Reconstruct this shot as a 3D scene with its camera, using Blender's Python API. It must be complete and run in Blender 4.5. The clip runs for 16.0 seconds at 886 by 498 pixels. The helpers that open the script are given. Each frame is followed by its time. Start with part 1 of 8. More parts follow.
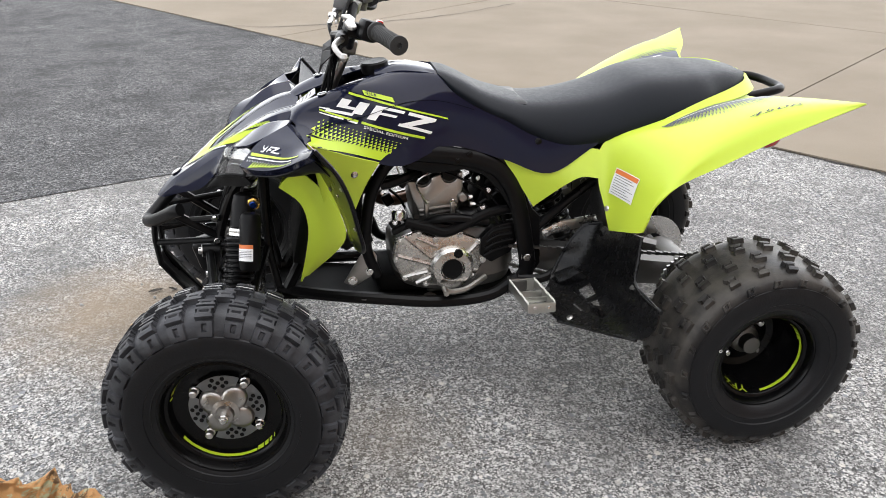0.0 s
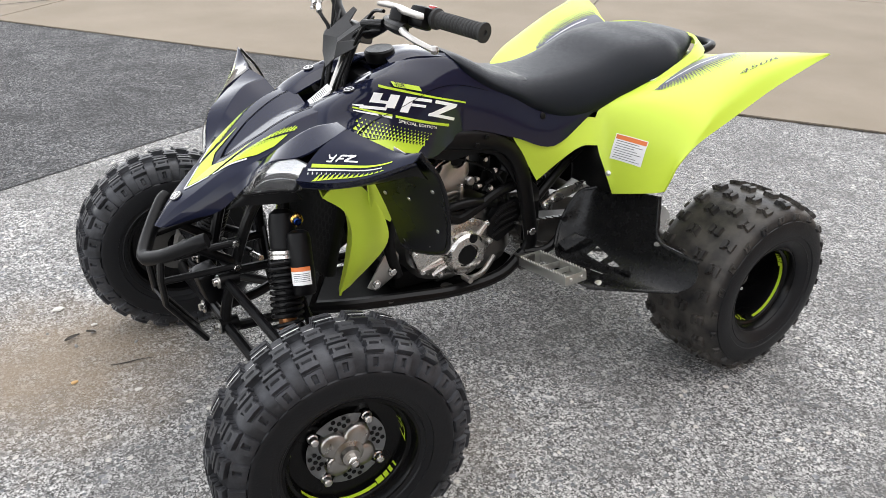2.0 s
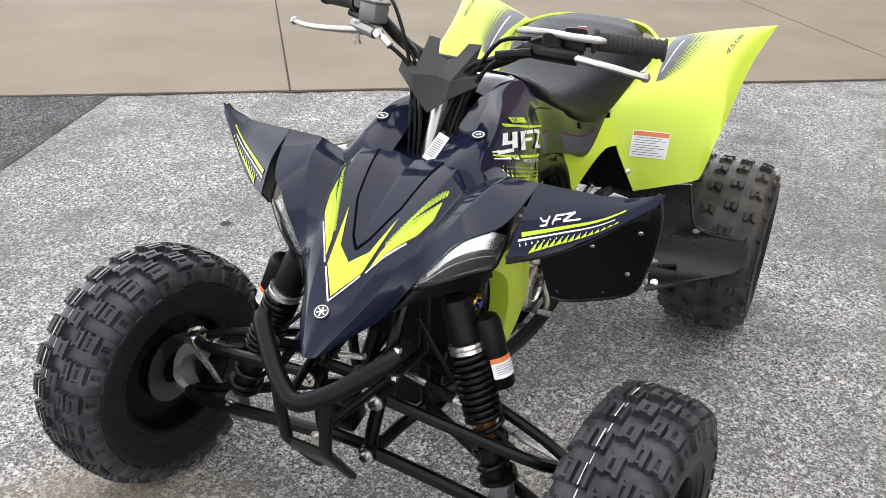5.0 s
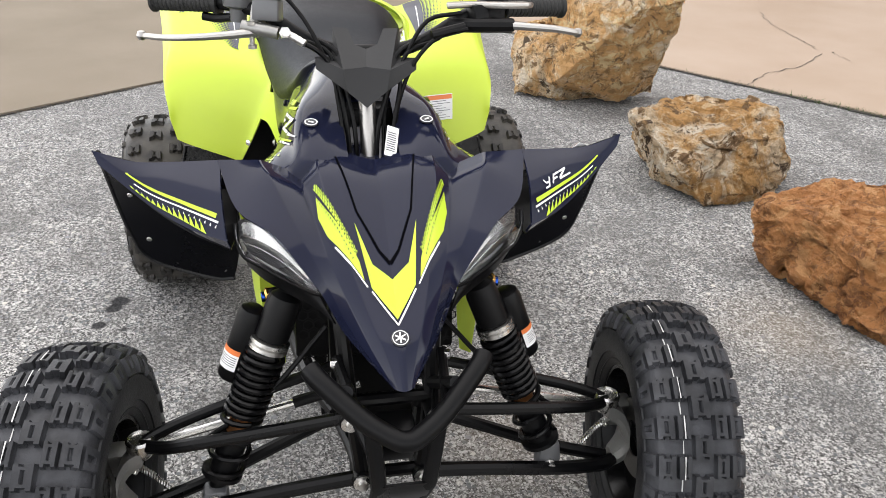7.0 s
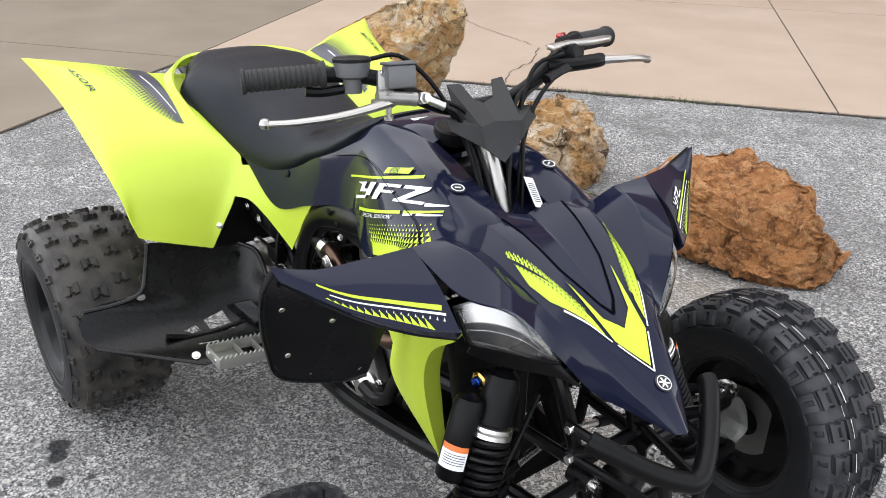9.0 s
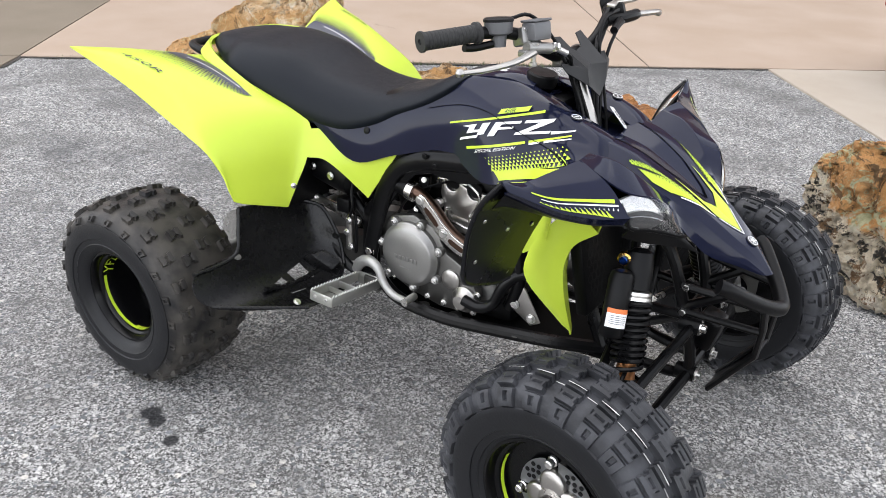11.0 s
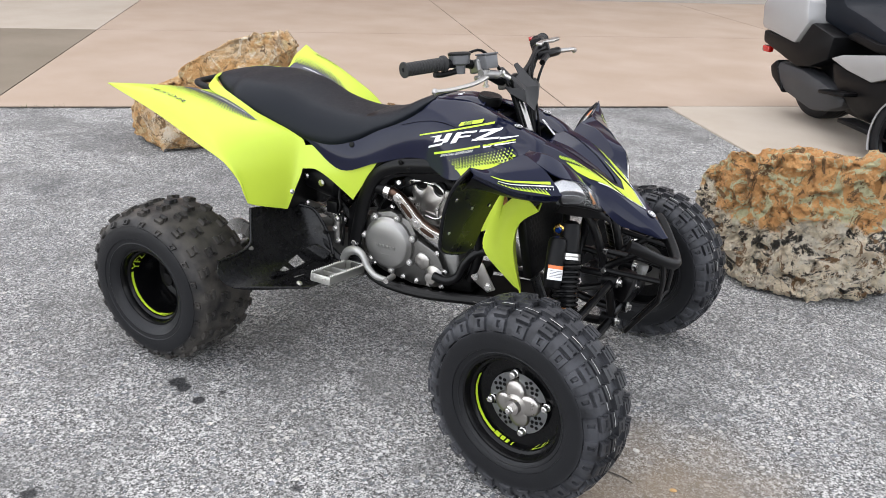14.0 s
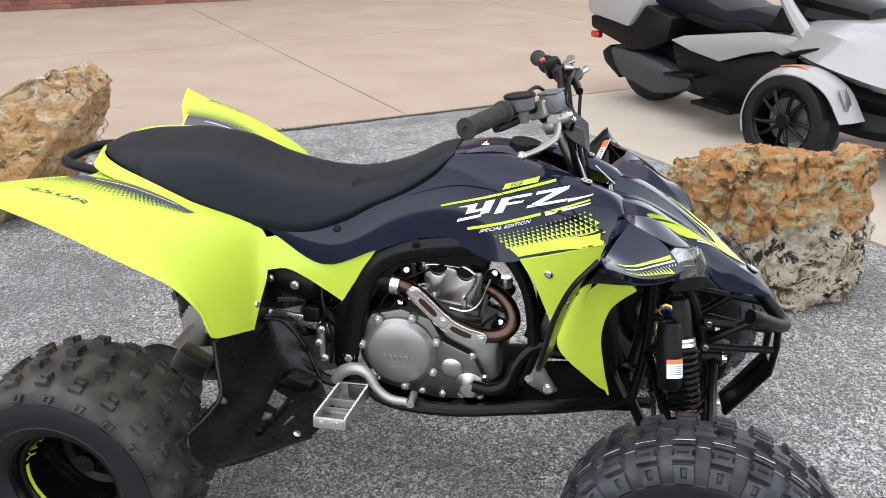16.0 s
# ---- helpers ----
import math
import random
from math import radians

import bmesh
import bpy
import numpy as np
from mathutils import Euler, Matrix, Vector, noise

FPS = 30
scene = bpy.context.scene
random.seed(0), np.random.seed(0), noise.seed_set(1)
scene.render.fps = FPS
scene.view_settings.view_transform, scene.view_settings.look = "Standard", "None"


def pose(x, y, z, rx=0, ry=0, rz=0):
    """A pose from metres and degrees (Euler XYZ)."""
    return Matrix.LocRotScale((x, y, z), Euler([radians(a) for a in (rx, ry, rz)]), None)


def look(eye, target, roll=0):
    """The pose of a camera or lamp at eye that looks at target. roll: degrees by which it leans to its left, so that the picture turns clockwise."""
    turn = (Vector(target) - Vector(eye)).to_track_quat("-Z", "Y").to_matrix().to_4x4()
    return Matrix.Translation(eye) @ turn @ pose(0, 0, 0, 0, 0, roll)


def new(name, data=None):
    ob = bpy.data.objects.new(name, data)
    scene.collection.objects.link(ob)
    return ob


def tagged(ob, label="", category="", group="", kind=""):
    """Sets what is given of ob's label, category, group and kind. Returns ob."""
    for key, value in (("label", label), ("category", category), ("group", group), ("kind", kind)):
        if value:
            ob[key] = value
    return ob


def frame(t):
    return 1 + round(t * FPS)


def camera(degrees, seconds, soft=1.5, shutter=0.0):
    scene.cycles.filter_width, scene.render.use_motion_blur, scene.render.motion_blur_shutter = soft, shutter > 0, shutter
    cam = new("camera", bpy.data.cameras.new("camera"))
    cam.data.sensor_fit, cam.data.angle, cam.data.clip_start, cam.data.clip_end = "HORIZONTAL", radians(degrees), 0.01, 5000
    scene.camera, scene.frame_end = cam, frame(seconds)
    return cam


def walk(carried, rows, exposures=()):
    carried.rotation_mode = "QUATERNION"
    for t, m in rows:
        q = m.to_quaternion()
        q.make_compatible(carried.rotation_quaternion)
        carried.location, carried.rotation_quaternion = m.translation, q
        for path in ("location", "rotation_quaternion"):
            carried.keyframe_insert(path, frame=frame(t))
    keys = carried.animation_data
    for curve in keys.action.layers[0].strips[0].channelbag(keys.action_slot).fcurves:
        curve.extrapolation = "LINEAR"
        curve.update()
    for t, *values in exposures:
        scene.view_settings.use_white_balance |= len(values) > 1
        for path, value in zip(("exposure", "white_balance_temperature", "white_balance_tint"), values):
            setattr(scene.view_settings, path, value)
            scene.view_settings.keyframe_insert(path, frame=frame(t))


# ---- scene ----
cam = camera(55.7, 16.0, 0.9)

PATH = [
    (0, (0.457, 2.126, 1.342), (0.124, 0.34, 0.506), 0.4),
    (0.5, (0.578, 1.958, 1.33), (0.037, 0.239, 0.463), 0.6),
    (1, (0.753, 1.798, 1.342), (-0.017, 0.183, 0.448), 1.1),
    (1.5, (1.035, 1.686, 1.36), (0.102, 0.172, 0.445), 1.2),
    (2, (1.218, 1.719, 1.369), (0.215, 0.248, 0.457), 1.7),
    (2.5, (1.398, 1.735, 1.376), (0.268, 0.34, 0.496), 2.4),
    (3, (1.644, 1.587, 1.394), (0.316, 0.348, 0.556), 1.8),
    (3.5, (1.746, 1.39, 1.383), (0.336, 0.242, 0.551), 0.8),
    (3.7, (1.747, 1.291, 1.376), (0.32, 0.17, 0.534), 0.7),
    (5.8, (1.706, 0.36, 1.359), (-0.024, -0.001, 0.424), 2.0),
    (6, (1.683, 0.275, 1.351), (-0.074, 0.047, 0.424), 1.6),
    (6.5, (1.689, 0.007, 1.345), (-0.078, 0.179, 0.425), 1.8),
    (7, (1.8, -0.175, 1.326), (0.07, 0.214, 0.4), 2.6),
    (7.5, (1.852, -0.364, 1.347), (0.151, 0.152, 0.429), 2.4),
    (8, (1.734, -0.613, 1.354), (0.093, 0.115, 0.471), 1.8),
    (8.2, (1.669, -0.673, 1.342), (0.051, 0.116, 0.47), 1.4),
    (10.3, (1.073, -1.34, 1.339), (0.02, 0.103, 0.439), 3.1),
    (10.5, (1.091, -1.411, 1.337), (0.039, 0.03, 0.433), 3.0),
    (11, (1.106, -1.664, 1.353), (0.105, -0.176, 0.468), 2.1),
    (11.5, (1.203, -1.888, 1.364), (0.247, -0.354, 0.509), 2.1),
    (12, (1.364, -2.105, 1.379), (0.422, -0.541, 0.562), 2.9),
    (12.5, (1.424, -2.324, 1.396), (0.502, -0.731, 0.613), 2.8),
    (13, (1.434, -2.448, 1.405), (0.523, -0.844, 0.632), 2.3),
    (13.5, (1.386, -2.377, 1.395), (0.502, -0.758, 0.621), 2.2),
    (14, (1.298, -2.214, 1.404), (0.42, -0.589, 0.638), 2.3),
    (14.5, (1.137, -2.113, 1.388), (0.275, -0.482, 0.616), 1.5),
    (15, (0.88, -2.024, 1.386), (0.124, -0.348, 0.599), 0.5),
    (15.5, (0.63, -1.837, 1.375), (0.029, -0.1, 0.587), 0.8),
    (16, (0.398, -1.81, 1.376), (0.054, 0.004, 0.607), 0.3),
]
STOPS = [(0.0, 1.74, 6580, 10.5), (2.0, 1.72, 6560, 10.5), (3.5, 1.64, 6560, 10.5), (6.0, 1.69, 6640, 11), (6.5, 1.61, 6680, 11), (7.0, 1.62, 6720, 11), (8.0, 1.63, 6540, 10.5), (10.5, 1.63, 6400, 11.5), (12.0, 1.57, 6410, 11.5),
         (13.5, 1.53, 6410, 11.5), (14.5, 1.59, 6360, 11.5), (16.0, 1.59, 6360, 11.5)]
walk(cam, [(t, look(eye, target, roll)) for t, eye, target, roll in PATH], STOPS)

# ---- light ----
world = bpy.data.worlds.new("overcast_sky")
scene.world = world
world.use_nodes = True
wn, wl = world.node_tree.nodes, world.node_tree.links
sky = wn.new("ShaderNodeTexSky")
sky.sky_type, sky.sun_disc = "NISHITA", False
sky.sun_elevation, sky.sun_rotation = radians(58), radians(200)
sky.air_density, sky.dust_density, sky.ozone_density = 1.0, 0.2, 1.0
grey = wn.new("ShaderNodeHueSaturation")
grey.inputs["Saturation"].default_value = 0.16
wl.new(sky.outputs[0], grey.inputs["Color"])
wl.new(grey.outputs[0], wn["Background"].inputs[0])
wn["Background"].inputs[1].default_value = 0.15

sun = new("sun", bpy.data.lights.new("sun", "SUN"))
sun.data.energy, sun.data.angle, sun.data.color = 0.7, radians(90), (1.0, 0.965, 0.92)
sun.matrix_world = look((-1.2, 0.5, 4.0), (0, 0, 0))


# ---- building helpers ----
from mathutils.bvhtree import BVHTree


def catmull(pts, n):
    """A smooth run of points through pts, n steps a span."""
    p = [Vector(q) for q in pts]
    if len(p) < 3:
        return [p[0].lerp(p[-1], i / n) for i in range(n + 1)]
    out = []
    for i in range(len(p) - 1):
        a = p[i - 1] if i else p[0] * 2 - p[1]
        b, c = p[i], p[i + 1]
        d = p[i + 2] if i + 2 < len(p) else c * 2 - b
        for k in range(n):
            t = k / n
            out.append(0.5 * (2 * b + (c - a) * t + (2 * a - 5 * b + 4 * c - d) * t * t + (3 * b - a - 3 * c + d) * t ** 3))
    out.append(p[-1])
    return out


def tube(bm, pts, r, seg=10, smooth=4, flat=1.0):
    """A round bar along pts, with closed ends; r may be a list, one radius a point."""
    rs = r if isinstance(r, (list, tuple)) else [r] * len(pts)
    line = catmull(pts, smooth) if smooth else [Vector(q) for q in pts]
    rr = [v.x for v in catmull([(q, 0, 0) for q in rs], smooth)] if smooth else rs
    rings, up = [], None
    for i, p in enumerate(line):
        way = (line[min(i + 1, len(line) - 1)] - line[max(i - 1, 0)]).normalized()
        if up is None:
            up = way.cross(Vector((0, 0, 1)) if abs(way.z) < 0.9 else Vector((1, 0, 0))).normalized()
        up = (up - way * up.dot(way)).normalized()
        side = way.cross(up)
        rings.append([bm.verts.new(p + (up * math.cos(a) + side * math.sin(a) * flat) * rr[i]) for a in (2 * math.pi * k / seg for k in range(seg))])
    for a, b in zip(rings, rings[1:]):
        for k in range(seg):
            bm.faces.new((a[k], a[(k + 1) % seg], b[(k + 1) % seg], b[k]))
    bm.faces.new(rings[0][::-1])
    bm.faces.new(rings[-1])
    return bm


def lathe(bm, profile, m=Matrix(), seg=48, close=False, caps=True):
    """Turns (radius, height) pairs round m's z axis."""
    rings = [[bm.verts.new(m @ Vector((r * math.cos(2 * math.pi * k / seg), r * math.sin(2 * math.pi * k / seg), h))) for k in range(seg)] for r, h in profile]
    pairs = list(zip(rings, rings[1:])) + ([(rings[-1], rings[0])] if close else [])
    for a, b in pairs:
        for k in range(seg):
            bm.faces.new((a[k], a[(k + 1) % seg], b[(k + 1) % seg], b[k]))
    if caps and not close:
        if profile[0][0] > 1e-5:
            bm.faces.new(rings[0][::-1])
        if profile[-1][0] > 1e-5:
            bm.faces.new(rings[-1])
    return bm


def box(bm, sx, sy, sz, m=Matrix(), bevel=0.0):
    """A box of those sides about m's origin, with rounded edges."""
    made = bmesh.ops.create_cube(bm, size=1, matrix=m @ Matrix.Diagonal((sx, sy, sz, 1)))
    if bevel:
        edges = list({e for v in made["verts"] for e in v.link_edges})
        bmesh.ops.bevel(bm, geom=edges, offset=bevel, segments=2, affect="EDGES", profile=0.5)
    return bm


def disc(bm, r, h, m=Matrix(), seg=24, bevel=0.0):
    """A short round block from m's origin up its z axis."""
    b = min(bevel, r * 0.4, h * 0.4)
    prof = [(r - b, 0), (r, b), (r, h - b), (r - b, h)] if b else [(r, 0), (r, h)]
    return lathe(bm, prof, m, seg)


def slab(bm, outline, depth, m=Matrix(), bevel=0.0):
    """A flat piece of that outline (x, y) and depth in m's frame, with rounded rims."""
    low = [bm.verts.new(m @ Vector((x, y, 0))) for x, y in outline]
    face = bm.faces.new(low)
    made = bmesh.ops.extrude_face_region(bm, geom=[face])
    up = [v for v in made["geom"] if isinstance(v, bmesh.types.BMVert)]
    bmesh.ops.translate(bm, vec=(m.to_3x3() @ Vector((0, 0, depth))), verts=up)
    if bevel:
        faces = {f for v in up for f in v.link_faces}
        bmesh.ops.bevel(bm, geom=[e for e in {e for f in faces for e in f.edges} if e.calc_face_angle(0) > 0.9 or True], offset=bevel, segments=2, affect="EDGES", profile=0.5)
    return bm


def cut_hole(bm, outline, n):
    """Cuts a convex window of that outline through a skin, along n."""
    pts, n = [Vector(p) for p in outline], Vector(n).normalized()
    mid = sum(pts, Vector()) / len(pts)
    reach = max((p - mid).length for p in pts) + 0.012
    sides = []
    for p, q in zip(pts, pts[1:] + pts[:1]):
        no = (q - p).cross(n).normalized()
        sides.append((p, no if (mid - p).dot(no) < 0 else -no))
    for p, no in sides:
        near = [f for f in bm.faces if (f.calc_center_median() - mid).length < reach]
        geom = list({e for f in near for e in f.edges}) + list({v for f in near for v in f.verts}) + near
        bmesh.ops.bisect_plane(bm, geom=geom, plane_co=p, plane_no=no)
    gone = []
    for f in bm.faces:
        c = f.calc_center_median()
        if (c - mid).length < reach and all((c - p).dot(no) < 0 for p, no in sides):
            gone.append(f)
    bmesh.ops.delete(bm, geom=gone, context="FACES")


def surface(bm, rows, n=5, thick=0.004, creased=False, holes=(), through_way=(1, 0, 1)):
    """A smooth skin through a net of points, with thickness along its normals; creased: straight across each row."""
    lines = [[Vector(p) for p in r] if creased else catmull(r, n) for r in rows]
    cols = [catmull([l[j] for l in lines], n) for j in range(len(lines[0]))]
    net = [[bm.verts.new(c[i]) for c in cols] for i in range(len(cols[0]))]
    faces = []
    for a, b in zip(net, net[1:]):
        for k in range(len(a) - 1):
            faces.append(bm.faces.new((a[k], a[k + 1], b[k + 1], b[k])))
    if holes:
        for h in holes:
            cut_hole(bm, h, through_way)
        faces = bm.faces[:]
    if thick:
        bm.normal_update()
        bmesh.ops.solidify(bm, geom=faces, thickness=thick)
    return bm


def sections(bm, rings, n=4, m=3):
    """A closed body through rings of points, capped at both ends."""
    smooth = []
    for r in rings:
        k = len(r)
        run = catmull([r[-1], *r, r[0], r[1]], m)
        smooth.append(run[m:m + k * m])
    runs = [catmull([s[j] for s in smooth], n) for j in range(len(smooth[0]))]
    net = [[bm.verts.new(c[i]) for c in runs] for i in range(len(runs[0]))]
    w = len(runs)
    for a, b in zip(net, net[1:]):
        for k in range(w):
            bm.faces.new((a[k], a[(k + 1) % w], b[(k + 1) % w], b[k]))
    bm.faces.new(net[0][::-1])
    bm.faces.new(net[-1])
    return bm


def part(name, bm, mat, parent=None, label="", angle=35):
    """Links bm as one mesh object, under a thing or a part when one is given."""
    bmesh.ops.recalc_face_normals(bm, faces=bm.faces)
    for f in bm.faces:
        f.smooth = True
    limit = radians(angle)
    for e in bm.edges:
        e.smooth = e.calc_face_angle(0) < limit
    mesh = bpy.data.meshes.new(name)
    bm.to_mesh(mesh)
    bm.free()
    mesh.materials.append(mat)
    ob = new(name, mesh)
    if parent:
        ob.parent = parent
    if label:
        ob["label"] = label
    return ob


def mirrored(pts):
    return [(x, -y, z) for x, y, z in pts]


def flip(bm):
    """The same piece for the other side of the vehicle."""
    bmesh.ops.scale(bm, vec=(1, -1, 1), verts=bm.verts)
    bmesh.ops.reverse_faces(bm, faces=bm.faces)
    return bm


def both(name, make, mat, parent, label=""):
    """The part for the left side and its mirror image for the right."""
    return part(name, make(bmesh.new()), mat, parent, label), part(name, flip(make(bmesh.new())), mat, parent, label)


def along(a, b):
    """A frame at a whose z axis points to b."""
    a, b = Vector(a), Vector(b)
    return Matrix.Translation(a) @ (b - a).to_track_quat("Z", "Y").to_matrix().to_4x4()


# ---- materials ----
def material(name, colour, rough=0.5, metal=0.0, coat=0.0, bump=0.0, scale=40.0, vary=0.12, rough_vary=0.1, detail=6.0, spec=0.5, ramp=None):
    """A surface with fine grain and broad stains at real size."""
    mat = bpy.data.materials.new(name)
    mat.use_nodes = True
    n, l = mat.node_tree.nodes, mat.node_tree.links
    b = n["Principled BSDF"]
    b.inputs["Metallic"].default_value = metal
    b.inputs["Coat Weight"].default_value = coat
    b.inputs["Coat Roughness"].default_value = 0.04
    b.inputs["Specular IOR Level"].default_value = spec
    co = n.new("ShaderNodeTexCoord")
    fine, broad = n.new("ShaderNodeTexNoise"), n.new("ShaderNodeTexNoise")
    for node, s in ((fine, scale), (broad, scale / 9)):
        node.inputs["Scale"].default_value, node.inputs["Detail"].default_value = s, detail
        l.new(co.outputs["Object"], node.inputs["Vector"])
    mix = n.new("ShaderNodeMix")
    mix.data_type = "RGBA"
    mix.inputs["A"].default_value = (*[c * (1 - vary) for c in colour], 1)
    mix.inputs["B"].default_value = (*[min(1, c * (1 + vary)) for c in colour], 1)
    add = n.new("ShaderNodeMath")
    add.operation = "MULTIPLY_ADD"
    l.new(fine.outputs[0], add.inputs[0])
    add.inputs[1].default_value = 0.5
    half = n.new("ShaderNodeMath")
    half.operation = "MULTIPLY"
    half.inputs[1].default_value = 0.5
    l.new(broad.outputs[0], half.inputs[0])
    l.new(half.outputs[0], add.inputs[2])
    l.new(add.outputs[0], mix.inputs["Factor"])
    l.new(mix.outputs["Result"], b.inputs["Base Color"])
    rg = n.new("ShaderNodeMapRange")
    rg.inputs["To Min"].default_value, rg.inputs["To Max"].default_value = max(0.02, rough - rough_vary), min(1, rough + rough_vary)
    l.new(broad.outputs[0], rg.inputs["Value"])
    l.new(rg.outputs[0], b.inputs["Roughness"])
    if bump:
        bp = n.new("ShaderNodeBump")
        bp.inputs["Strength"].default_value, bp.inputs["Distance"].default_value = 1.0, bump
        l.new(fine.outputs[0], bp.inputs["Height"])
        l.new(bp.outputs[0], b.inputs["Normal"])
    return mat


NAVY = material("navy_gloss_plastic", (0.0085, 0.0102, 0.0245), 0.09, spec=0.24, scale=60, vary=0.1, rough_vary=0.04)
LIME = material("lime_plastic", (0.495, 0.625, 0.050), 0.42, scale=30, vary=0.03, rough_vary=0.06)
SEAT = material("black_vinyl", (0.0052, 0.0070, 0.0108), 0.46, spec=0.17, bump=0.0002, scale=900, vary=0.06, detail=2)
BLACK = material("black_plastic", (0.0036, 0.0036, 0.0040), 0.38, spec=0.15, bump=0.0002, scale=500, vary=0.2, detail=3)
COVER_GREY = material("matt_black_plastic", (0.022, 0.022, 0.023), 0.55, spec=0.3, bump=0.0002, scale=600, vary=0.12)
GUARD = material("satin_black_moulding", (0.0036, 0.0036, 0.0040), 0.27, spec=0.28, bump=0.0002, scale=700, vary=0.08, rough_vary=0.03)
FLAP_BLACK = material("gloss_black_plastic", (0.0040, 0.0041, 0.0056), 0.27, scale=60, vary=0.2, rough_vary=0.08, spec=0.26)
FRAME_BLACK = material("black_paint", (0.0026, 0.0026, 0.0030), 0.3, scale=60, vary=0.2, spec=0.19)
RUBBER = material("tyre_rubber", (0.0080, 0.0084, 0.0098), 0.42, spec=0.24, bump=0.0006, scale=220, vary=0.3)


def worn_tyre(name, base, near, far, tread, knob):
    """Tyre rubber whose carcass is scuffed and dusty past that radius, on the front with sky sheen painted in; the
    knobs, past the last one, are rubbed cleaner.
    """
    mat = base.copy()
    mat.name = name
    n, l = mat.node_tree.nodes, mat.node_tree.links
    where, across, length, worn, speck, amount, dust = (n.new("ShaderNode" + k) for k in ("TexCoord", "VectorMath", "VectorMath", "MapRange", "TexNoise", "Math", "Mix"))
    across.operation, length.operation, amount.operation, dust.data_type = "MULTIPLY", "LENGTH", "MULTIPLY", "RGBA"
    across.inputs[1].default_value = (1, 1, 0)
    worn.inputs["From Min"].default_value, worn.inputs["From Max"].default_value = near, far
    speck.inputs["Scale"].default_value, speck.inputs["Detail"].default_value = 22, 6
    l.new(where.outputs["Object"], across.inputs[0])
    l.new(where.outputs["Object"], speck.inputs["Vector"])
    l.new(across.outputs[0], length.inputs[0])
    l.new(length.outputs["Value"], worn.inputs["Value"])
    rubbed = n.new("ShaderNodeMapRange")
    rubbed.inputs["From Min"].default_value, rubbed.inputs["From Max"].default_value = knob, knob + 0.005
    rubbed.inputs["To Min"].default_value, rubbed.inputs["To Max"].default_value = 1.0, 0.52
    l.new(length.outputs["Value"], rubbed.inputs["Value"])
    both = n.new("ShaderNodeMath")
    both.operation = "MULTIPLY"
    l.new(worn.outputs[0], both.inputs[0])
    l.new(rubbed.outputs[0], both.inputs[1])
    l.new(both.outputs[0], amount.inputs[0])
    spread = n.new("ShaderNodeMapRange")
    spread.inputs["From Min"].default_value, spread.inputs["From Max"].default_value = 0.25, 0.6
    l.new(speck.outputs[0], spread.inputs["Value"])
    l.new(spread.outputs[0], amount.inputs[1])
    l.new(amount.outputs[0], dust.inputs["Factor"])
    l.new(n["Principled BSDF"].inputs["Base Color"].links[0].from_socket, dust.inputs["A"])
    dust.inputs["B"].default_value = (*tread, 1)
    l.new(dust.outputs["Result"], n["Principled BSDF"].inputs["Base Color"])
    return mat


# The front's bluish tread tone paints sky sheen as well as scuffing and dust.
RUBBER_FRONT = worn_tyre("scuffed_sheen_tyre_rubber", RUBBER, 0.200, 0.226, (0.0500, 0.0515, 0.0575), 0.255)
RUBBER_DUSTY = worn_tyre("dusty_tyre_rubber", RUBBER, 0.205, 0.232, (0.0600, 0.0545, 0.0480), 0.2465)
DISC_STEEL = material("brushed_disc_steel", (0.47, 0.48, 0.49), 0.35, metal=1.0, scale=120, vary=0.12)
GRIP = material("grip_rubber", (0.013, 0.013, 0.013), 0.7, bump=0.0005, scale=400, vary=0.2)
RIM_BLACK = material("satin_black_wheel", (0.0022, 0.0022, 0.0026), 0.25, spec=0.2, scale=80, vary=0.2)
ALU = material("cast_aluminium", (0.41, 0.395, 0.375), 0.34, metal=1.0, bump=0.0003, scale=300, vary=0.15)
CAST_BRIGHT = material("bright_cast_cover", (0.60, 0.58, 0.55), 0.27, metal=1.0, bump=0.0002, scale=320, vary=0.12)
ALU_DARK = material("dark_cast_aluminium", (0.16, 0.157, 0.15), 0.42, metal=1.0, bump=0.0004, scale=260, vary=0.2)
KNUCKLE = material("dull_cast_knuckle", (0.20, 0.198, 0.192), 0.42, metal=0.6, bump=0.0004, scale=240, vary=0.25)
ZINC = material("galvanised_steel", (0.42, 0.42, 0.39), 0.33, metal=0.8, scale=120, vary=0.15)
POLISHED = material("polished_steel", (0.80, 0.78, 0.75), 0.16, metal=1.0, scale=120, vary=0.08)
HUB_GREY = material("cast_hub_aluminium", (0.42, 0.40, 0.38), 0.30, metal=1.0, bump=0.0003, scale=260, vary=0.15)
STEEL = material("zinc_plated_steel", (0.64, 0.63, 0.61), 0.27, metal=1.0, scale=120, vary=0.12)
GUNMETAL = material("magnesium_cover", (0.30, 0.295, 0.285), 0.40, metal=0.85, bump=0.0003, scale=280, vary=0.12)
HEADER = material("heat_blued_pipe", (0.095, 0.060, 0.045), 0.35, metal=1.0, scale=50, vary=0.4)
GOLD = material("gold_anodised", (0.75, 0.45, 0.12), 0.25, metal=1.0, vary=0.1)
BLUE_ANO = material("blue_anodised", (0.02, 0.08, 0.4), 0.25, metal=1.0, vary=0.1)
WHITE = material("white_vinyl", (0.78, 0.78, 0.78), 0.4, scale=60, vary=0.04)
LIME_VINYL = material("lime_vinyl", (0.47, 0.63, 0.03), 0.35, scale=30, vary=0.03)
GREY_VINYL = material("slate_vinyl", (0.036, 0.040, 0.058), 0.35, scale=60, vary=0.06)
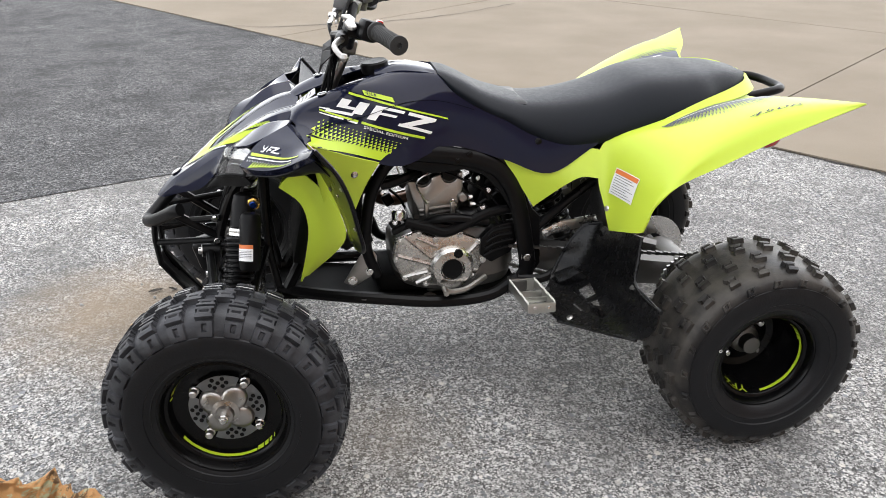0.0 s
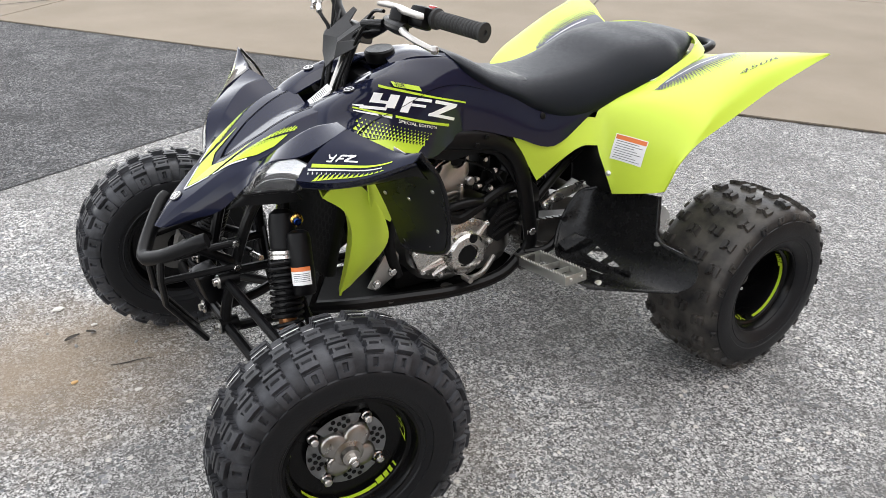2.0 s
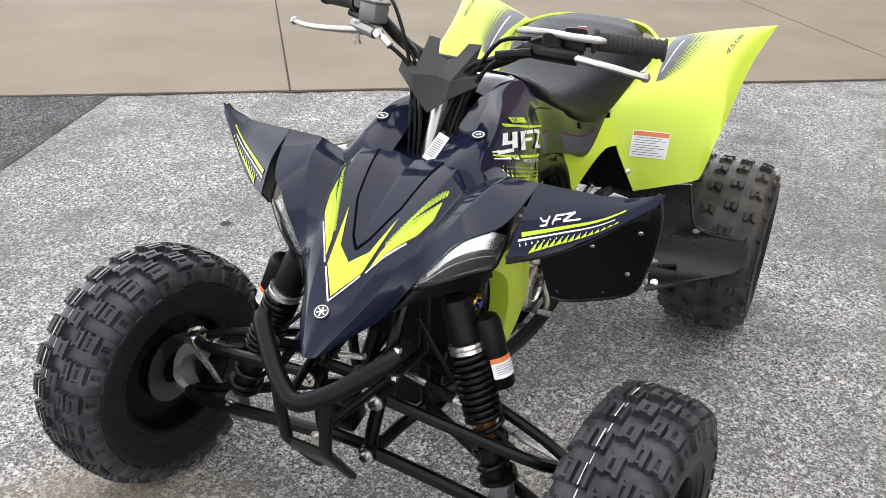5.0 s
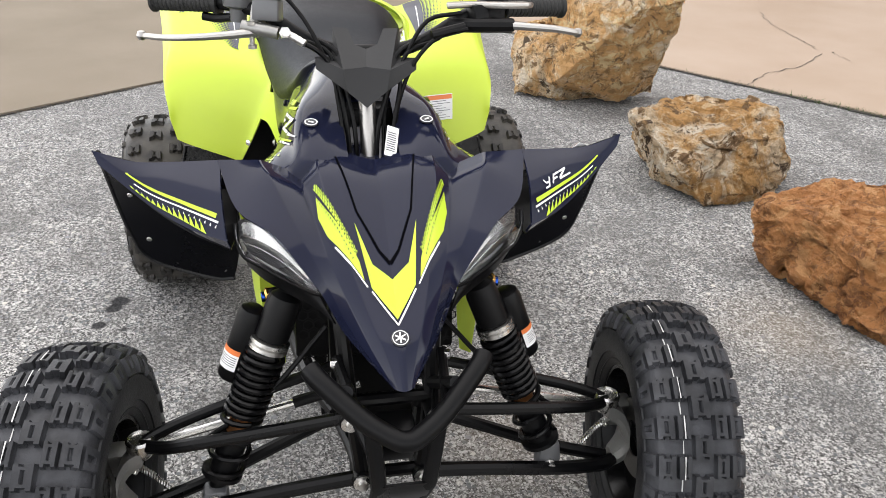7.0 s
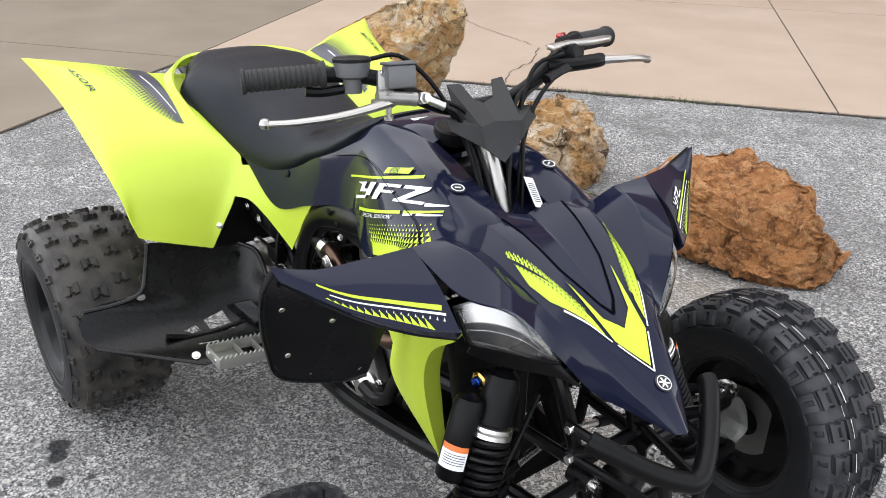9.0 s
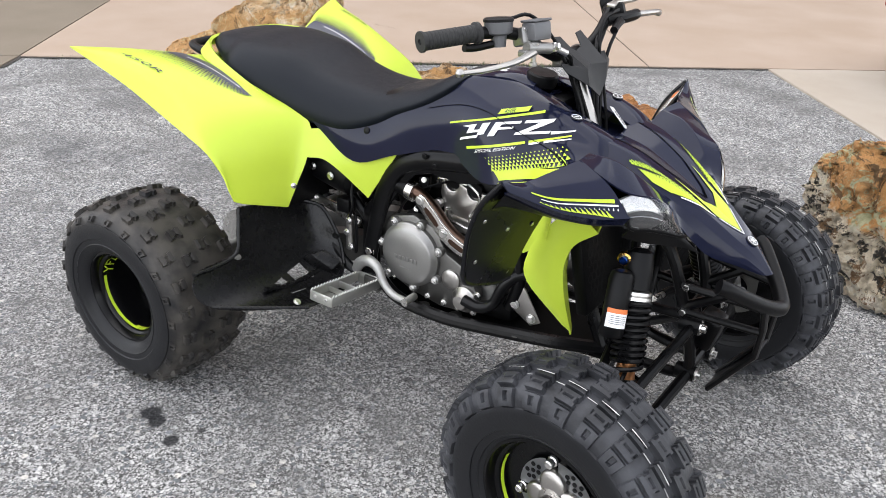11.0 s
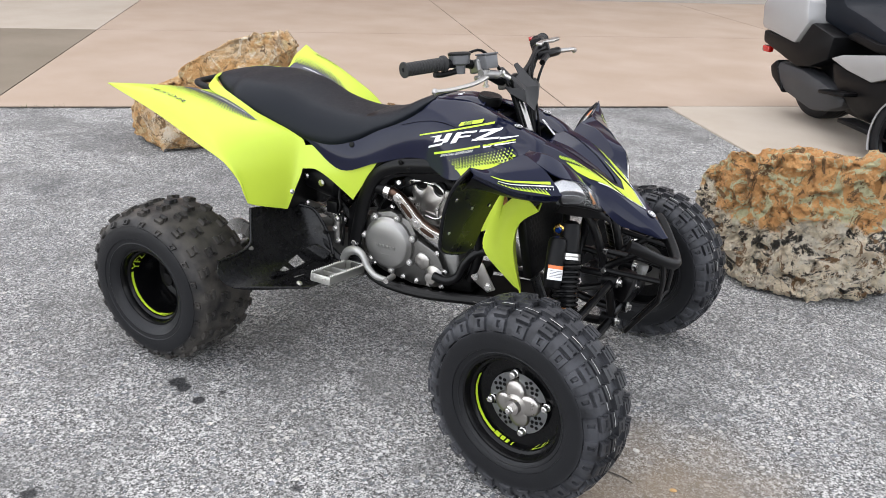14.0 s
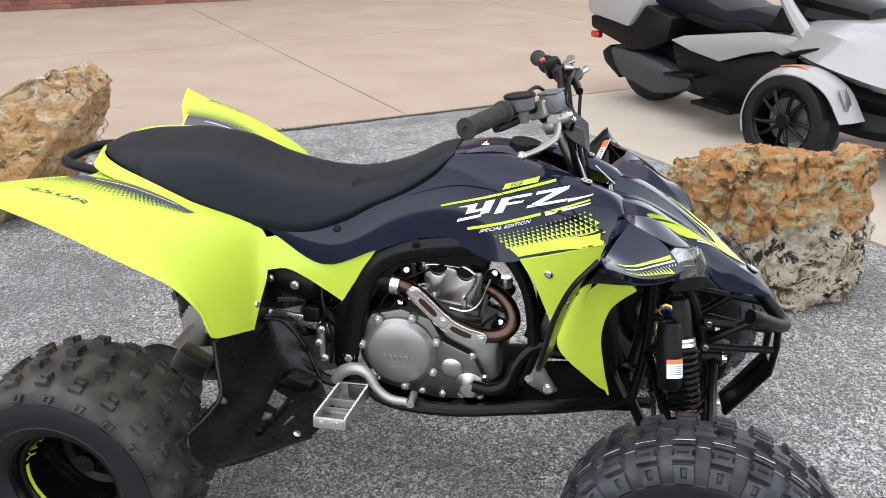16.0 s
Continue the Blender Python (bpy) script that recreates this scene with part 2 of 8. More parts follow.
SKID = material("dull_black_plate", (0.003, 0.003, 0.003), 0.6, spec=0.06, scale=60, vary=0.3)
SEAM = material("shadowed_seam", (0.002, 0.002, 0.003), 0.9, spec=0.02, scale=60, vary=0.1)
BLACK_VINYL = material("black_vinyl_print", (0.012, 0.012, 0.016), 0.35, scale=60, vary=0.1)
ORANGE = material("orange_print", (0.66, 0.17, 0.04), 0.45, scale=60, vary=0.05)
RED_LENS = material("red_lens", (0.35, 0.008, 0.006), 0.12, coat=1.0, scale=30, vary=0.1)
COPPER = material("worn_damper_body", (0.30, 0.13, 0.05), 0.4, metal=0.8, scale=90, vary=0.35)


def glass(name, colour=(1, 1, 1), rough=0.03):
    mat = bpy.data.materials.new(name)
    mat.use_nodes = True
    b = mat.node_tree.nodes["Principled BSDF"]
    b.inputs["Base Color"].default_value = (*colour, 1)
    b.inputs["Transmission Weight"].default_value = 1.0
    b.inputs["Roughness"].default_value, b.inputs["IOR"].default_value = rough, 1.42
    return mat


LENS = glass("clear_lamp_lens")
REFLECTOR = material("lamp_reflector", (0.37, 0.37, 0.38), 0.16, metal=0.9, vary=0.03)
LAMP_DARK = material("dark_lamp_housing", (0.13, 0.132, 0.136), 0.28, metal=0.7, scale=40, vary=0.2)
MUFFLER = material("dark_grey_muffler", (0.028, 0.029, 0.032), 0.5, scale=40, vary=0.2)
GREY_CAST = material("grey_painted_casting", (0.115, 0.117, 0.122), 0.42, metal=0.3, scale=120, vary=0.12)
CHALK = material("chalk_paint", (0.50, 0.50, 0.49), 0.8, scale=200, vary=0.35)


# ---- ground ----
def asphalt(name, dark, light, stone, seed, stains=False):
    """Worn asphalt: stone grains in a binder, broad patches, dust."""
    mat = bpy.data.materials.new(name)
    mat.use_nodes = True
    n, l = mat.node_tree.nodes, mat.node_tree.links
    b = n["Principled BSDF"]
    co = n.new("ShaderNodeTexCoord")
    shift = n.new("ShaderNodeMapping")
    shift.inputs["Location"].default_value = (seed, seed * 2, 0)
    l.new(co.outputs["Object"], shift.inputs[0])

    def noise_node(s, d=5, r=0.6):
        k = n.new("ShaderNodeTexNoise")
        k.inputs["Scale"].default_value, k.inputs["Detail"].default_value, k.inputs["Roughness"].default_value = s, d, r
        l.new(shift.outputs[0], k.inputs["Vector"])
        return k.outputs[0]

    def ramp(value, a, c, lo=0.0, hi=1.0):
        k = n.new("ShaderNodeMapRange")
        k.inputs["From Min"].default_value, k.inputs["From Max"].default_value = a, c
        k.inputs["To Min"].default_value, k.inputs["To Max"].default_value = lo, hi
        l.new(value, k.inputs["Value"])
        return k.outputs[0]

    def mix(f, a, c):
        k = n.new("ShaderNodeMix")
        k.data_type = "RGBA"
        l.new(f, k.inputs["Factor"])
        for slot, v in (("A", a), ("B", c)):
            if isinstance(v, tuple):
                k.inputs[slot].default_value = (*v, 1)
            else:
                l.new(v, k.inputs[slot])
        return k.outputs["Result"]

    def cells(s):
        k = n.new("ShaderNodeTexVoronoi")
        k.inputs["Scale"].default_value = s
        l.new(shift.outputs[0], k.inputs["Vector"])
        return k

    patch = ramp(noise_node(0.9, 7, 0.65), 0.32, 0.68)
    binder = mix(patch, dark, light)
    small, mid, big = cells(150), cells(84), cells(44)

    def tone(k):
        sep = n.new("ShaderNodeSeparateColor")
        l.new(k.outputs["Color"], sep.inputs[0])
        return sep.outputs

    def both(a, c):
        k = n.new("ShaderNodeMath")
        k.operation = "MULTIPLY"
        l.new(a, k.inputs[0])
        l.new(c, k.inputs[1])
        return k.outputs[0]

    t_small, t_mid, t_big = tone(small), tone(mid), tone(big)
    fine = cells(260)
    t_fine = tone(fine)
    base = mix(ramp(t_small[0], 0.0, 0.85), tuple(c * 0.20 for c in dark), binder)
    base = mix(both(ramp(t_small[1], 0.55, 0.85), ramp(small.outputs["Distance"], 0.62, 0.38)), base, stone)
    base = mix(ramp(t_fine[0], 0.60, 0.80, 0, 0.80), base, tuple(c * 0.12 for c in dark))
    base = mix(ramp(t_fine[1], 0.72, 0.86, 0, 0.75), base, stone)
    base = mix(both(ramp(t_mid[0], 0.70, 0.90, 0, 0.85), ramp(mid.outputs["Distance"], 0.55, 0.38)), base, stone)
    base = mix(both(ramp(t_mid[1], 0.78, 0.86), ramp(mid.outputs["Distance"], 0.58, 0.42)), base, tuple(c * v for c, v in zip(dark, (0.52, 0.55, 0.60))))
    base = mix(both(ramp(t_big[0], 0.95, 0.97), ramp(big.outputs["Distance"], 0.40, 0.33)), base, tuple(min(1, c * v) for c, v in zip(stone, (1.0, 0.97, 0.92))))
    base = mix(both(ramp(t_big[1], 0.95, 0.97), ramp(big.outputs["Distance"], 0.40, 0.33)), base, tuple(c * v for c, v in zip(dark, (0.85, 0.90, 0.98))))
    base = mix(ramp(noise_node(60, 5, 0.8), 0.54, 0.60, 0, 0.62), base, tuple(c * 0.18 for c in dark))
    base = mix(ramp(noise_node(4.5, 7, 0.75), 0.48, 0.62, 0, 0.50), base, tuple(c * 0.42 for c in dark))
    base = mix(ramp(noise_node(1.3, 7, 0.7), 0.47, 0.62, 0, 0.50), base, tuple(c * 0.42 for c in dark))
    base = mix(ramp(noise_node(15, 6, 0.8), 0.54, 0.64, 0, 0.42), base, tuple(c * 0.30 for c in dark))
    if stains:
        flatco = n.new("ShaderNodeVectorMath")
        flatco.operation = "MULTIPLY"
        flatco.inputs[1].default_value = (1, 1, 0)
        l.new(co.outputs["Object"], flatco.inputs[0])
        wob = n.new("ShaderNodeTexNoise")
        wob.inputs["Scale"].default_value, wob.inputs["Detail"].default_value = 9, 5
        l.new(co.outputs["Object"], wob.inputs["Vector"])
        for x, y, r, soft_edge, colour, most, wobble in stains:
            d = n.new("ShaderNodeVectorMath")
            d.operation = "DISTANCE"
            d.inputs[1].default_value = (x, y, 0)
            l.new(flatco.outputs[0], d.inputs[0])
            w = n.new("ShaderNodeMath")
            w.operation = "MULTIPLY_ADD"
            l.new(wob.outputs[0], w.inputs[0])
            w.inputs[1].default_value = wobble
            l.new(d.outputs["Value"], w.inputs[2])
            edge = r + wobble * 0.5
            base = mix(ramp(w.outputs[0], edge + soft_edge, edge - soft_edge, 0, most), base, colour)
    l.new(base, b.inputs["Base Color"])
    b.inputs["Specular IOR Level"].default_value = 0.12
    b.inputs["Roughness"].default_value = 0.85
    hgt = n.new("ShaderNodeMath")
    hgt.operation = "ADD"
    l.new(mid.outputs["Distance"], hgt.inputs[0])
    l.new(noise_node(160, 4, 0.8), hgt.inputs[1])
    bp = n.new("ShaderNodeBump")
    bp.inputs["Distance"].default_value = 0.004
    l.new(hgt.outputs[0], bp.inputs["Height"])
    l.new(bp.outputs[0], b.inputs["Normal"])
    return mat


SAND, OIL = (0.27, 0.215, 0.155), (0.022, 0.022, 0.024)
STAINS = [
    (1.02, -0.44, 0.28, 0.20, SAND, 0.8, 0.35), (0.80, -0.52, 0.10, 0.10, SAND, 0.45, 0.2), (-0.05, 1.30, 0.15, 0.14, SAND, 0.4, 0.25), (0.30, 0.35, 0.16, 0.14, SAND, 0.25, 0.3),
    (-0.468, -0.640, 0.024, 0.005, OIL, 0.92, 0.05), (-0.428, -0.648, 0.022, 0.005, OIL, 0.92, 0.05), (-0.342, -0.675, 0.020, 0.005, OIL, 0.92, 0.04),
    (-0.312, -0.606, 0.013, 0.005, OIL, 0.75, 0.03), (0.157, -0.843, 0.014, 0.005, OIL, 0.85, 0.03), (-0.388, -1.211, 0.019, 0.006, OIL, 0.88, 0.05), (-0.036, -0.12, 0.009, 0.005, OIL, 0.7, 0.03), (-0.05, -0.30, 0.007, 0.004, OIL, 0.6, 0.03),
]
STAINS += [
    (-1.75, -0.35, 0.45, 0.45, (0.13, 0.13, 0.134), 0.35, 0.6), (-2.35, -0.75, 0.40, 0.40, (0.13, 0.13, 0.134), 0.30, 0.6),
    (0.112, -0.855, 0.008, 0.005, OIL, 0.6, 0.03), (-0.121, -0.791, 0.006, 0.004, OIL, 0.6, 0.03),
    (-2.35, 0.38, 0.14, 0.12, (0.085, 0.085, 0.09), 0.55, 0.4), (-2.10, 0.44, 0.07, 0.08, (0.085, 0.085, 0.09), 0.5, 0.3), (-2.75, 1.10, 0.22, 0.2, (0.10, 0.10, 0.105), 0.45, 0.5), (-1.20, -0.85, 0.12, 0.14, (0.10, 0.10, 0.105), 0.35, 0.4),
    (-1.6, 0.9, 0.45, 0.3, (0.10, 0.10, 0.105), 0.35, 0.5)
]
ASPHALT = asphalt("worn_grey_asphalt", (0.299, 0.295, 0.287), (0.434, 0.428, 0.417), (0.66, 0.65, 0.63), 3.0, STAINS)
ASPHALT_DARK = asphalt("dark_asphalt", (0.090, 0.090, 0.093), (0.117, 0.117, 0.120), (0.27, 0.27, 0.272), 8.0)


def concrete(name, a, c, scale=1.4):
    mat = material(name, a, 0.85, bump=0.0012, scale=160, vary=0.12, spec=0.2)
    n, l = mat.node_tree.nodes, mat.node_tree.links
    b = n["Principled BSDF"]
    old = b.inputs["Base Color"].links[0].from_socket
    co, spot = n.new("ShaderNodeTexCoord"), n.new("ShaderNodeTexNoise")
    spot.inputs["Scale"].default_value, spot.inputs["Detail"].default_value = scale, 8
    l.new(co.outputs["Object"], spot.inputs["Vector"])
    rg = n.new("ShaderNodeMapRange")
    rg.inputs["From Min"].default_value, rg.inputs["From Max"].default_value = 0.35, 0.7
    l.new(spot.outputs[0], rg.inputs["Value"])
    mx = n.new("ShaderNodeMix")
    mx.data_type = "RGBA"
    l.new(rg.outputs[0], mx.inputs["Factor"])
    l.new(old, mx.inputs["A"])
    mx.inputs["B"].default_value = (*c, 1)
    l.new(mx.outputs["Result"], b.inputs["Base Color"])
    return mat


CONCRETE = concrete("tan_concrete", (0.190, 0.159, 0.120), (0.228, 0.193, 0.150))
CONCRETE_PINK = concrete("pinkish_concrete", (0.356, 0.275, 0.210), (0.402, 0.319, 0.254))
CONCRETE_PALE = concrete("pale_concrete", (0.39, 0.337, 0.276), (0.44, 0.388, 0.328))
CRACK = material("crack_dirt", (0.05, 0.045, 0.038), 0.95, scale=60, vary=0.4)

UX, UY = Vector((0.782, 0.622, 0)).normalized(), Vector((-0.622, 0.782, 0)).normalized()


def yard(u, v, z=0.0):
    """A place in the yard: u along the shop's front edge, v towards the shop."""
    return UX * u + UY * v + Vector((0, 0, z))


def plot(name, outline, z, mat, label, depth=0.0, category="ground"):
    bm = bmesh.new()
    f = bm.faces.new([bm.verts.new(yard(u, v, z)) for u, v in outline])
    if f.normal.z < 0:
        f.normal_flip()
    if depth:
        made = bmesh.ops.extrude_face_region(bm, geom=[f])
        bmesh.ops.translate(bm, vec=(0, 0, -depth), verts=[v for v in made["geom"] if isinstance(v, bmesh.types.BMVert)])
    return tagged(part(name, bm, mat), label, category, kind="structure")


plot("ground", [(-400, -400), (400, -400), (400, 400), (-400, 400)], 0.0, ASPHALT, "worn light grey asphalt with exposed stones", category="ground")
plot("ground_dark", [(-3.30, -9.0), (-2.90, -1.234), (0.45, -2.27), (40, -14.5), (40, -60), (-3.30, -60)], 0.004, ASPHALT_DARK, "newer dark grey asphalt beside the worn patch", category="ground")


# ---- quad bike ----
quad = new("quad_bike")
tagged(quad, "navy and lime sport quad bike standing on worn asphalt", "quad bike")
AX = 0.635


def tyre_mesh(bm, R, w, rim, lugs, depth, rows, lean):
    """One moulded tyre about z, outer side at +z: a rounded carcass with raised blocks. rows: (from, to along the section, phase, half width,
    height; a pocket cut into the blocks has a negative height); lean: skews the blocks."""
    h, rc = w / 2, R - depth
    half = [(rc, 0), (rc - 0.001, 0.3 * h), (rc - 0.003, 0.58 * h), (rc - 0.009, 0.78 * h), (rc - 0.022, 0.91 * h), (rim + 0.62 * (rc - rim), 0.985 * h), (rim + 0.42 * (rc - rim), 1.0 * h),
            (rim + 0.22 * (rc - rim), 0.97 * h), (rim + 0.012, 0.90 * h), (rim + 0.003, 0.84 * h), (rim, 0.74 * h)]
    line = [Vector((p.x, p.y)) for p in catmull([(r, z, 0) for r, z in half], 8)]
    run = [0.0]
    for p, q in zip(line, line[1:]):
        run.append(run[-1] + (q - p).length)
    e = 0.0011
    marks = {0.0, run[-1]}
    for r in rows:
        for t in r[:2]:
            marks |= {t - e, t + e}
    marks |= {run[-1] * k / 26 for k in range(27)}
    marks = sorted(marks)
    cuts = [t for i, t in enumerate(marks) if i == 0 or t - marks[i - 1] > 0.0009]
    cuts = [-t for t in reversed(cuts[1:])] + cuts
    steps = sorted({-0.5, 0.0} | {c * f for c in (-1, 1) for b in {r[3] for r in rows if r[3] < 0.5} for w in (-0.014, 0.014) for f in (b + w, 0.5 - b - w)})
    net = []
    for t in cuts:
        u = min(abs(t), run[-1] - 1e-6)
        k = max(i for i in range(len(run) - 1) if run[i] <= u)
        f = (u - run[k]) / (run[k + 1] - run[k])
        p, way = line[k].lerp(line[k + 1], f), (line[k + 1] - line[k]).normalized()
        out = Vector((way.y, -way.x))
        loop = []
        for n in range(lugs):
            for c in steps:
                up = 0.0
                for t0, t1, phase, wide, tall in rows:
                    if t < 0 and lean:
                        phase = phase + 0.5
                    d = abs((c - phase + 0.5) % 1.0 - 0.5)
                    if t0 < u < t1 and d < wide:
                        up = max(up, tall) if tall > 0 else max(0.0, up + tall)
                q = p + out * up
                a = 2 * math.pi * (n + c + lean * math.sin(u * 55) * (1 if t > 0 else -1)) / lugs
                loop.append(bm.verts.new((q.x * math.cos(a), q.x * math.sin(a), q.y if t >= 0 else -q.y)))
        net.append(loop)
    m = len(net[0])
    for a, b in zip(net, net[1:] + net[:1]):
        for k in range(m):
            bm.faces.new((a[k], a[(k + 1) % m], b[(k + 1) % m], b[k]))
    return bm


def knob(t0, t1, phase, wide, tall, waist=0.78):
    """Rows for one knob shaped like a thick H, with a slot across its middle."""
    a, b, c = t0 + 0.34 * (t1 - t0), t0 + 0.66 * (t1 - t0), (t0 + t1) / 2
    return [(t0, a, phase, wide, tall), (a, b, phase, wide * waist, tall - 0.0008), (b, t1, phase, wide, tall),
            (c - 0.0019, c + 0.0019, phase, wide * 0.5, -0.0045)]


def arc_band(bm, r0, r1, a0, a1, z, seg=14, z1=None):
    z1 = z if z1 is None else z1
    inner = [bm.verts.new((r0 * math.cos(a), r0 * math.sin(a), z)) for a in np.linspace(radians(a0), radians(a1), seg)]
    outer = [bm.verts.new((r1 * math.cos(a), r1 * math.sin(a), z1)) for a in np.linspace(radians(a0), radians(a1), seg)]
    for k in range(seg - 1):
        bm.faces.new((inner[k], inner[k + 1], outer[k + 1], outer[k]))
    return bm


def wheel(side, front):
    """One wheel about its own z axis, outer side at +z, then set on its axle."""
    if front:
        R, w, rim, x, y, z = 0.266, 0.166, 0.138, AX, 0.524, 0.262
        rr, dish = 0.132, 0.012
    else:
        R, w, rim, x, y, z = 0.256, 0.250, 0.123, -AX, 0.462, 0.250
        rr, dish = 0.117, 0.0
    h = w / 2
    bm = bmesh.new()
    lip = 0.80 * h
    prof = [(rr + 0.012, lip - 0.004), (rr + 0.010, lip + 0.004), (rr + 0.004, lip + 0.005), (rr, lip - 0.002), (rr - 0.003, lip - 0.014), (rr - 0.009, lip - 0.017), (rr - 0.0105, lip - 0.019)]
    if front:
        prof += [(rr - 0.014, lip - 0.040), (rr - 0.030, dish + 0.012), (0.078, dish + 0.006), (0.06, dish + 0.008), (0.0001, dish + 0.008)]
    else:
        prof += [(rr - 0.016, lip - 0.055), (rr - 0.022, 0.02), (rr - 0.030, -0.022), (0.070, -0.028), (0.05, -0.02), (0.0001, -0.02)]
    back = [(0.0001, -lip * 0.5), (rr - 0.01, -lip * 0.5), (rr, -lip), (rr + 0.012, -lip)]
    lathe(bm, prof + back, seg=56, close=True)
    turn = Matrix.Rotation(radians(-90 * side), 4, "X")
    rim_ob = part("front_wheel" if front else "rear_wheel", bm, RIM_BLACK, quad, "satin black dished wheel")
    bm = bmesh.new()
    if front:
        rows = [(-1, 0.0055, 0.0, 0.23, 0.0125), (0.0055, 0.0160, 0.0, 0.30, 0.0125), (-1, 0.0019, 0.0, 0.14, -0.0045)]
        rows += knob(0.0200, 0.0415, 0.5, 0.30, 0.0125) + knob(0.0450, 0.0690, 0.5, 0.30, 0.0120)
        rows += [(0.0730, 0.1040, 0.5, 0.30, 0.0070), (0.0790, 0.0930, 0.5, 0.080, -0.0066), (0.1060, 0.1500, 0.0, 1.0, 0.0026), (0.1640, 0.1665, 0.0, 1.0, 0.0016)]
        tyre_mesh(bm, R, w, rim, 25, 0.0130, rows, 0.0)
        bm.transform(Matrix.Rotation(radians(7), 4, "Z"))
    else:
        rows = knob(0.0110, 0.0440, 0.0, 0.18, 0.0115, 0.62) + knob(0.0670, 0.0980, 0.5, 0.18, 0.0115, 0.62)
        rows += [(0.1160, 0.1310, 0.0, 0.15, 0.0065), (0.1200, 0.1270, 0.0, 0.05, -0.0035), (0.1360, 0.1760, 0.0, 1.0, 0.0024), (0.1900, 0.1925, 0.0, 1.0, 0.0016)]
        tyre_mesh(bm, R, w, rim, 21, 0.0120, rows, 0.12)
    part("tyre", bm, RUBBER_FRONT if front else RUBBER_DUSTY, rim_ob, "black knobbly rubber tyre" if front else "dusty black knobbly rubber tyre", 28)
    if front:
        # the maker's chalk line, a little unsteady, over the knobs and through the gaps
        bm = bmesh.new()
        for k in range(25):
            for up, span in ((-0.0002, (0.22, 0.36, 0.5, 0.64, 0.78)), (-0.0130, (0.84, 1.0, 1.16))):
                edge = []
                for c in span:
                    a = (k + c) * 2 * math.pi / 25 + radians(7)
                    z0 = 0.0330 + 0.0012 * math.sin(1.1 * (k + c)) + 0.0006 * math.sin(4.1 * k)
                    half = 0.0009 + 0.0003 * math.sin(2.9 * k + 7 * c)
                    edge.append([bm.verts.new(((R + up + 0.0003) * math.cos(a), (R + up + 0.0003) * math.sin(a), -side * (z0 + dz))) for dz in (-half, half)])
                for p, q in zip(edge, edge[1:]):
                    bm.faces.new((p[0], q[0], q[1], p[1]))
        part("chalk_line", bm, CHALK, rim_ob, "unsteady white chalk line")
    # faint raised marks and one painted ring on the sidewall
    rs = rim + (0.052 if front else 0.046)
    for k in range(16):
        a0 = (-128 if front else -150) + 10.5 * k + (130 if k > 7 else 0)
        bm = arc_band(bmesh.new(), rs - 0.008, rs + 0.008, a0, a0 + 3.2 + 2.4 * ((k * 7) % 3), h * 0.985 + 0.0012, 5)
        bmesh.ops.solidify(bm, geom=bm.faces[:], thickness=0.004)
        for v in bm.verts:
            v.co.z -= 0.012 * max(0.0, abs(math.hypot(v.co.x, v.co.y) - rs) / 0.008 - 0.9)
        part("sidewall_mark", bm, RUBBER, rim_ob)
    if side > 0:
        a = radians(103 if front else -22)
        rm = rim + (0.046 if front else 0.030)
        part("balance_mark", lathe(bmesh.new(), [(0.0022, 0.0), (0.0042, 0.0), (0.0042, 0.0016), (0.0022, 0.0016)], pose(rm * math.cos(a), rm * math.sin(a), h * 1.0 + 0.0005), 16, True), CHALK, rim_ob)
    # lime arcs on the rim's inner wall
    if front:
        spans = [(34, 119, 1), (120, 128, 2), (129.5, 135, 2), (137, 141, 2), (145, 147, 2), (-16, -13, 2), (-27, -20, 2), (-37, -28, 2), (-50, -38, 2), (-58, -51, 1)]
    else:
        spans = [(98, 198, 1), (198, 206, 2), (207.5, 212, 2), (213.5, 217, 2), (219, 221, 2), (226, 228, 2)]
    if side < 0:
        roll = 122 if front else 72
        spans = [(p + roll, q + roll, r) for p, q, r in spans]
    for a, c, thick in spans:
        d = 0.0075 if thick == 1 else 0.013
        bm = arc_band(bmesh.new(), rr - 0.0124, rr - 0.0126 - d * 0.17, a, c, lip - 0.022, z1=lip - 0.022 - d)
        part("rim_stripe", bm, LIME_VINYL, rim_ob, "lime rim sticker")
    # the model's name along the rim's wall, read clockwise
    curve = bpy.data.curves.new("text", "FONT")
    curve.body, curve.size, curve.shear, curve.resolution_u = "YFZ", 0.038, 0.3, 2
    text = bpy.data.objects.new("text", curve)
    mesh = bpy.data.meshes.new_from_object(text)
    bm = bmesh.new()
    bm.from_mesh(mesh)
    bpy.data.objects.remove(text)
    bpy.data.meshes.remove(mesh)
    for v in bm.verts:
        a = radians((208 if front else 84 if side > 0 else 97) + (roll if side < 0 else 0)) - v.co.x * (1.05 if front else 1.35) / rr
        d = 0.027 - v.co.y
        v.co = ((rr - 0.0126 - d * 0.17) * math.cos(a), (rr - 0.0126 - d * 0.17) * math.sin(a), lip - 0.020 - d)
    part("rim_lettering", bm, LIME_VINYL, rim_ob, "lime rim sticker")
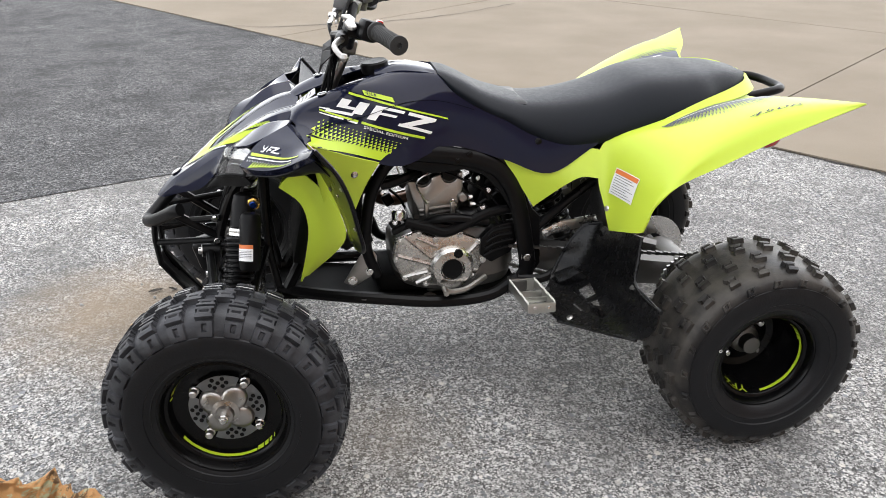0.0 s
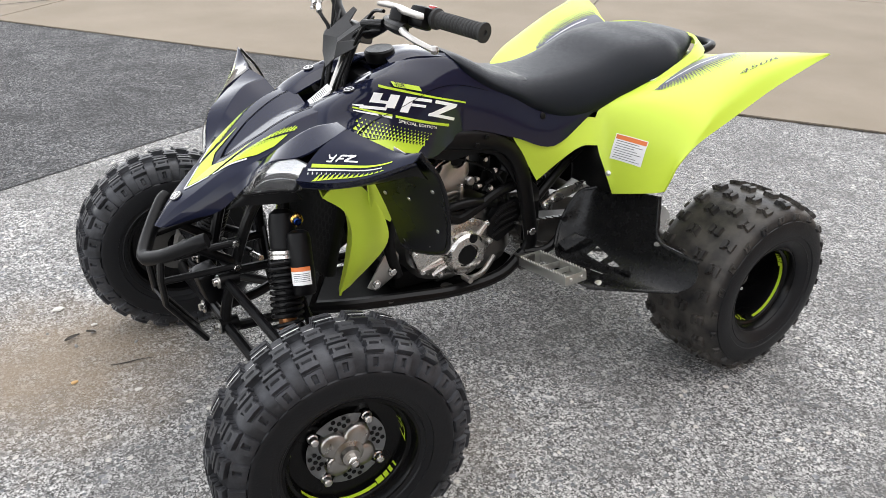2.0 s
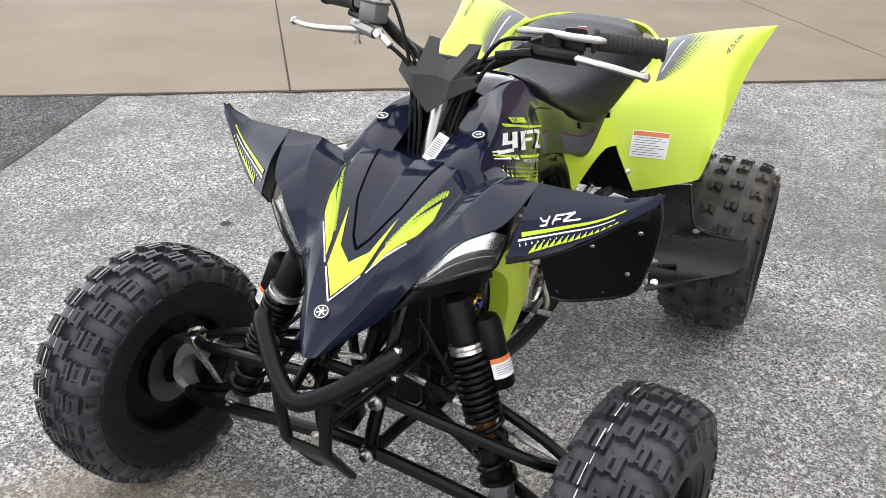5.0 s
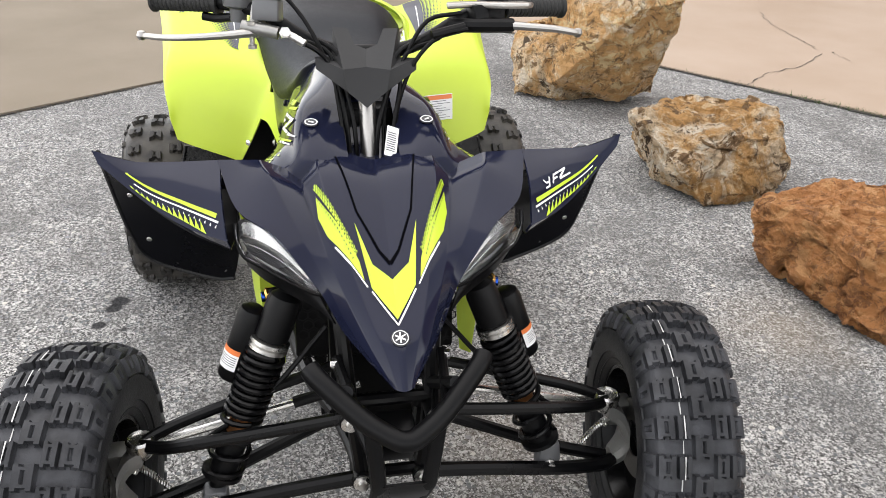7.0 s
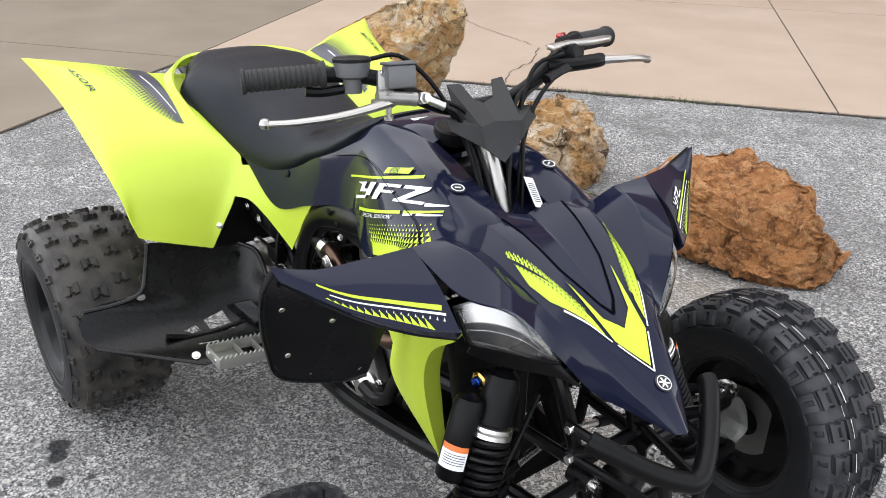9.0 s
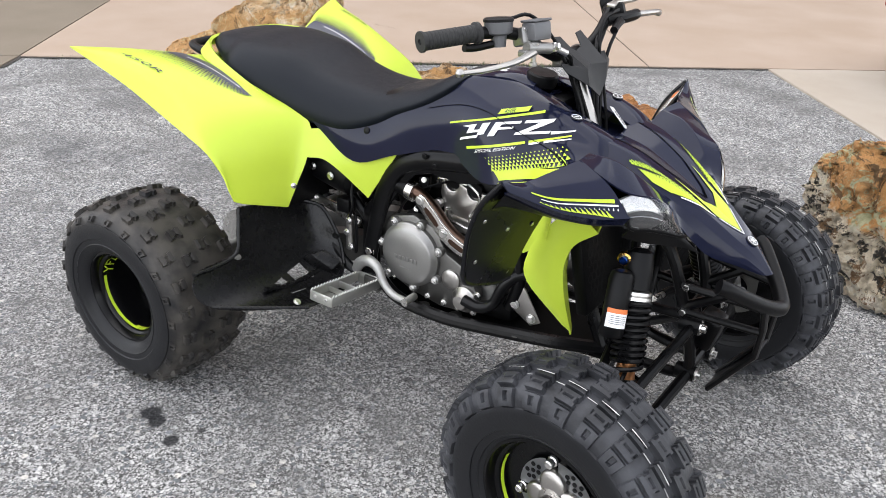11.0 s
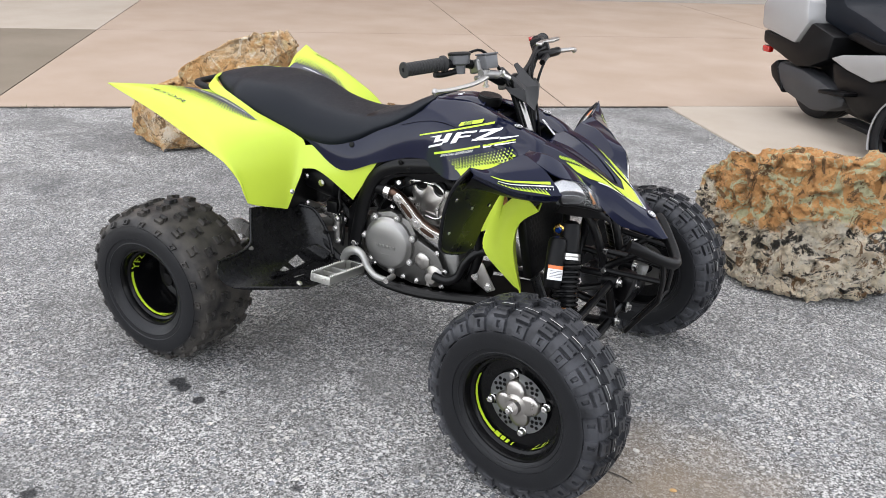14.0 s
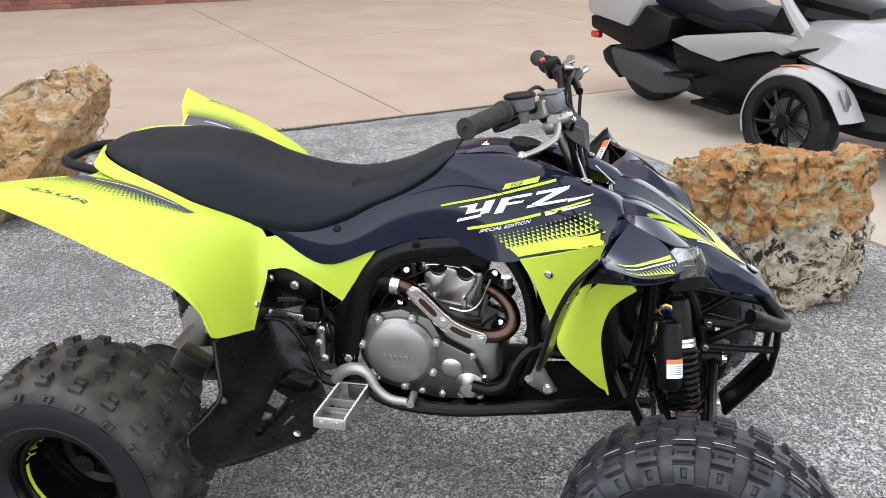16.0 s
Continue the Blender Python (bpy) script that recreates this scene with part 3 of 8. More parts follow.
    if front:
        t = dish + 0.008
        spin = -32 if side < 0 else 12
        for k in range(4):
            bm = arc_band(bmesh.new(), 0.040, 0.083, 90 * k - 35 + spin, 90 * k + 35 + spin, t + 0.010)
            bmesh.ops.solidify(bm, geom=bm.faces[:], thickness=0.004)
            part("brake_disc", bm, DISC_STEEL, rim_ob, "drilled steel disc segment")
            for dr, da in ((0.057, -8), (0.057, 10), (0.066, -16), (0.066, 0), (0.066, 16), (0.0755, -9), (0.0755, 8)):
                a = radians(90 * k + da + spin)
                part("disc_hole", disc(bmesh.new(), 0.0048, 0.001, pose(dr * math.cos(a), dr * math.sin(a), t + 0.0106), 10), FRAME_BLACK, rim_ob)
        bm = bmesh.new()
        lobes = []
        for k in range(64):
            a = 2 * math.pi * k / 64
            r = 0.038 + 0.026 * abs(math.sin(2 * a)) ** 0.8
            a += radians(spin)
            lobes.append((r * math.cos(a), r * math.sin(a)))
        rings = [[bm.verts.new((px * f, py * f, t + 0.002 + up)) for px, py in lobes] for f, up in ((1.0, 0.0), (1.0, 0.012), (0.97, 0.016), (0.90, 0.019), (0.70, 0.022), (0.45, 0.024))]
        for p, q in zip(rings, rings[1:]):
            for k in range(64):
                bm.faces.new((p[k], p[(k + 1) % 64], q[(k + 1) % 64], q[k]))
        bm.faces.new(rings[0][::-1])
        bm.faces.new(rings[-1])
        lathe(bm, [(0.032, t + 0.014), (0.030, t + 0.026), (0.020, t + 0.030), (0.018, t + 0.040), (0.0001, t + 0.041)], seg=32)
        part("hub", bm, HUB_GREY, rim_ob, "cast aluminium four-lobed hub")
        bm = bmesh.new()
        disc(bm, 0.011, 0.016, pose(0, 0, t + 0.038), 6, 0.002)
        disc(bm, 0.007, 0.010, pose(0, 0, t + 0.052), 12, 0.001)
        part("axle_nut", bm, STEEL, rim_ob)
        for k in range(4):
            a = math.pi / 2 * (k + 0.5) + radians(spin)
            bm = bmesh.new()
            m = pose(0.080 * math.cos(a), 0.078 * math.sin(a), t + 0.004)
            lathe(bm, [(0.011, 0), (0.011, 0.005), (0.0085, 0.007), (0.0085, 0.018), (0.006, 0.020), (0.0001, 0.020)], m, 12)
            part("lug_nut", bm, STEEL, rim_ob)
    else:
        t = -0.02
        bm = bmesh.new()
        lathe(bm, [(0.040, t), (0.036, t + 0.02), (0.024, t + 0.026), (0.022, t + 0.05), (0.0001, t + 0.052)], seg=24)
        # Right-hand hub goes black to stand in for shade deep in the wheel.
        part("hub", bm, ALU_DARK if side > 0 else RIM_BLACK, rim_ob, "dark cast hub with castle nut")
        for k in range(4):
            a = math.pi / 2 * (k + 0.5)
            bm = bmesh.new()
            lathe(bm, [(0.011, 0), (0.011, 0.005), (0.0085, 0.007), (0.0085, 0.020), (0.006, 0.022), (0.0001, 0.022)], pose(0.056 * math.cos(a), 0.056 * math.sin(a), t - 0.006), 12)
            part("lug_nut", bm, STEEL, rim_ob)
    steer = Matrix.Rotation(radians(-8 if front else 0), 4, "Z")
    rim_ob.matrix_basis = Matrix.Translation((x, side * y, z)) @ steer @ turn
    return rim_ob


for side in (1, -1):
    wheel(side, True)
    wheel(side, False)


# ---- bodywork ----
def skin(name, rows, mat, label="", n=5, thick=0.004, pair=True, creased=False, angle=35):
    """A moulded panel through a net of points, and its mirror image; returns the left panel's surface for stickers."""
    bm = surface(bmesh.new(), rows, n, thick, creased)
    tree = BVHTree.FromBMesh(bm)
    obs = [part(name, bm, mat, quad, label, angle)]
    if pair:
        obs.append(part(name, flip(surface(bmesh.new(), rows, n, thick, creased)), mat, quad, label, angle))
    return tree, obs


def half_to_full(rows):
    return [[(x, -y, z) for x, y, z in reversed(r[1:])] + list(r) for r in rows]


def sticker(name, polys, tree, axis, mat, parents, lift=0.0015, grid=0.007, label=""):
    """Flat shapes laid on a panel. polys: outlines in the plane across axis ('y': x and z; 'z': x and y; or a matrix whose z points away
    from the panel). parents: the left panel and the right one; the right one gets the mirror image."""
    m = Matrix(((1, 0, 0, 0), (0, 0, 1, 2.0), (0, 1, 0, 0), (0, 0, 0, 1))) if axis == "y" else axis
    way = -(m.to_3x3() @ Vector((0, 0, 1))).normalized()
    for i, parent in enumerate(parents):
        if parent is None:
            continue
        bm = bmesh.new()
        for outline in polys:
            vs = [bm.verts.new((p[0], p[1], 0)) for p in outline]
            bm.faces.new(vs)
        bmesh.ops.triangulate(bm, faces=bm.faces)
        for k in (0, 1):
            cs = [v.co[k] for v in bm.verts]
            lo, hi = min(cs), max(cs)
            c = lo + grid
            while c < hi and grid > 0:
                co, no = [0, 0, 0], [0, 0, 0]
                co[k], no[k] = c, 1
                bmesh.ops.bisect_plane(bm, geom=bm.verts[:] + bm.edges[:] + bm.faces[:], plane_co=co, plane_no=no)
                c += grid
        lost, flat = [], {}
        for v in bm.verts:
            flat[v] = v.co.copy()
            hit, normal, _, _ = tree.ray_cast(m @ v.co, way)
            if hit is None or abs(normal.dot(way)) < 0.12:
                lost.append(v)
            else:
                v.co = hit + (normal if normal.dot(way) < 0 else -normal) * lift
        torn = [f for f in bm.faces if any((e.verts[0].co - e.verts[1].co).length > 3.5 * (flat[e.verts[0]] - flat[e.verts[1]]).length + 0.002 for e in f.edges)]
        bmesh.ops.delete(bm, geom=torn, context="FACES_ONLY")
        bmesh.ops.delete(bm, geom=lost, context="VERTS")
        bmesh.ops.delete(bm, geom=[v for v in bm.verts if not v.link_faces], context="VERTS")
        if i == 1:
            flip(bm)
        part(name, bm, mat, parent, label)


def letters(text, size, at, along_x, along_z, tree, parent, mat, mirror=False, name="lettering", axis=None, lift=0.002, shear=0.25, stretch=1.0):
    """Words laid on a panel: at is where they begin in the panel's plane, along_x and along_z the way they read."""
    curve = bpy.data.curves.new("text", "FONT")
    curve.body, curve.size, curve.shear, curve.resolution_u = text, size, shear, 2
    ob = bpy.data.objects.new("text", curve)
    mesh = bpy.data.meshes.new_from_object(ob)
    bm = bmesh.new()
    bm.from_mesh(mesh)
    bpy.data.objects.remove(ob)
    bpy.data.meshes.remove(mesh)
    m = axis or Matrix(((1, 0, 0, 0), (0, 0, 1, 2.0), (0, 1, 0, 0), (0, 0, 0, 1)))
    way = -(m.to_3x3() @ Vector((0, 0, 1))).normalized()
    for k in (0, 1):
        c = min(v.co[k] for v in bm.verts) + 0.008
        while c < max(v.co[k] for v in bm.verts):
            bmesh.ops.bisect_plane(bm, geom=bm.verts[:] + bm.edges[:] + bm.faces[:], plane_co=(c, c, 0), plane_no=(1 - k, k, 0))
            c += 0.008
    ux, uz = Vector(along_x).normalized(), Vector(along_z).normalized()
    lost = []
    for v in bm.verts:
        p = Vector(at) + ux * v.co.x * stretch + uz * v.co.y
        hit, normal, _, _ = tree.ray_cast(m @ Vector((p.x, p.y, 0)), way)
        if hit is None:
            lost.append(v)
        else:
            v.co = hit + (normal if normal.dot(way) < 0 else -normal) * lift
    bmesh.ops.delete(bm, geom=lost, context="VERTS")
    if mirror:
        flip(bm)
    return part(name, bm, mat, parent)


def band(a, b, w0, w1=None):
    """A straight stripe from a to b."""
    a, b = Vector(a), Vector(b)
    w1 = w0 if w1 is None else w1
    side = Vector((-(b - a).y, (b - a).x)).normalized()
    return [a + side * w0 / 2, a - side * w0 / 2, b - side * w1 / 2, b + side * w1 / 2]


def halftone(a, b, c, d, nu, nv, big, small, down=True):
    """Rows of little triangles over the field a b c d that shrink from ab to dc."""
    a, b, c, d = (Vector(p) for p in (a, b, c, d))
    out = []
    for j in range(nv):
        v = (j + 0.5) / nv
        r = big + (small - big) * v
        for i in range(nu):
            u = (i + (0.5 if j % 2 else 0.0) + 0.25) / nu
            p = a.lerp(b, u).lerp(d.lerp(c, u), v)
            e1, e2 = (b - a).normalized(), (d - a).normalized()
            out.append([p - e1 * r - e2 * r * 0.7, p + e1 * r - e2 * r * 0.7, p + e2 * r * 1.3])
    return out


def rounded(row, d):
    """A run of points whose corners are eased over the share d of each side."""
    p = [Vector(q) for q in row]
    out = [p[0]]
    for a, b, c in zip(p, p[1:], p[2:]):
        out += [b.lerp(a, d), (b.lerp(a, d) + b * 2 + b.lerp(c, d)) / 4, b.lerp(c, d)]
    return out + [p[-1]]


# front cowl: from the nose back to the steering opening, out to the lamps
cowl_half = [
    [(0.812, 0, 0.561), (0.811, 0.004, 0.561), (0.807, 0.010, 0.560), (0.802, 0.015, 0.560), (0.797, 0.018, 0.560), (0.791, 0.020, 0.560)],
    [(0.775, 0, 0.606), (0.774, 0.006, 0.606), (0.770, 0.024, 0.603), (0.762, 0.040, 0.597), (0.752, 0.049, 0.590), (0.741, 0.054, 0.582)],
    [(0.735, 0, 0.632), (0.734, 0.007, 0.633), (0.729, 0.041, 0.636), (0.719, 0.060, 0.628), (0.706, 0.073, 0.614), (0.692, 0.082, 0.600)],
    [(0.660, 0, 0.680), (0.659, 0.012, 0.683), (0.656, 0.062, 0.690), (0.650, 0.089, 0.681), (0.645, 0.106, 0.668), (0.650, 0.114, 0.650)],
]
cowl_half += [
    [(0.588, 0, 0.724), (0.586, 0.036, 0.733), (0.582, 0.082, 0.739), (0.573, 0.110, 0.724), (0.584, 0.145, 0.737), (0.612, 0.178, 0.729)],
    [(0.508, 0, 0.765), (0.506, 0.055, 0.778), (0.505, 0.097, 0.780), (0.502, 0.123, 0.757), (0.518, 0.178, 0.787), (0.556, 0.234, 0.754)],
    [(0.440, 0, 0.782), (0.437, 0.067, 0.799), (0.440, 0.102, 0.797), (0.446, 0.131, 0.766), (0.458, 0.192, 0.797), (0.470, 0.262, 0.804)],
]
cowl_rows = half_to_full(cowl_half)
COWL, cowl_obs = skin("front_cowl", [rounded(r, 0.07) for r in cowl_rows], NAVY, "navy gloss front cowl with lime chevron", 6, 0.004, False, True, 50)
cowl = cowl_obs[0]

# wings over the front wheels
wing_rows = [
    [(0.470, 0.258, 0.804), (0.535, 0.257, 0.766), (0.582, 0.252, 0.710)],
    [(0.446, 0.330, 0.794), (0.492, 0.322, 0.772), (0.543, 0.313, 0.718)],
    [(0.428, 0.400, 0.790), (0.455, 0.390, 0.776), (0.490, 0.378, 0.741)],
    [(0.419, 0.464, 0.809), (0.423, 0.460, 0.800), (0.430, 0.455, 0.788)],
]
WING, wing = skin("front_fender", wing_rows, NAVY, "navy wing-shaped front fender", 5)
lip_rows = [
    [(0.583, 0.251, 0.710), (0.568, 0.248, 0.690)],
    [(0.544, 0.312, 0.718), (0.528, 0.307, 0.702)],
    [(0.491, 0.377, 0.741), (0.478, 0.371, 0.728)],
    [(0.430, 0.455, 0.789), (0.416, 0.448, 0.778)],
]
skin("fender_lip", lip_rows, NAVY, "", 4)
flap_rows = [
    [(0.430, 0.235, 0.735), (0.428, 0.330, 0.768), (0.416, 0.455, 0.803)],
    [(0.394, 0.236, 0.668), (0.386, 0.335, 0.708), (0.373, 0.455, 0.748)],
    [(0.364, 0.240, 0.602), (0.356, 0.340, 0.638), (0.346, 0.449, 0.682)],
    [(0.346, 0.248, 0.548), (0.338, 0.332, 0.575), (0.331, 0.436, 0.614)],
    [(0.335, 0.258, 0.506), (0.323, 0.300, 0.504), (0.318, 0.408, 0.548)],
]
under_rows = [
    [(0.568, 0.246, 0.690), (0.528, 0.306, 0.702), (0.478, 0.370, 0.728), (0.416, 0.446, 0.778)],
    [(0.500, 0.238, 0.690), (0.475, 0.300, 0.700), (0.440, 0.365, 0.722), (0.400, 0.440, 0.758)],
    [(0.430, 0.235, 0.735), (0.425, 0.300, 0.735), (0.400, 0.370, 0.740), (0.385, 0.438, 0.740)],
]
skin("fender_underside", under_rows, BLACK, "", 4, 0.003)
FLAP, flap = skin("mud_flap", flap_rows, FLAP_BLACK, "black plastic mud flap behind the front wheel", 4, 0.003)
for obs, s in ((flap[0], 1), (flap[1], -1)):
    rim = [r[2] for r in flap_rows] + [flap_rows[4][1], flap_rows[4][0]]
    part("flap_rim", tube(bmesh.new(), rim if s > 0 else mirrored(rim), 0.0052, 8, 4), FLAP_BLACK, obs)
    for x, y, z in ((0.38, 0.262, 0.645), (0.33, 0.270, 0.525), (0.37, 0.425, 0.70), (0.335, 0.405, 0.60), (0.37, 0.34, 0.655), (0.32, 0.36, 0.545)):
        place, normal, _, _ = FLAP.find_nearest(Vector((x, y, z)))
        if normal.x < 0:
            normal = -normal
        bm = disc(bmesh.new(), 0.005, 0.003, along(place, place + normal), 10, 0.001)
        if s < 0:
            flip(bm)
        part("push_rivet", bm, STEEL, obs)

root_rows = [
    [(0.452, 0.133, 0.764), (0.462, 0.195, 0.789), (0.472, 0.256, 0.797)],
    [(0.440, 0.150, 0.755), (0.438, 0.205, 0.764), (0.437, 0.258, 0.766)],
    [(0.430, 0.180, 0.735), (0.430, 0.220, 0.738), (0.428, 0.262, 0.742)],
]
skin("fender_root", root_rows, NAVY, "", 4, 0.003)

# headlights
lens_rows = [
    [(0.558, 0.238, 0.729), (0.585, 0.208, 0.742), (0.618, 0.172, 0.727), (0.640, 0.130, 0.672), (0.647, 0.112, 0.648)],
    [(0.572, 0.236, 0.706), (0.603, 0.208, 0.712), (0.630, 0.172, 0.698), (0.646, 0.134, 0.660), (0.650, 0.113, 0.645)],
    [(0.579, 0.226, 0.680), (0.604, 0.200, 0.674), (0.630, 0.168, 0.664), (0.646, 0.134, 0.650), (0.651, 0.114, 0.643)],
]
for s in (1, -1):
    bm = surface(bmesh.new(), [[(x - 0.022, y - 0.006, z - 0.004) for x, y, z in r] for r in lens_rows] + [[(x - 0.006, y, z - 0.002) for x, y, z in lens_rows[2]]], 4, 0.003)
    lamp = part("headlight", bm if s > 0 else flip(bm), LAMP_DARK, quad, "clear headlight with bright reflector")
    crown = [[Vector(p) + Vector((-0.016, -0.004, -0.003)) for p in lens_rows[0][:4]], [Vector(p).lerp(Vector(q), 0.95) + Vector((-0.019, -0.005, -0.003)) for p, q in zip(lens_rows[0][:4], lens_rows[1])]]
    bm = surface(bmesh.new(), crown, 4, 0.002)
    part("reflector", bm if s > 0 else flip(bm), REFLECTOR, lamp, "bright chrome reflector")
    for u in (0.30,):
        run = [Vector(p).lerp(Vector(q), u) + Vector((-0.014, -0.004, -0.002)) for p, q in zip(lens_rows[1], lens_rows[2])]
        bm = tube(bmesh.new(), run, 0.0008, 6, 3)
        part("lamp_rib", bm if s > 0 else flip(bm), REFLECTOR, lamp)
    bm = surface(bmesh.new(), lens_rows, 4, 0.002)
    glass_ob = part("lens", bm if s > 0 else flip(bm), LENS, lamp, "clear lens")
    glass_ob.visible_shadow = False
    rim = [lens_rows[0][0], lens_rows[1][0], *lens_rows[2], lens_rows[1][4], lens_rows[0][4]]
    bm = tube(bmesh.new(), [(x - 0.004, y, z - 0.002) for x, y, z in rim], 0.0045, 6, 3)
    part("bezel", bm if s > 0 else flip(bm), BLACK, lamp)
    under = [[(x - 0.002, y, z - 0.003) for x, y, z in lens_rows[2]],
             [(0.560, 0.222, 0.652), (0.590, 0.196, 0.640), (0.622, 0.160, 0.630), (0.650, 0.120, 0.618), (0.680, 0.092, 0.604)]]
    bm = surface(bmesh.new(), under, 4, 0.004)
    part("lamp_tray", bm if s > 0 else flip(bm), BLACK, lamp)

# side covers over the tank, below the seat
side_rows = [
    [(-0.318, 0.156, 0.696), (-0.316, 0.158, 0.694), (-0.314, 0.159, 0.692), (-0.311, 0.158, 0.689), (-0.308, 0.157, 0.686)],
    [(-0.160, 0.108, 0.738), (-0.160, 0.118, 0.724), (-0.162, 0.128, 0.702), (-0.176, 0.142, 0.660), (-0.192, 0.150, 0.613)],
    [(-0.043, 0.090, 0.800), (-0.044, 0.104, 0.782), (-0.046, 0.116, 0.752), (-0.054, 0.126, 0.708), (-0.066, 0.135, 0.654)],
    [(0.070, 0.050, 0.859), (0.070, 0.076, 0.846), (0.072, 0.096, 0.812), (0.072, 0.112, 0.758), (0.070, 0.121, 0.690)],
]
side_rows += [
    [(0.190, 0.046, 0.868), (0.190, 0.070, 0.859), (0.195, 0.109, 0.828), (0.195, 0.141, 0.770), (0.200, 0.168, 0.660)],
    [(0.290, 0.048, 0.847), (0.295, 0.084, 0.851), (0.305, 0.119, 0.836), (0.312, 0.150, 0.774), (0.322, 0.206, 0.703)],
    [(0.362, 0.048, 0.820), (0.364, 0.096, 0.832), (0.368, 0.124, 0.823), (0.376, 0.152, 0.780), (0.384, 0.235, 0.731)],
    [(0.436, 0.046, 0.792), (0.437, 0.085, 0.802), (0.440, 0.122, 0.796), (0.434, 0.156, 0.772), (0.430, 0.249, 0.748)],
    [(0.470, 0.046, 0.772), (0.470, 0.085, 0.780), (0.472, 0.128, 0.757), (0.468, 0.178, 0.758), (0.462, 0.247, 0.748)],
]
SIDE, side_obs = skin("side_cover", side_rows, NAVY, "navy gloss side cover with white and lime graphics", 6)
tank_rows = half_to_full([
    [(0.072, 0, 0.858), (0.072, 0.035, 0.857), (0.070, 0.064, 0.854)],
    [(0.135, 0, 0.872), (0.134, 0.035, 0.871), (0.132, 0.062, 0.865)],
    [(0.190, 0, 0.876), (0.190, 0.030, 0.876), (0.190, 0.056, 0.868)],
    [(0.245, 0, 0.866), (0.245, 0.030, 0.866), (0.246, 0.056, 0.858)],
])
skin("tank_cover", tank_rows, NAVY, "", 5, 0.004, False)
bm = lathe(bmesh.new(), [(0.034, -0.008), (0.036, 0.004), (0.036, 0.016), (0.032, 0.020), (0.026, 0.019), (0.0001, 0.021)], pose(0.240, -0.004, 0.866, 0, 8, 0), 14)
part("fuel_cap", bm, BLACK, quad, "round black fuel cap")
bm = slab(bmesh.new(), [(0, 0), (0.016, 0), (0.016, 0.050), (0, 0.050)], 0.002, pose(0.146, -0.030, 0.8765, 0, -4, -12))
part("tank_label", bm, WHITE, quad, "small white label")
for s in (1, -1):
    # small black-and-white emblems on the cover bolts
    place, normal, _, _ = SIDE.find_nearest(Vector((0.380, 0.103, 0.830)))
    normal = ((normal if normal.z > 0 else -normal) + Vector((0, 0, 0.8))).normalized()
    bm = disc(bmesh.new(), 0.013, 0.003, along(place, place + normal), 24, 0.001)
    cap = part("cover_bolt", bm if s > 0 else flip(bm), BLACK_VINYL, quad, "round cover bolt with pale ring")
    bm = lathe(bmesh.new(), [(0.0095, 0.0032), (0.0115, 0.0032), (0.0115, 0.0038), (0.0095, 0.0038)], along(place, place + normal), 24, True)
    part("ring", bm if s > 0 else flip(bm), WHITE, cap)
    bm = box(bmesh.new(), 0.010, 0.003, 0.001, along(place, place + normal) @ pose(0, 0, 0.0036, 0, 0, 30))
    part("emblem_bar", bm if s > 0 else flip(bm), WHITE, cap)

for s, owner in ((1, side_obs[0]), (-1, side_obs[1])):
    bm = lathe(bmesh.new(), [(0.0085, 0.0), (0.0085, 0.003), (0.005, 0.005), (0.0001, 0.005)], along((-0.161, 0.134, 0.695), (-0.160, 0.228, 0.728)), 14)
    part("push_bolt", bm if s > 0 else flip(bm), BLACK, owner)

# lime shrouds below the side covers, fins beside the radiator
shroud_rows = [
    [(0.256, 0.199, 0.682), (0.335, 0.223, 0.712), (0.428, 0.250, 0.752)],
    [(0.292, 0.203, 0.625), (0.345, 0.217, 0.660), (0.415, 0.240, 0.700)],
    [(0.330, 0.196, 0.535), (0.355, 0.202, 0.555), (0.395, 0.222, 0.590)],
]
SHROUD, shroud = skin("shroud", shroud_rows, LIME, "lime plastic radiator shroud", 5)
fin_rows = [
    [(0.448, 0.226, 0.682), (0.478, 0.214, 0.662), (0.500, 0.196, 0.632)],
    [(0.392, 0.222, 0.622), (0.428, 0.222, 0.608), (0.452, 0.206, 0.592)],
    [(0.352, 0.216, 0.548), (0.400, 0.222, 0.538), (0.436, 0.208, 0.530)],
    [(0.352, 0.210, 0.480), (0.408, 0.214, 0.462), (0.446, 0.202, 0.452)],
    [(0.440, 0.194, 0.392), (0.455, 0.194, 0.385), (0.464, 0.191, 0.374)],
]
skin("radiator_fin", fin_rows, LIME, "curved lime fin beside the radiator", 5)
inner_rows = [
    [(0.500, 0.196, 0.632), (0.490, 0.150, 0.640)],
    [(0.452, 0.206, 0.592), (0.440, 0.160, 0.592)],
    [(0.436, 0.208, 0.530), (0.425, 0.165, 0.530)],
    [(0.446, 0.202, 0.452), (0.435, 0.165, 0.452)],
    [(0.464, 0.191, 0.374), (0.455, 0.170, 0.380)],
]
skin("fin_return", inner_rows, LIME, "", 4)

# warning label on the inner side of the left flap
across = Vector((-0.016, -0.029, -0.034)).normalized()
off_face = Vector((-0.77, -0.25, 0.59)).normalized()
label_at = Matrix((*[(a, b, c, o) for a, b, c, o in zip(across, off_face.cross(across), off_face, Vector((0.413, 0.374, 0.765)) + off_face * 0.004)], (0, 0, 0, 1)))
label_ob = part("warning_label", slab(bmesh.new(), [(-0.032, -0.016), (0.032, -0.016), (0.032, 0.016), (-0.032, 0.016)], 0.001, label_at), WHITE, quad, "white and orange warning label")
part("label_head", slab(bmesh.new(), [(-0.031, -0.015), (-0.010, -0.015), (-0.010, 0.015), (-0.031, 0.015)], 0.0005, label_at @ pose(0, 0, 0.0011)), ORANGE, label_ob)
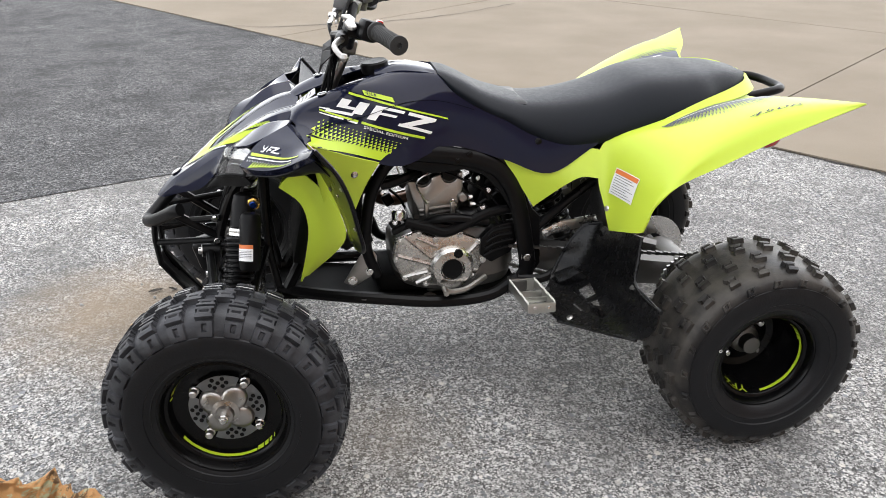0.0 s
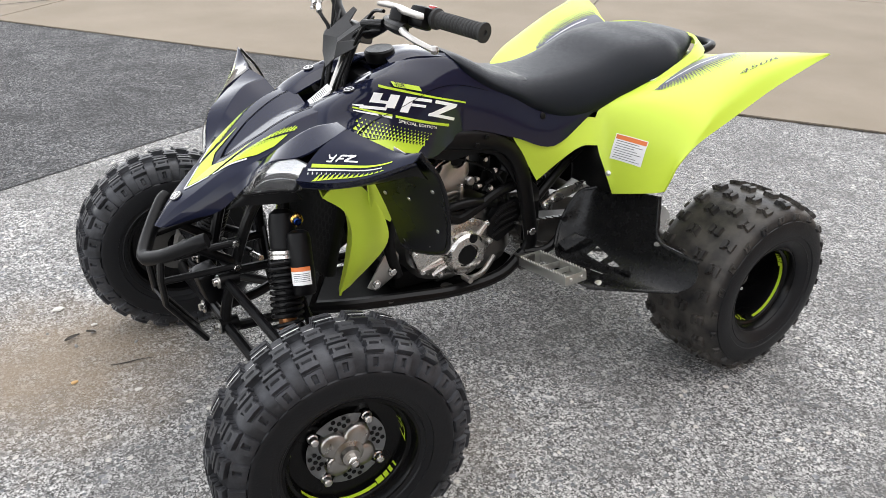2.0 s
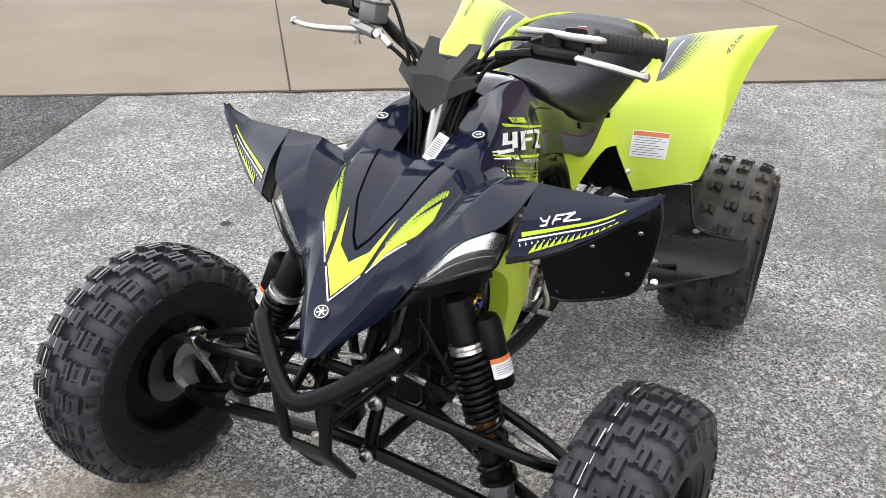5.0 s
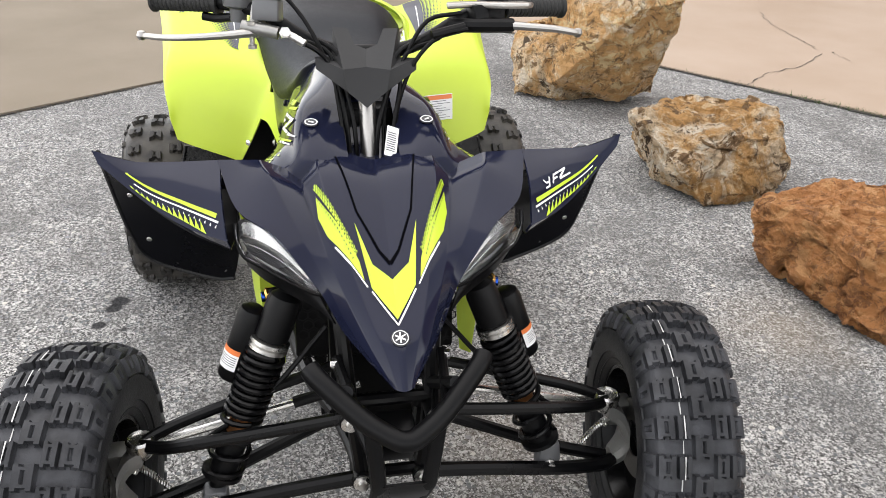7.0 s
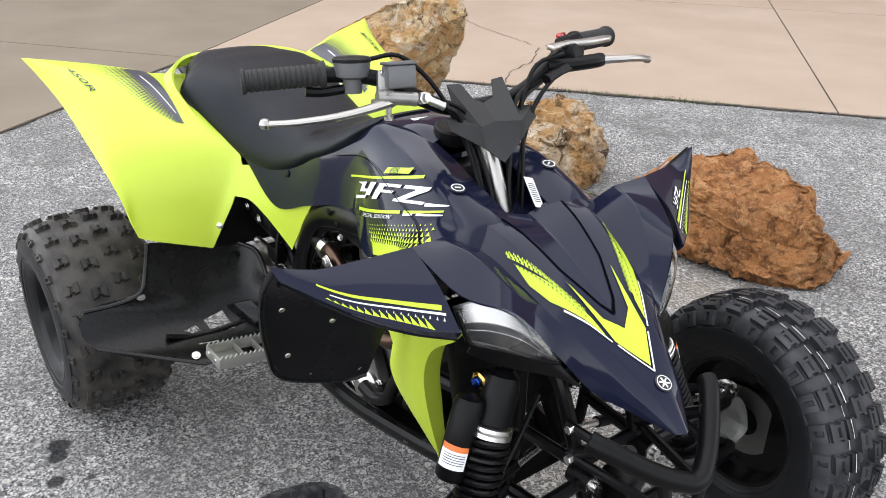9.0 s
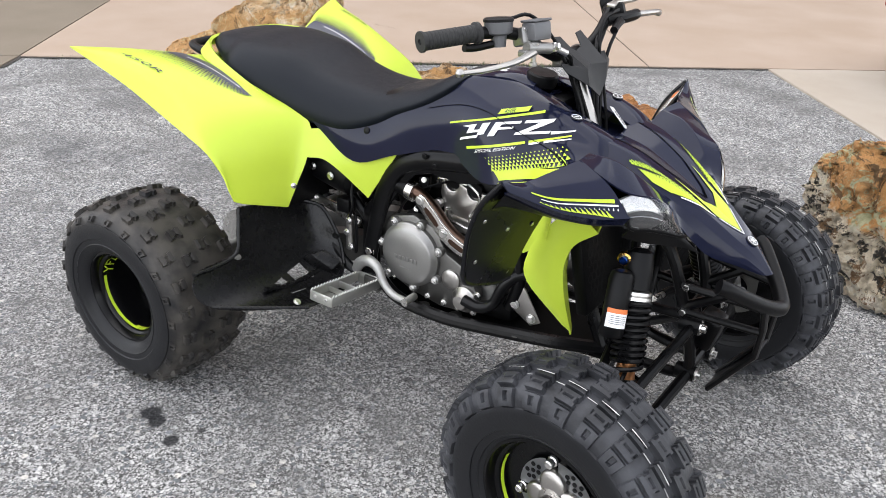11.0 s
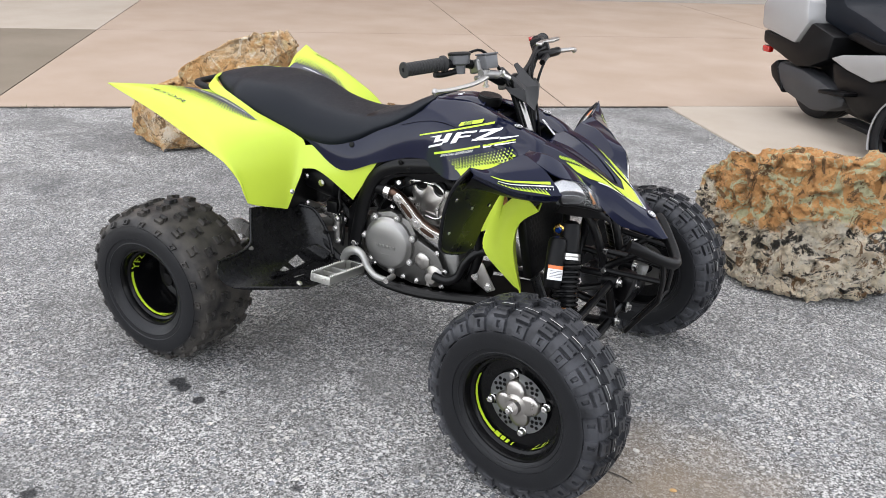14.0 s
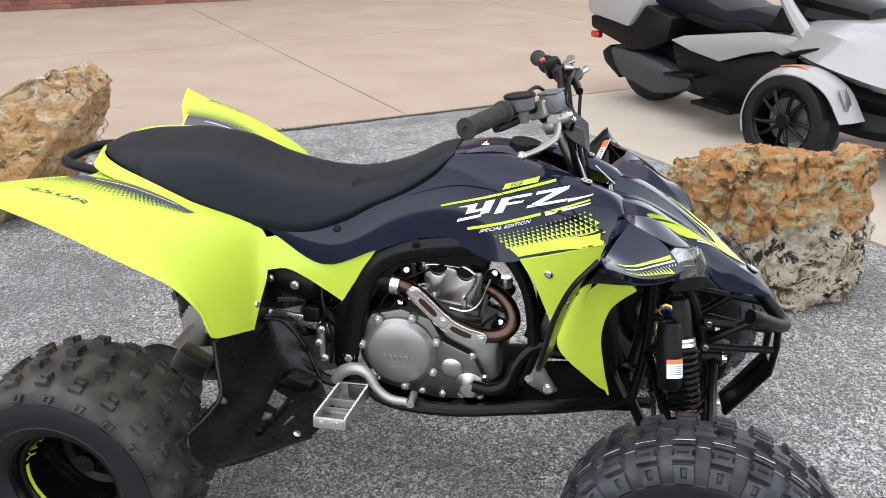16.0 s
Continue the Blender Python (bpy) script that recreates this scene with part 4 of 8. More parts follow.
for j in range(5):
    part("print_line", slab(bmesh.new(), [(-0.004 + 0.007 * j, -0.012), (-0.002 + 0.007 * j, -0.012), (-0.002 + 0.007 * j, 0.010), (-0.004 + 0.007 * j, 0.010)], 0.0004, label_at @ pose(0, 0, 0.0011)), GREY_VINYL, label_ob)

# tail: rear fenders, their forward tongues, the middle
rear_rows = [
    [(-0.327, 0.252, 0.484), (-0.331, 0.275, 0.492), (-0.336, 0.325, 0.510), (-0.341, 0.385, 0.533), (-0.346, 0.410, 0.545)],
    [(-0.318, 0.222, 0.546), (-0.332, 0.243, 0.555), (-0.350, 0.315, 0.572), (-0.362, 0.392, 0.592), (-0.352, 0.418, 0.578)],
    [(-0.308, 0.196, 0.608), (-0.334, 0.216, 0.622), (-0.366, 0.305, 0.645), (-0.392, 0.402, 0.658), (-0.362, 0.425, 0.615)],
    [(-0.325, 0.165, 0.690), (-0.354, 0.184, 0.702), (-0.402, 0.268, 0.722), (-0.440, 0.412, 0.716), (-0.412, 0.436, 0.668)],
]
rear_rows += [
    [(-0.430, 0.176, 0.736), (-0.448, 0.205, 0.750), (-0.480, 0.272, 0.765), (-0.512, 0.400, 0.768), (-0.512, 0.441, 0.714)],
    [(-0.555, 0.210, 0.784), (-0.566, 0.236, 0.795), (-0.590, 0.300, 0.809), (-0.622, 0.408, 0.817), (-0.642, 0.450, 0.776)],
    [(-0.632, 0.216, 0.801), (-0.645, 0.247, 0.813), (-0.682, 0.327, 0.830), (-0.722, 0.428, 0.842), (-0.743, 0.466, 0.822)],
    [(-0.704, 0.220, 0.810), (-0.717, 0.264, 0.823), (-0.763, 0.348, 0.838), (-0.806, 0.470, 0.857), (-0.814, 0.484, 0.857)],
]
tongue_cols = [((-0.066, 0.129, 0.661), (-0.156, 0.138, 0.517)), ((-0.128, 0.138, 0.641), (-0.192, 0.149, 0.548)), ((-0.190, 0.146, 0.622), (-0.230, 0.162, 0.580)),
               ((-0.260, 0.153, 0.659), (-0.270, 0.178, 0.607)), ((-0.325, 0.165, 0.690), (-0.308, 0.196, 0.608))]


def rear_moulding(bm):
    """The fender's net with the side tongue welded to its front edge."""
    surface(bm, rear_rows, 5, 0)
    edge = [v for v in bm.verts if min((v.co - p).length for p in catmull([r[0] for r in rear_rows], 5)) < 1e-5]
    before = set(bm.verts)
    surface(bm, [[c[i] for c in tongue_cols] for i in (0, 1)], 5, 0)
    weld = {}
    for v in bm.verts:
        if v not in before and v.co.x < -0.305:
            near = min(edge, key=lambda q: (q.co - v.co).length)
            if (near.co - v.co).length < 0.012:
                weld[v] = near
    bmesh.ops.weld_verts(bm, targetmap=weld)
    bm.normal_update()
    bmesh.ops.recalc_face_normals(bm, faces=bm.faces)
    bmesh.ops.solidify(bm, geom=bm.faces[:], thickness=0.004)
    return bm


bm = rear_moulding(bmesh.new())
REAR = BVHTree.FromBMesh(bm)
rear = [part("rear_fender", bm, LIME, quad, "lime rear fender swept up to a point", 75), part("rear_fender", flip(rear_moulding(bmesh.new())), LIME, quad, "lime rear fender swept up to a point", 75)]
for s in (1, -1):
    # Added black sheet that darkens the see-through gap beside the tongue.
    bm = surface(bmesh.new(), [[(x, y * s, z) for x, y, z in r] for r in (
        [(-0.332, 0.250, 0.486), (-0.337, 0.170, 0.472), (-0.337, 0.085, 0.470)],
        [(-0.324, 0.221, 0.546), (-0.336, 0.150, 0.545), (-0.336, 0.085, 0.545)],
        [(-0.315, 0.195, 0.606), (-0.334, 0.140, 0.610), (-0.334, 0.085, 0.610)],
        [(-0.330, 0.164, 0.684), (-0.332, 0.125, 0.690), (-0.332, 0.080, 0.690)])], 4, 0.003)
    part("dark_backing", bm, BLACK, quad, "black sheet added to darken the gap before the rear fender")
tail_rows = half_to_full([
    [(-0.560, 0, 0.730), (-0.560, 0.120, 0.735), (-0.555, 0.210, 0.784)],
    [(-0.660, 0, 0.765), (-0.650, 0.120, 0.768), (-0.632, 0.216, 0.801)],
    [(-0.730, 0, 0.800), (-0.725, 0.110, 0.790), (-0.704, 0.220, 0.810)],
    [(-0.790, 0, 0.770), (-0.782, 0.100, 0.765), (-0.728, 0.195, 0.778)],
])
skin("tail_cover", tail_rows, LIME, "lime tail cover behind the seat", 5, 0.004, False)
lip_rows = [
    [(-0.430, 0.205, 0.722), (-0.430, 0.196, 0.736)],
    [(-0.555, 0.222, 0.784), (-0.555, 0.208, 0.798)],
    [(-0.660, 0.196, 0.800), (-0.652, 0.174, 0.822)],
    [(-0.738, 0.126, 0.806), (-0.726, 0.106, 0.832)],
    [(-0.765, 0.000, 0.812), (-0.752, 0.000, 0.830)],
]
skin("seat_rim", lip_rows, LIME, "lime rim round the back of the seat", 4, 0.008)
bm = tube(bmesh.new(), [(-0.70, 0.108, 0.775), (-0.79, 0.102, 0.788), (-0.842, 0.085, 0.792), (-0.868, 0.050, 0.789), (-0.873, 0, 0.788),
                        (-0.868, -0.050, 0.789), (-0.842, -0.085, 0.792), (-0.79, -0.102, 0.788), (-0.70, -0.108, 0.775)], 0.0118, 12, 5)
part("grab_bar", bm, BLACK, quad, "black rear grab bar")
bm = lathe(bmesh.new(), [(0.030, -0.030), (0.036, -0.010), (0.034, 0.010), (0.024, 0.026), (0.0001, 0.032)], along((-0.890, 0, 0.632), (-1.0, 0, 0.625)), 24)
part("tail_light", bm, RED_LENS, quad, "red tail light lens")
bm = sections(bmesh.new(), [[(x, y * w, z + h) for y, h in ((-1, -0.025), (1, -0.025), (1, 0.03), (-1, 0.03))] for x, w, z in ((-0.42, 0.10, 0.66), (-0.62, 0.11, 0.70), (-0.80, 0.06, 0.675), (-0.85, 0.045, 0.655))], 3, 3)
part("tail_underside", bm, BLACK, quad)

# seat
seat_rings = []
for x, w, top, edge in ((0.090, 0.066, 0.870, 0.862), (0.062, 0.096, 0.863, 0.836), (0.024, 0.108, 0.847, 0.808), (-0.030, 0.117, 0.818, 0.776), (-0.088, 0.124, 0.798, 0.750), (-0.150, 0.133, 0.785, 0.716), (-0.240, 0.150, 0.786, 0.686),
                        (-0.345, 0.168, 0.804, 0.700), (-0.450, 0.184, 0.839, 0.728), (-0.545, 0.196, 0.848, 0.758), (-0.588, 0.190, 0.851, 0.772), (-0.632, 0.158, 0.850, 0.790), (-0.690, 0.128, 0.848, 0.810), (-0.748, 0.085, 0.838, 0.822)):
    d = top - edge
    seat_rings.append([(x, -w, edge), (x, -w * 0.96, edge + 0.40 * d), (x, -w * 0.74, edge + 0.86 * d), (x, -w * 0.36, top), (x, w * 0.36, top), (x, w * 0.74, edge + 0.86 * d),
                       (x, w * 0.96, edge + 0.40 * d), (x, w, edge), (x, w * 0.7, edge - 0.018), (x, -w * 0.7, edge - 0.018)])
part("seat", sections(bmesh.new(), seat_rings, 5, 3), SEAT, quad, "long black vinyl seat", 60)

# graphics on the side covers (x and z on the left side)
S = side_obs
sticker("lime_line", [band((0.318, 0.837), (0.072, 0.760), 0.005, 0.0035)], SIDE, "y", LIME_VINYL, S)
sticker("lime_line", [band((0.391, 0.803), (0.300, 0.7735), 0.003, 0.005)], SIDE, "y", LIME_VINYL, S)
sticker("lime_line", [band((0.292, 0.771), (0.135, 0.720), 0.005, 0.006)], SIDE, "y", LIME_VINYL, S)
sticker("white_line", [band((0.392, 0.797), (0.335, 0.781), 0.002, 0.004)], SIDE, "y", WHITE, S)
sticker("white_line", [band((0.326, 0.778), (0.302, 0.770), 0.004, 0.004)], SIDE, "y", WHITE, S)
seam = [(0.005, 0.779), (0.061, 0.796), (0.118, 0.807), (0.179, 0.807), (0.231, 0.797), (0.296, 0.781), (0.378, 0.768), (0.422, 0.760)]
smooth = [(p.x, p.y) for p in catmull([(x, z, 0) for x, z in seam], 4)]
for p, q in zip(smooth, smooth[1:]):
    sticker("panel_seam", [band(p, q, 0.0013)], SIDE, "y", SEAM, S, lift=0.0042)
# white slanted strokes of the emblem, in reading order on either side
STROKES = (((0.06, 0.42), (0.24, 0.42), (0.24, 0.59), (0.06, 0.59)), ((0.06, 0.57), (0.145, 0.57), (0.145, 1.0), (0.06, 1.0)), ((0.22, 0.20), (0.31, 0.20), (0.31, 1.0), (0.22, 1.0)),
           ((0.00, 0.02), (0.24, 0.02), (0.24, 0.20), (0.00, 0.20)), ((0.37, 0.02), (0.45, 0.02), (0.45, 0.98), (0.37, 0.98)), ((0.45, 0.80), (0.64, 0.80), (0.64, 0.98), (0.45, 0.98)),
           ((0.45, 0.44), (0.60, 0.44), (0.60, 0.60), (0.45, 0.60)), ((0.68, 0.80), (0.96, 0.80), (0.96, 1.0), (0.68, 1.0)), ((0.68, 0.18), (0.78, 0.18), (0.96, 0.80), (0.84, 0.80)),
           ((0.66, 0.0), (1.0, 0.0), (1.0, 0.18), (0.66, 0.18)))
for s, ob in ((1, S[0]), (-1, S[1])):
    start, end, rise = [Vector(q) for q in (((0.378, 0.142, 0.799), (0.122, 0.120, 0.7225), (-0.027, -0.017, 0.029)) if s > 0 else ((0.112, 0.120, 0.7260), (0.342, 0.140, 0.797), (0.015, -0.010, 0.034)))]
    out = (end - start).cross(rise).normalized()
    out = out if out.y > 0 else -out
    wide, tall = (end - start).length, rise.length
    slope = Matrix((*[(a, b, c, o) for a, b, c, o in zip((end - start) / wide, rise / tall, out, start + out * 0.08)], (0, 0, 0, 1)))
    for i, stroke in enumerate(STROKES):
        sticker("emblem_stroke", [[(u * wide, v * tall) for u, v in stroke]], SIDE, slope, WHITE, (ob, None) if s > 0 else (None, ob), lift=0.0020 + 0.00012 * i)
    if s < 0:
        sticker("emblem_stroke", [[(-0.055 * wide, tall), (0.145 * wide, tall), (0.10 * wide, 0.80 * tall)]], SIDE, slope, WHITE, (None, ob), lift=0.0018)
    dash = band((0.390, 0.808), (0.366, 0.803), 0.002, 0.005) if s > 0 else band((0.396, 0.813), (0.345, 0.800), 0.002, 0.006)
    sticker("emblem_stroke", [dash], SIDE, "y", WHITE, (ob, None) if s > 0 else (None, ob), lift=0.0020)
    plate = [(0.208, 0.809), (0.213, 0.820), (0.285, 0.840), (0.281, 0.830)]
    sticker("lime_plate", [plate], SIDE, "y", LIME_VINYL, (ob, None) if s > 0 else (None, ob), lift=0.0045)
    if s > 0:
        letters("SPECIAL EDITION", 0.0098, (0.289, 0.7580), (-1, -0.33), (0.05, 1), SIDE, ob, WHITE, stretch=1.5)
        letters("450R", 0.0135, (0.279, 0.8305), (-1, -0.28), (0.05, 1), SIDE, ob, BLACK_VINYL, lift=0.0052)
    else:
        letters("SPECIAL EDITION", 0.0098, (0.162, 0.7165), (1, 0.33), (0.05, 1), SIDE, ob, WHITE, True, stretch=1.5)
        letters("450R", 0.0135, (0.222, 0.8130), (1, 0.28), (0.05, 1), SIDE, ob, BLACK_VINYL, True, lift=0.0052)
sticker("halftone_field", [[(0.426, 0.762), (0.424, 0.750), (0.252, 0.683), (0.228, 0.697), (0.320, 0.730)]], SIDE, "y", LIME_VINYL, S, lift=0.0012)
sticker("halftone_print", halftone((0.228, 0.695), (0.420, 0.763), (0.386, 0.786), (0.193, 0.717), 20, 5, 0.0056, 0.0012), SIDE, "y", LIME_VINYL, S, grid=0)
sticker("halftone_gap", halftone((0.240, 0.696), (0.425, 0.763), (0.418, 0.770), (0.232, 0.703), 18, 1, 0.0026, 0.0016), SIDE, "y", BLACK_VINYL, S, grid=0, lift=0.0022)

# chevron on the cowl, seen along its slope
TOP = Matrix(((1, 0, 0, 0), (0, 1, 0, 0), (0, 0, 1, 2.0), (0, 0, 0, 1)))
middle = [(0.730, 0.0), (0.685, 0.0345), (0.587, 0.0505), (0.651, 0.0290), (0.672, 0.0)]
outer = [(0.675, 0.0440), (0.646, 0.0495), (0.610, 0.0670), (0.560, 0.0925), (0.530, 0.1065), (0.565, 0.1055), (0.600, 0.0935)]
for s in (1, -1):
    sticker("chevron", [[(x, y * s) for x, y in middle]], COWL, TOP, LIME_VINYL, (cowl,), lift=0.0016)
    sticker("chevron_arm", [[(x, y * s) for x, y in outer]], COWL, TOP, LIME_VINYL, (cowl,), lift=0.0016)
    sticker("halftone_print", [[(x, y * s) for x, y in t] for t in halftone((0.640, 0.0540), (0.512, 0.1100), (0.508, 0.1050), (0.632, 0.0500), 18, 3, 0.0036, 0.0014)], COWL, TOP, LIME_VINYL, (cowl,), lift=0.0017, grid=0)
    sticker("halftone_gap", [[(x, y * s) for x, y in t] for t in halftone((0.642, 0.0570), (0.525, 0.1075), (0.530, 0.1085), (0.645, 0.0590), 18, 1, 0.0020, 0.0014)], COWL, TOP, BLACK_VINYL, (cowl,), lift=0.0022, grid=0)
    sticker("white_line", [[(x, y * s) for x, y in band((0.738, 0.0), (0.690, 0.0345), 0.0026)]], COWL, TOP, WHITE, (cowl,), lift=0.0018)
    sticker("white_line", [[(x, y * s) for x, y in band((0.684, 0.0405), (0.620, 0.0835), 0.0024)]], COWL, TOP, WHITE, (cowl,), lift=0.0018)
    for p, q, w0, w1 in (((0.452, 0.068), (0.568, 0.045), 0.0030, 0.0034), ((0.568, 0.045), (0.630, 0.016), 0.0034, 0.0042), ((0.630, 0.016), (0.648, 0.0), 0.0042, 0.0060)):
        sticker("panel_seam", [[(x, y * s) for x, y in band(p, q, w0, w1)]], COWL, TOP, SEAM, (cowl,), lift=0.0012)
place, normal, _, _ = COWL.ray_cast(Vector((0.757, 0, 2)), Vector((0, 0, -1)))
normal = normal if normal.x > 0 else -normal
badge_at = along(place, place + normal)
badge = part("nose_badge", disc(bmesh.new(), 0.0145, 0.003, badge_at, 28, 0.001), BLACK_VINYL, cowl, "round badge with pale rim")
part("rim", lathe(bmesh.new(), [(0.0112, 0.003), (0.0124, 0.003), (0.0124, 0.0036), (0.0112, 0.0036)], badge_at, 28, True), WHITE, badge)
for k in range(3):
    part("bar", box(bmesh.new(), 0.0022, 0.0180, 0.001, badge_at @ pose(0, 0, 0.0034 + 0.0002 * k, 0, 0, 60 * k)), WHITE, badge)

# wing stickers, laid from above
sticker("lime_line", [band((0.552, 0.265), (0.449, 0.410), 0.0042, 0.0018)], WING, TOP, LIME_VINYL, wing)
sticker("white_line", [band((0.5595, 0.2625), (0.464, 0.397), 0.0020, 0.0010)], WING, TOP, WHITE, wing)
low, high = Vector((0.5830, 0.2560)), Vector((0.464, 0.405))
for i in range(17):
    u, size = i / 17, 1.0 - i / 18.5
    p, q = low.lerp(high, u), low.lerp(high, (i + 0.95) / 17)
    sticker("halftone_print", [[p, q, p.lerp(q, 0.5) + Vector((-0.0165, 0.0050)) * size]], WING, TOP, LIME_VINYL, wing, grid=0)
    peak = p.lerp(q, 0.5) + Vector((-0.0178, 0.0061)) * size
    sticker("halftone_print", [[peak + Vector((0.0018, 0)) * size, peak + Vector((-0.0004, 0.0022)) * size, peak + Vector((-0.0016, -0.0010)) * size]], WING, TOP, WHITE, wing, grid=0)
way = (Vector((0.449, 0.410)) - Vector((0.552, 0.265))).normalized()
for i, (u0, v0, u1, v1, w) in enumerate(((0.030, 0.020, 0.036, 0.012, 0.0035), (0.034, 0.0125, 0.046, 0.0125, 0.003), (0.053, 0.020, 0.041, 0.005, 0.004), (0.041, 0.0055, 0.027, 0.0055, 0.003), (0.056, 0.006, 0.070, 0.020, 0.004), (0.070, 0.019, 0.088, 0.019, 0.0035),
                                         (0.064, 0.012, 0.078, 0.012, 0.003), (0.090, 0.019, 0.114, 0.019, 0.0035), (0.084, 0.008, 0.112, 0.019, 0.004), (0.082, 0.007, 0.124, 0.006, 0.003))):
    spot = [Vector((0.552, 0.265)) + way * (0.012 + u * 0.72) + Vector((-way.y, way.x)) * (0.002 + v * 0.62) for u, v in ((u0, v0), (u1, v1))]
    sticker("emblem_stroke", [band(spot[0], spot[1], w * 0.66)], WING, TOP, WHITE, (wing[0], None), lift=0.0020 + 0.0001 * i)

# rear fender stickers, laid from above
for s, ob in ((1, rear[0]), (-1, rear[1])):
    pair = (ob, None) if s > 0 else (None, ob)
    edge = [Vector(p) for p in ((-0.446, 0.244), (-0.500, 0.258), (-0.555, 0.268), (-0.606, 0.275), (-0.660, 0.280), (-0.712, 0.281))]
    tips = [Vector(p) for p in ((-0.455, 0.262), (-0.505, 0.294), (-0.559, 0.318), (-0.620, 0.335), (-0.690, 0.346), (-0.752, 0.350))]
    sticker("slate_field", [[*edge, (-0.700, 0.230), (-0.640, 0.228), (-0.565, 0.233)]], REAR, TOP, GREY_VINYL, pair)
    sticker("white_line", [band((-0.480, 0.247), (-0.655, 0.262), 0.0016, 0.0036)], REAR, TOP, WHITE, pair, lift=0.002)
    for i in range(5):
        sticker("halftone_print", halftone(edge[i], edge[i + 1], tips[i + 1], tips[i], 7, 6, 0.0052, 0.0016, False), REAR, TOP, GREY_VINYL, pair, lift=0.0018, grid=0)
    if s > 0:
        letters("450R", 0.0175, (-0.584, 0.392), (-1, 0.16), (-0.16, -1), REAR, ob, BLACK_VINYL, axis=TOP, shear=0.3, stretch=3.4, lift=0.003)
    else:
        letters("450R", 0.0175, (-0.720, 0.414), (1, -0.16), (-0.16, -1), REAR, ob, BLACK_VINYL, True, axis=TOP, shear=0.3, stretch=3.4, lift=0.003)
for skin_tree, spot, owners in ((REAR, (-0.335, 0.225, 0.535), rear), (SHROUD, (0.318, 0.215, 0.660), shroud)):
    place, normal, _, _ = skin_tree.find_nearest(Vector(spot))
    normal = normal if normal.dot(Vector((0.3, 1, 0))) > 0 else -normal
    for i in (0, 1):
        bm = lathe(bmesh.new(), [(0.009, 0.0), (0.009, 0.003), (0.006, 0.005), (0.0001, 0.005)], along(place, place + normal), 16)
        part("panel_bolt", bm if i == 0 else flip(bm), STEEL, owners[i])
FACE = Matrix(((0, 0, 1, 1.0), (1, 0, 0, 0), (0, 1, 0, 0), (0, 0, 0, 1)))
sticker("warning_label", [[(0.226, 0.578), (0.318, 0.578), (0.318, 0.645), (0.226, 0.645)]], REAR, FACE, WHITE, (rear[0], None), lift=0.0018)
sticker("label_head", [[(0.228, 0.632), (0.316, 0.632), (0.316, 0.643), (0.228, 0.643)]], REAR, FACE, ORANGE, (rear[0], None), lift=0.0024)
sticker("label_print", [[(0.232, z), (0.310 - 0.012 * (k % 3), z), (0.310 - 0.012 * (k % 3), z + 0.0013), (0.232, z + 0.0013)] for k, z in enumerate(np.arange(0.584, 0.628, 0.0062).tolist())],
        REAR, FACE, GREY_VINYL, (rear[0], None), lift=0.0024, grid=0)
sticker("small_label", [[(-0.480, 0.190), (-0.530, 0.200), (-0.526, 0.222), (-0.478, 0.212)]], REAR, TOP, WHITE, (rear[0], None), lift=0.002)


# ---- frame, engine, running gear ----
def bolt(parent, at, way, r=0.007, h=0.006, mat=None):
    at, way = Vector(at), Vector(way)
    bm = disc(bmesh.new(), r, h, along(at, at + way), 6, 0.001)
    disc(bm, r * 1.4, h * 0.35, along(at, at + way), 14, 0.0004)
    return part("bolt", bm, mat or STEEL, parent)


def pipes(name, runs, r, mat, label="", seg=10, smooth=4, flat=1.0):
    """One bar for each run of points."""
    return [part(name, tube(bmesh.new(), run, r, seg, smooth, flat), mat, quad, label) for run in runs]


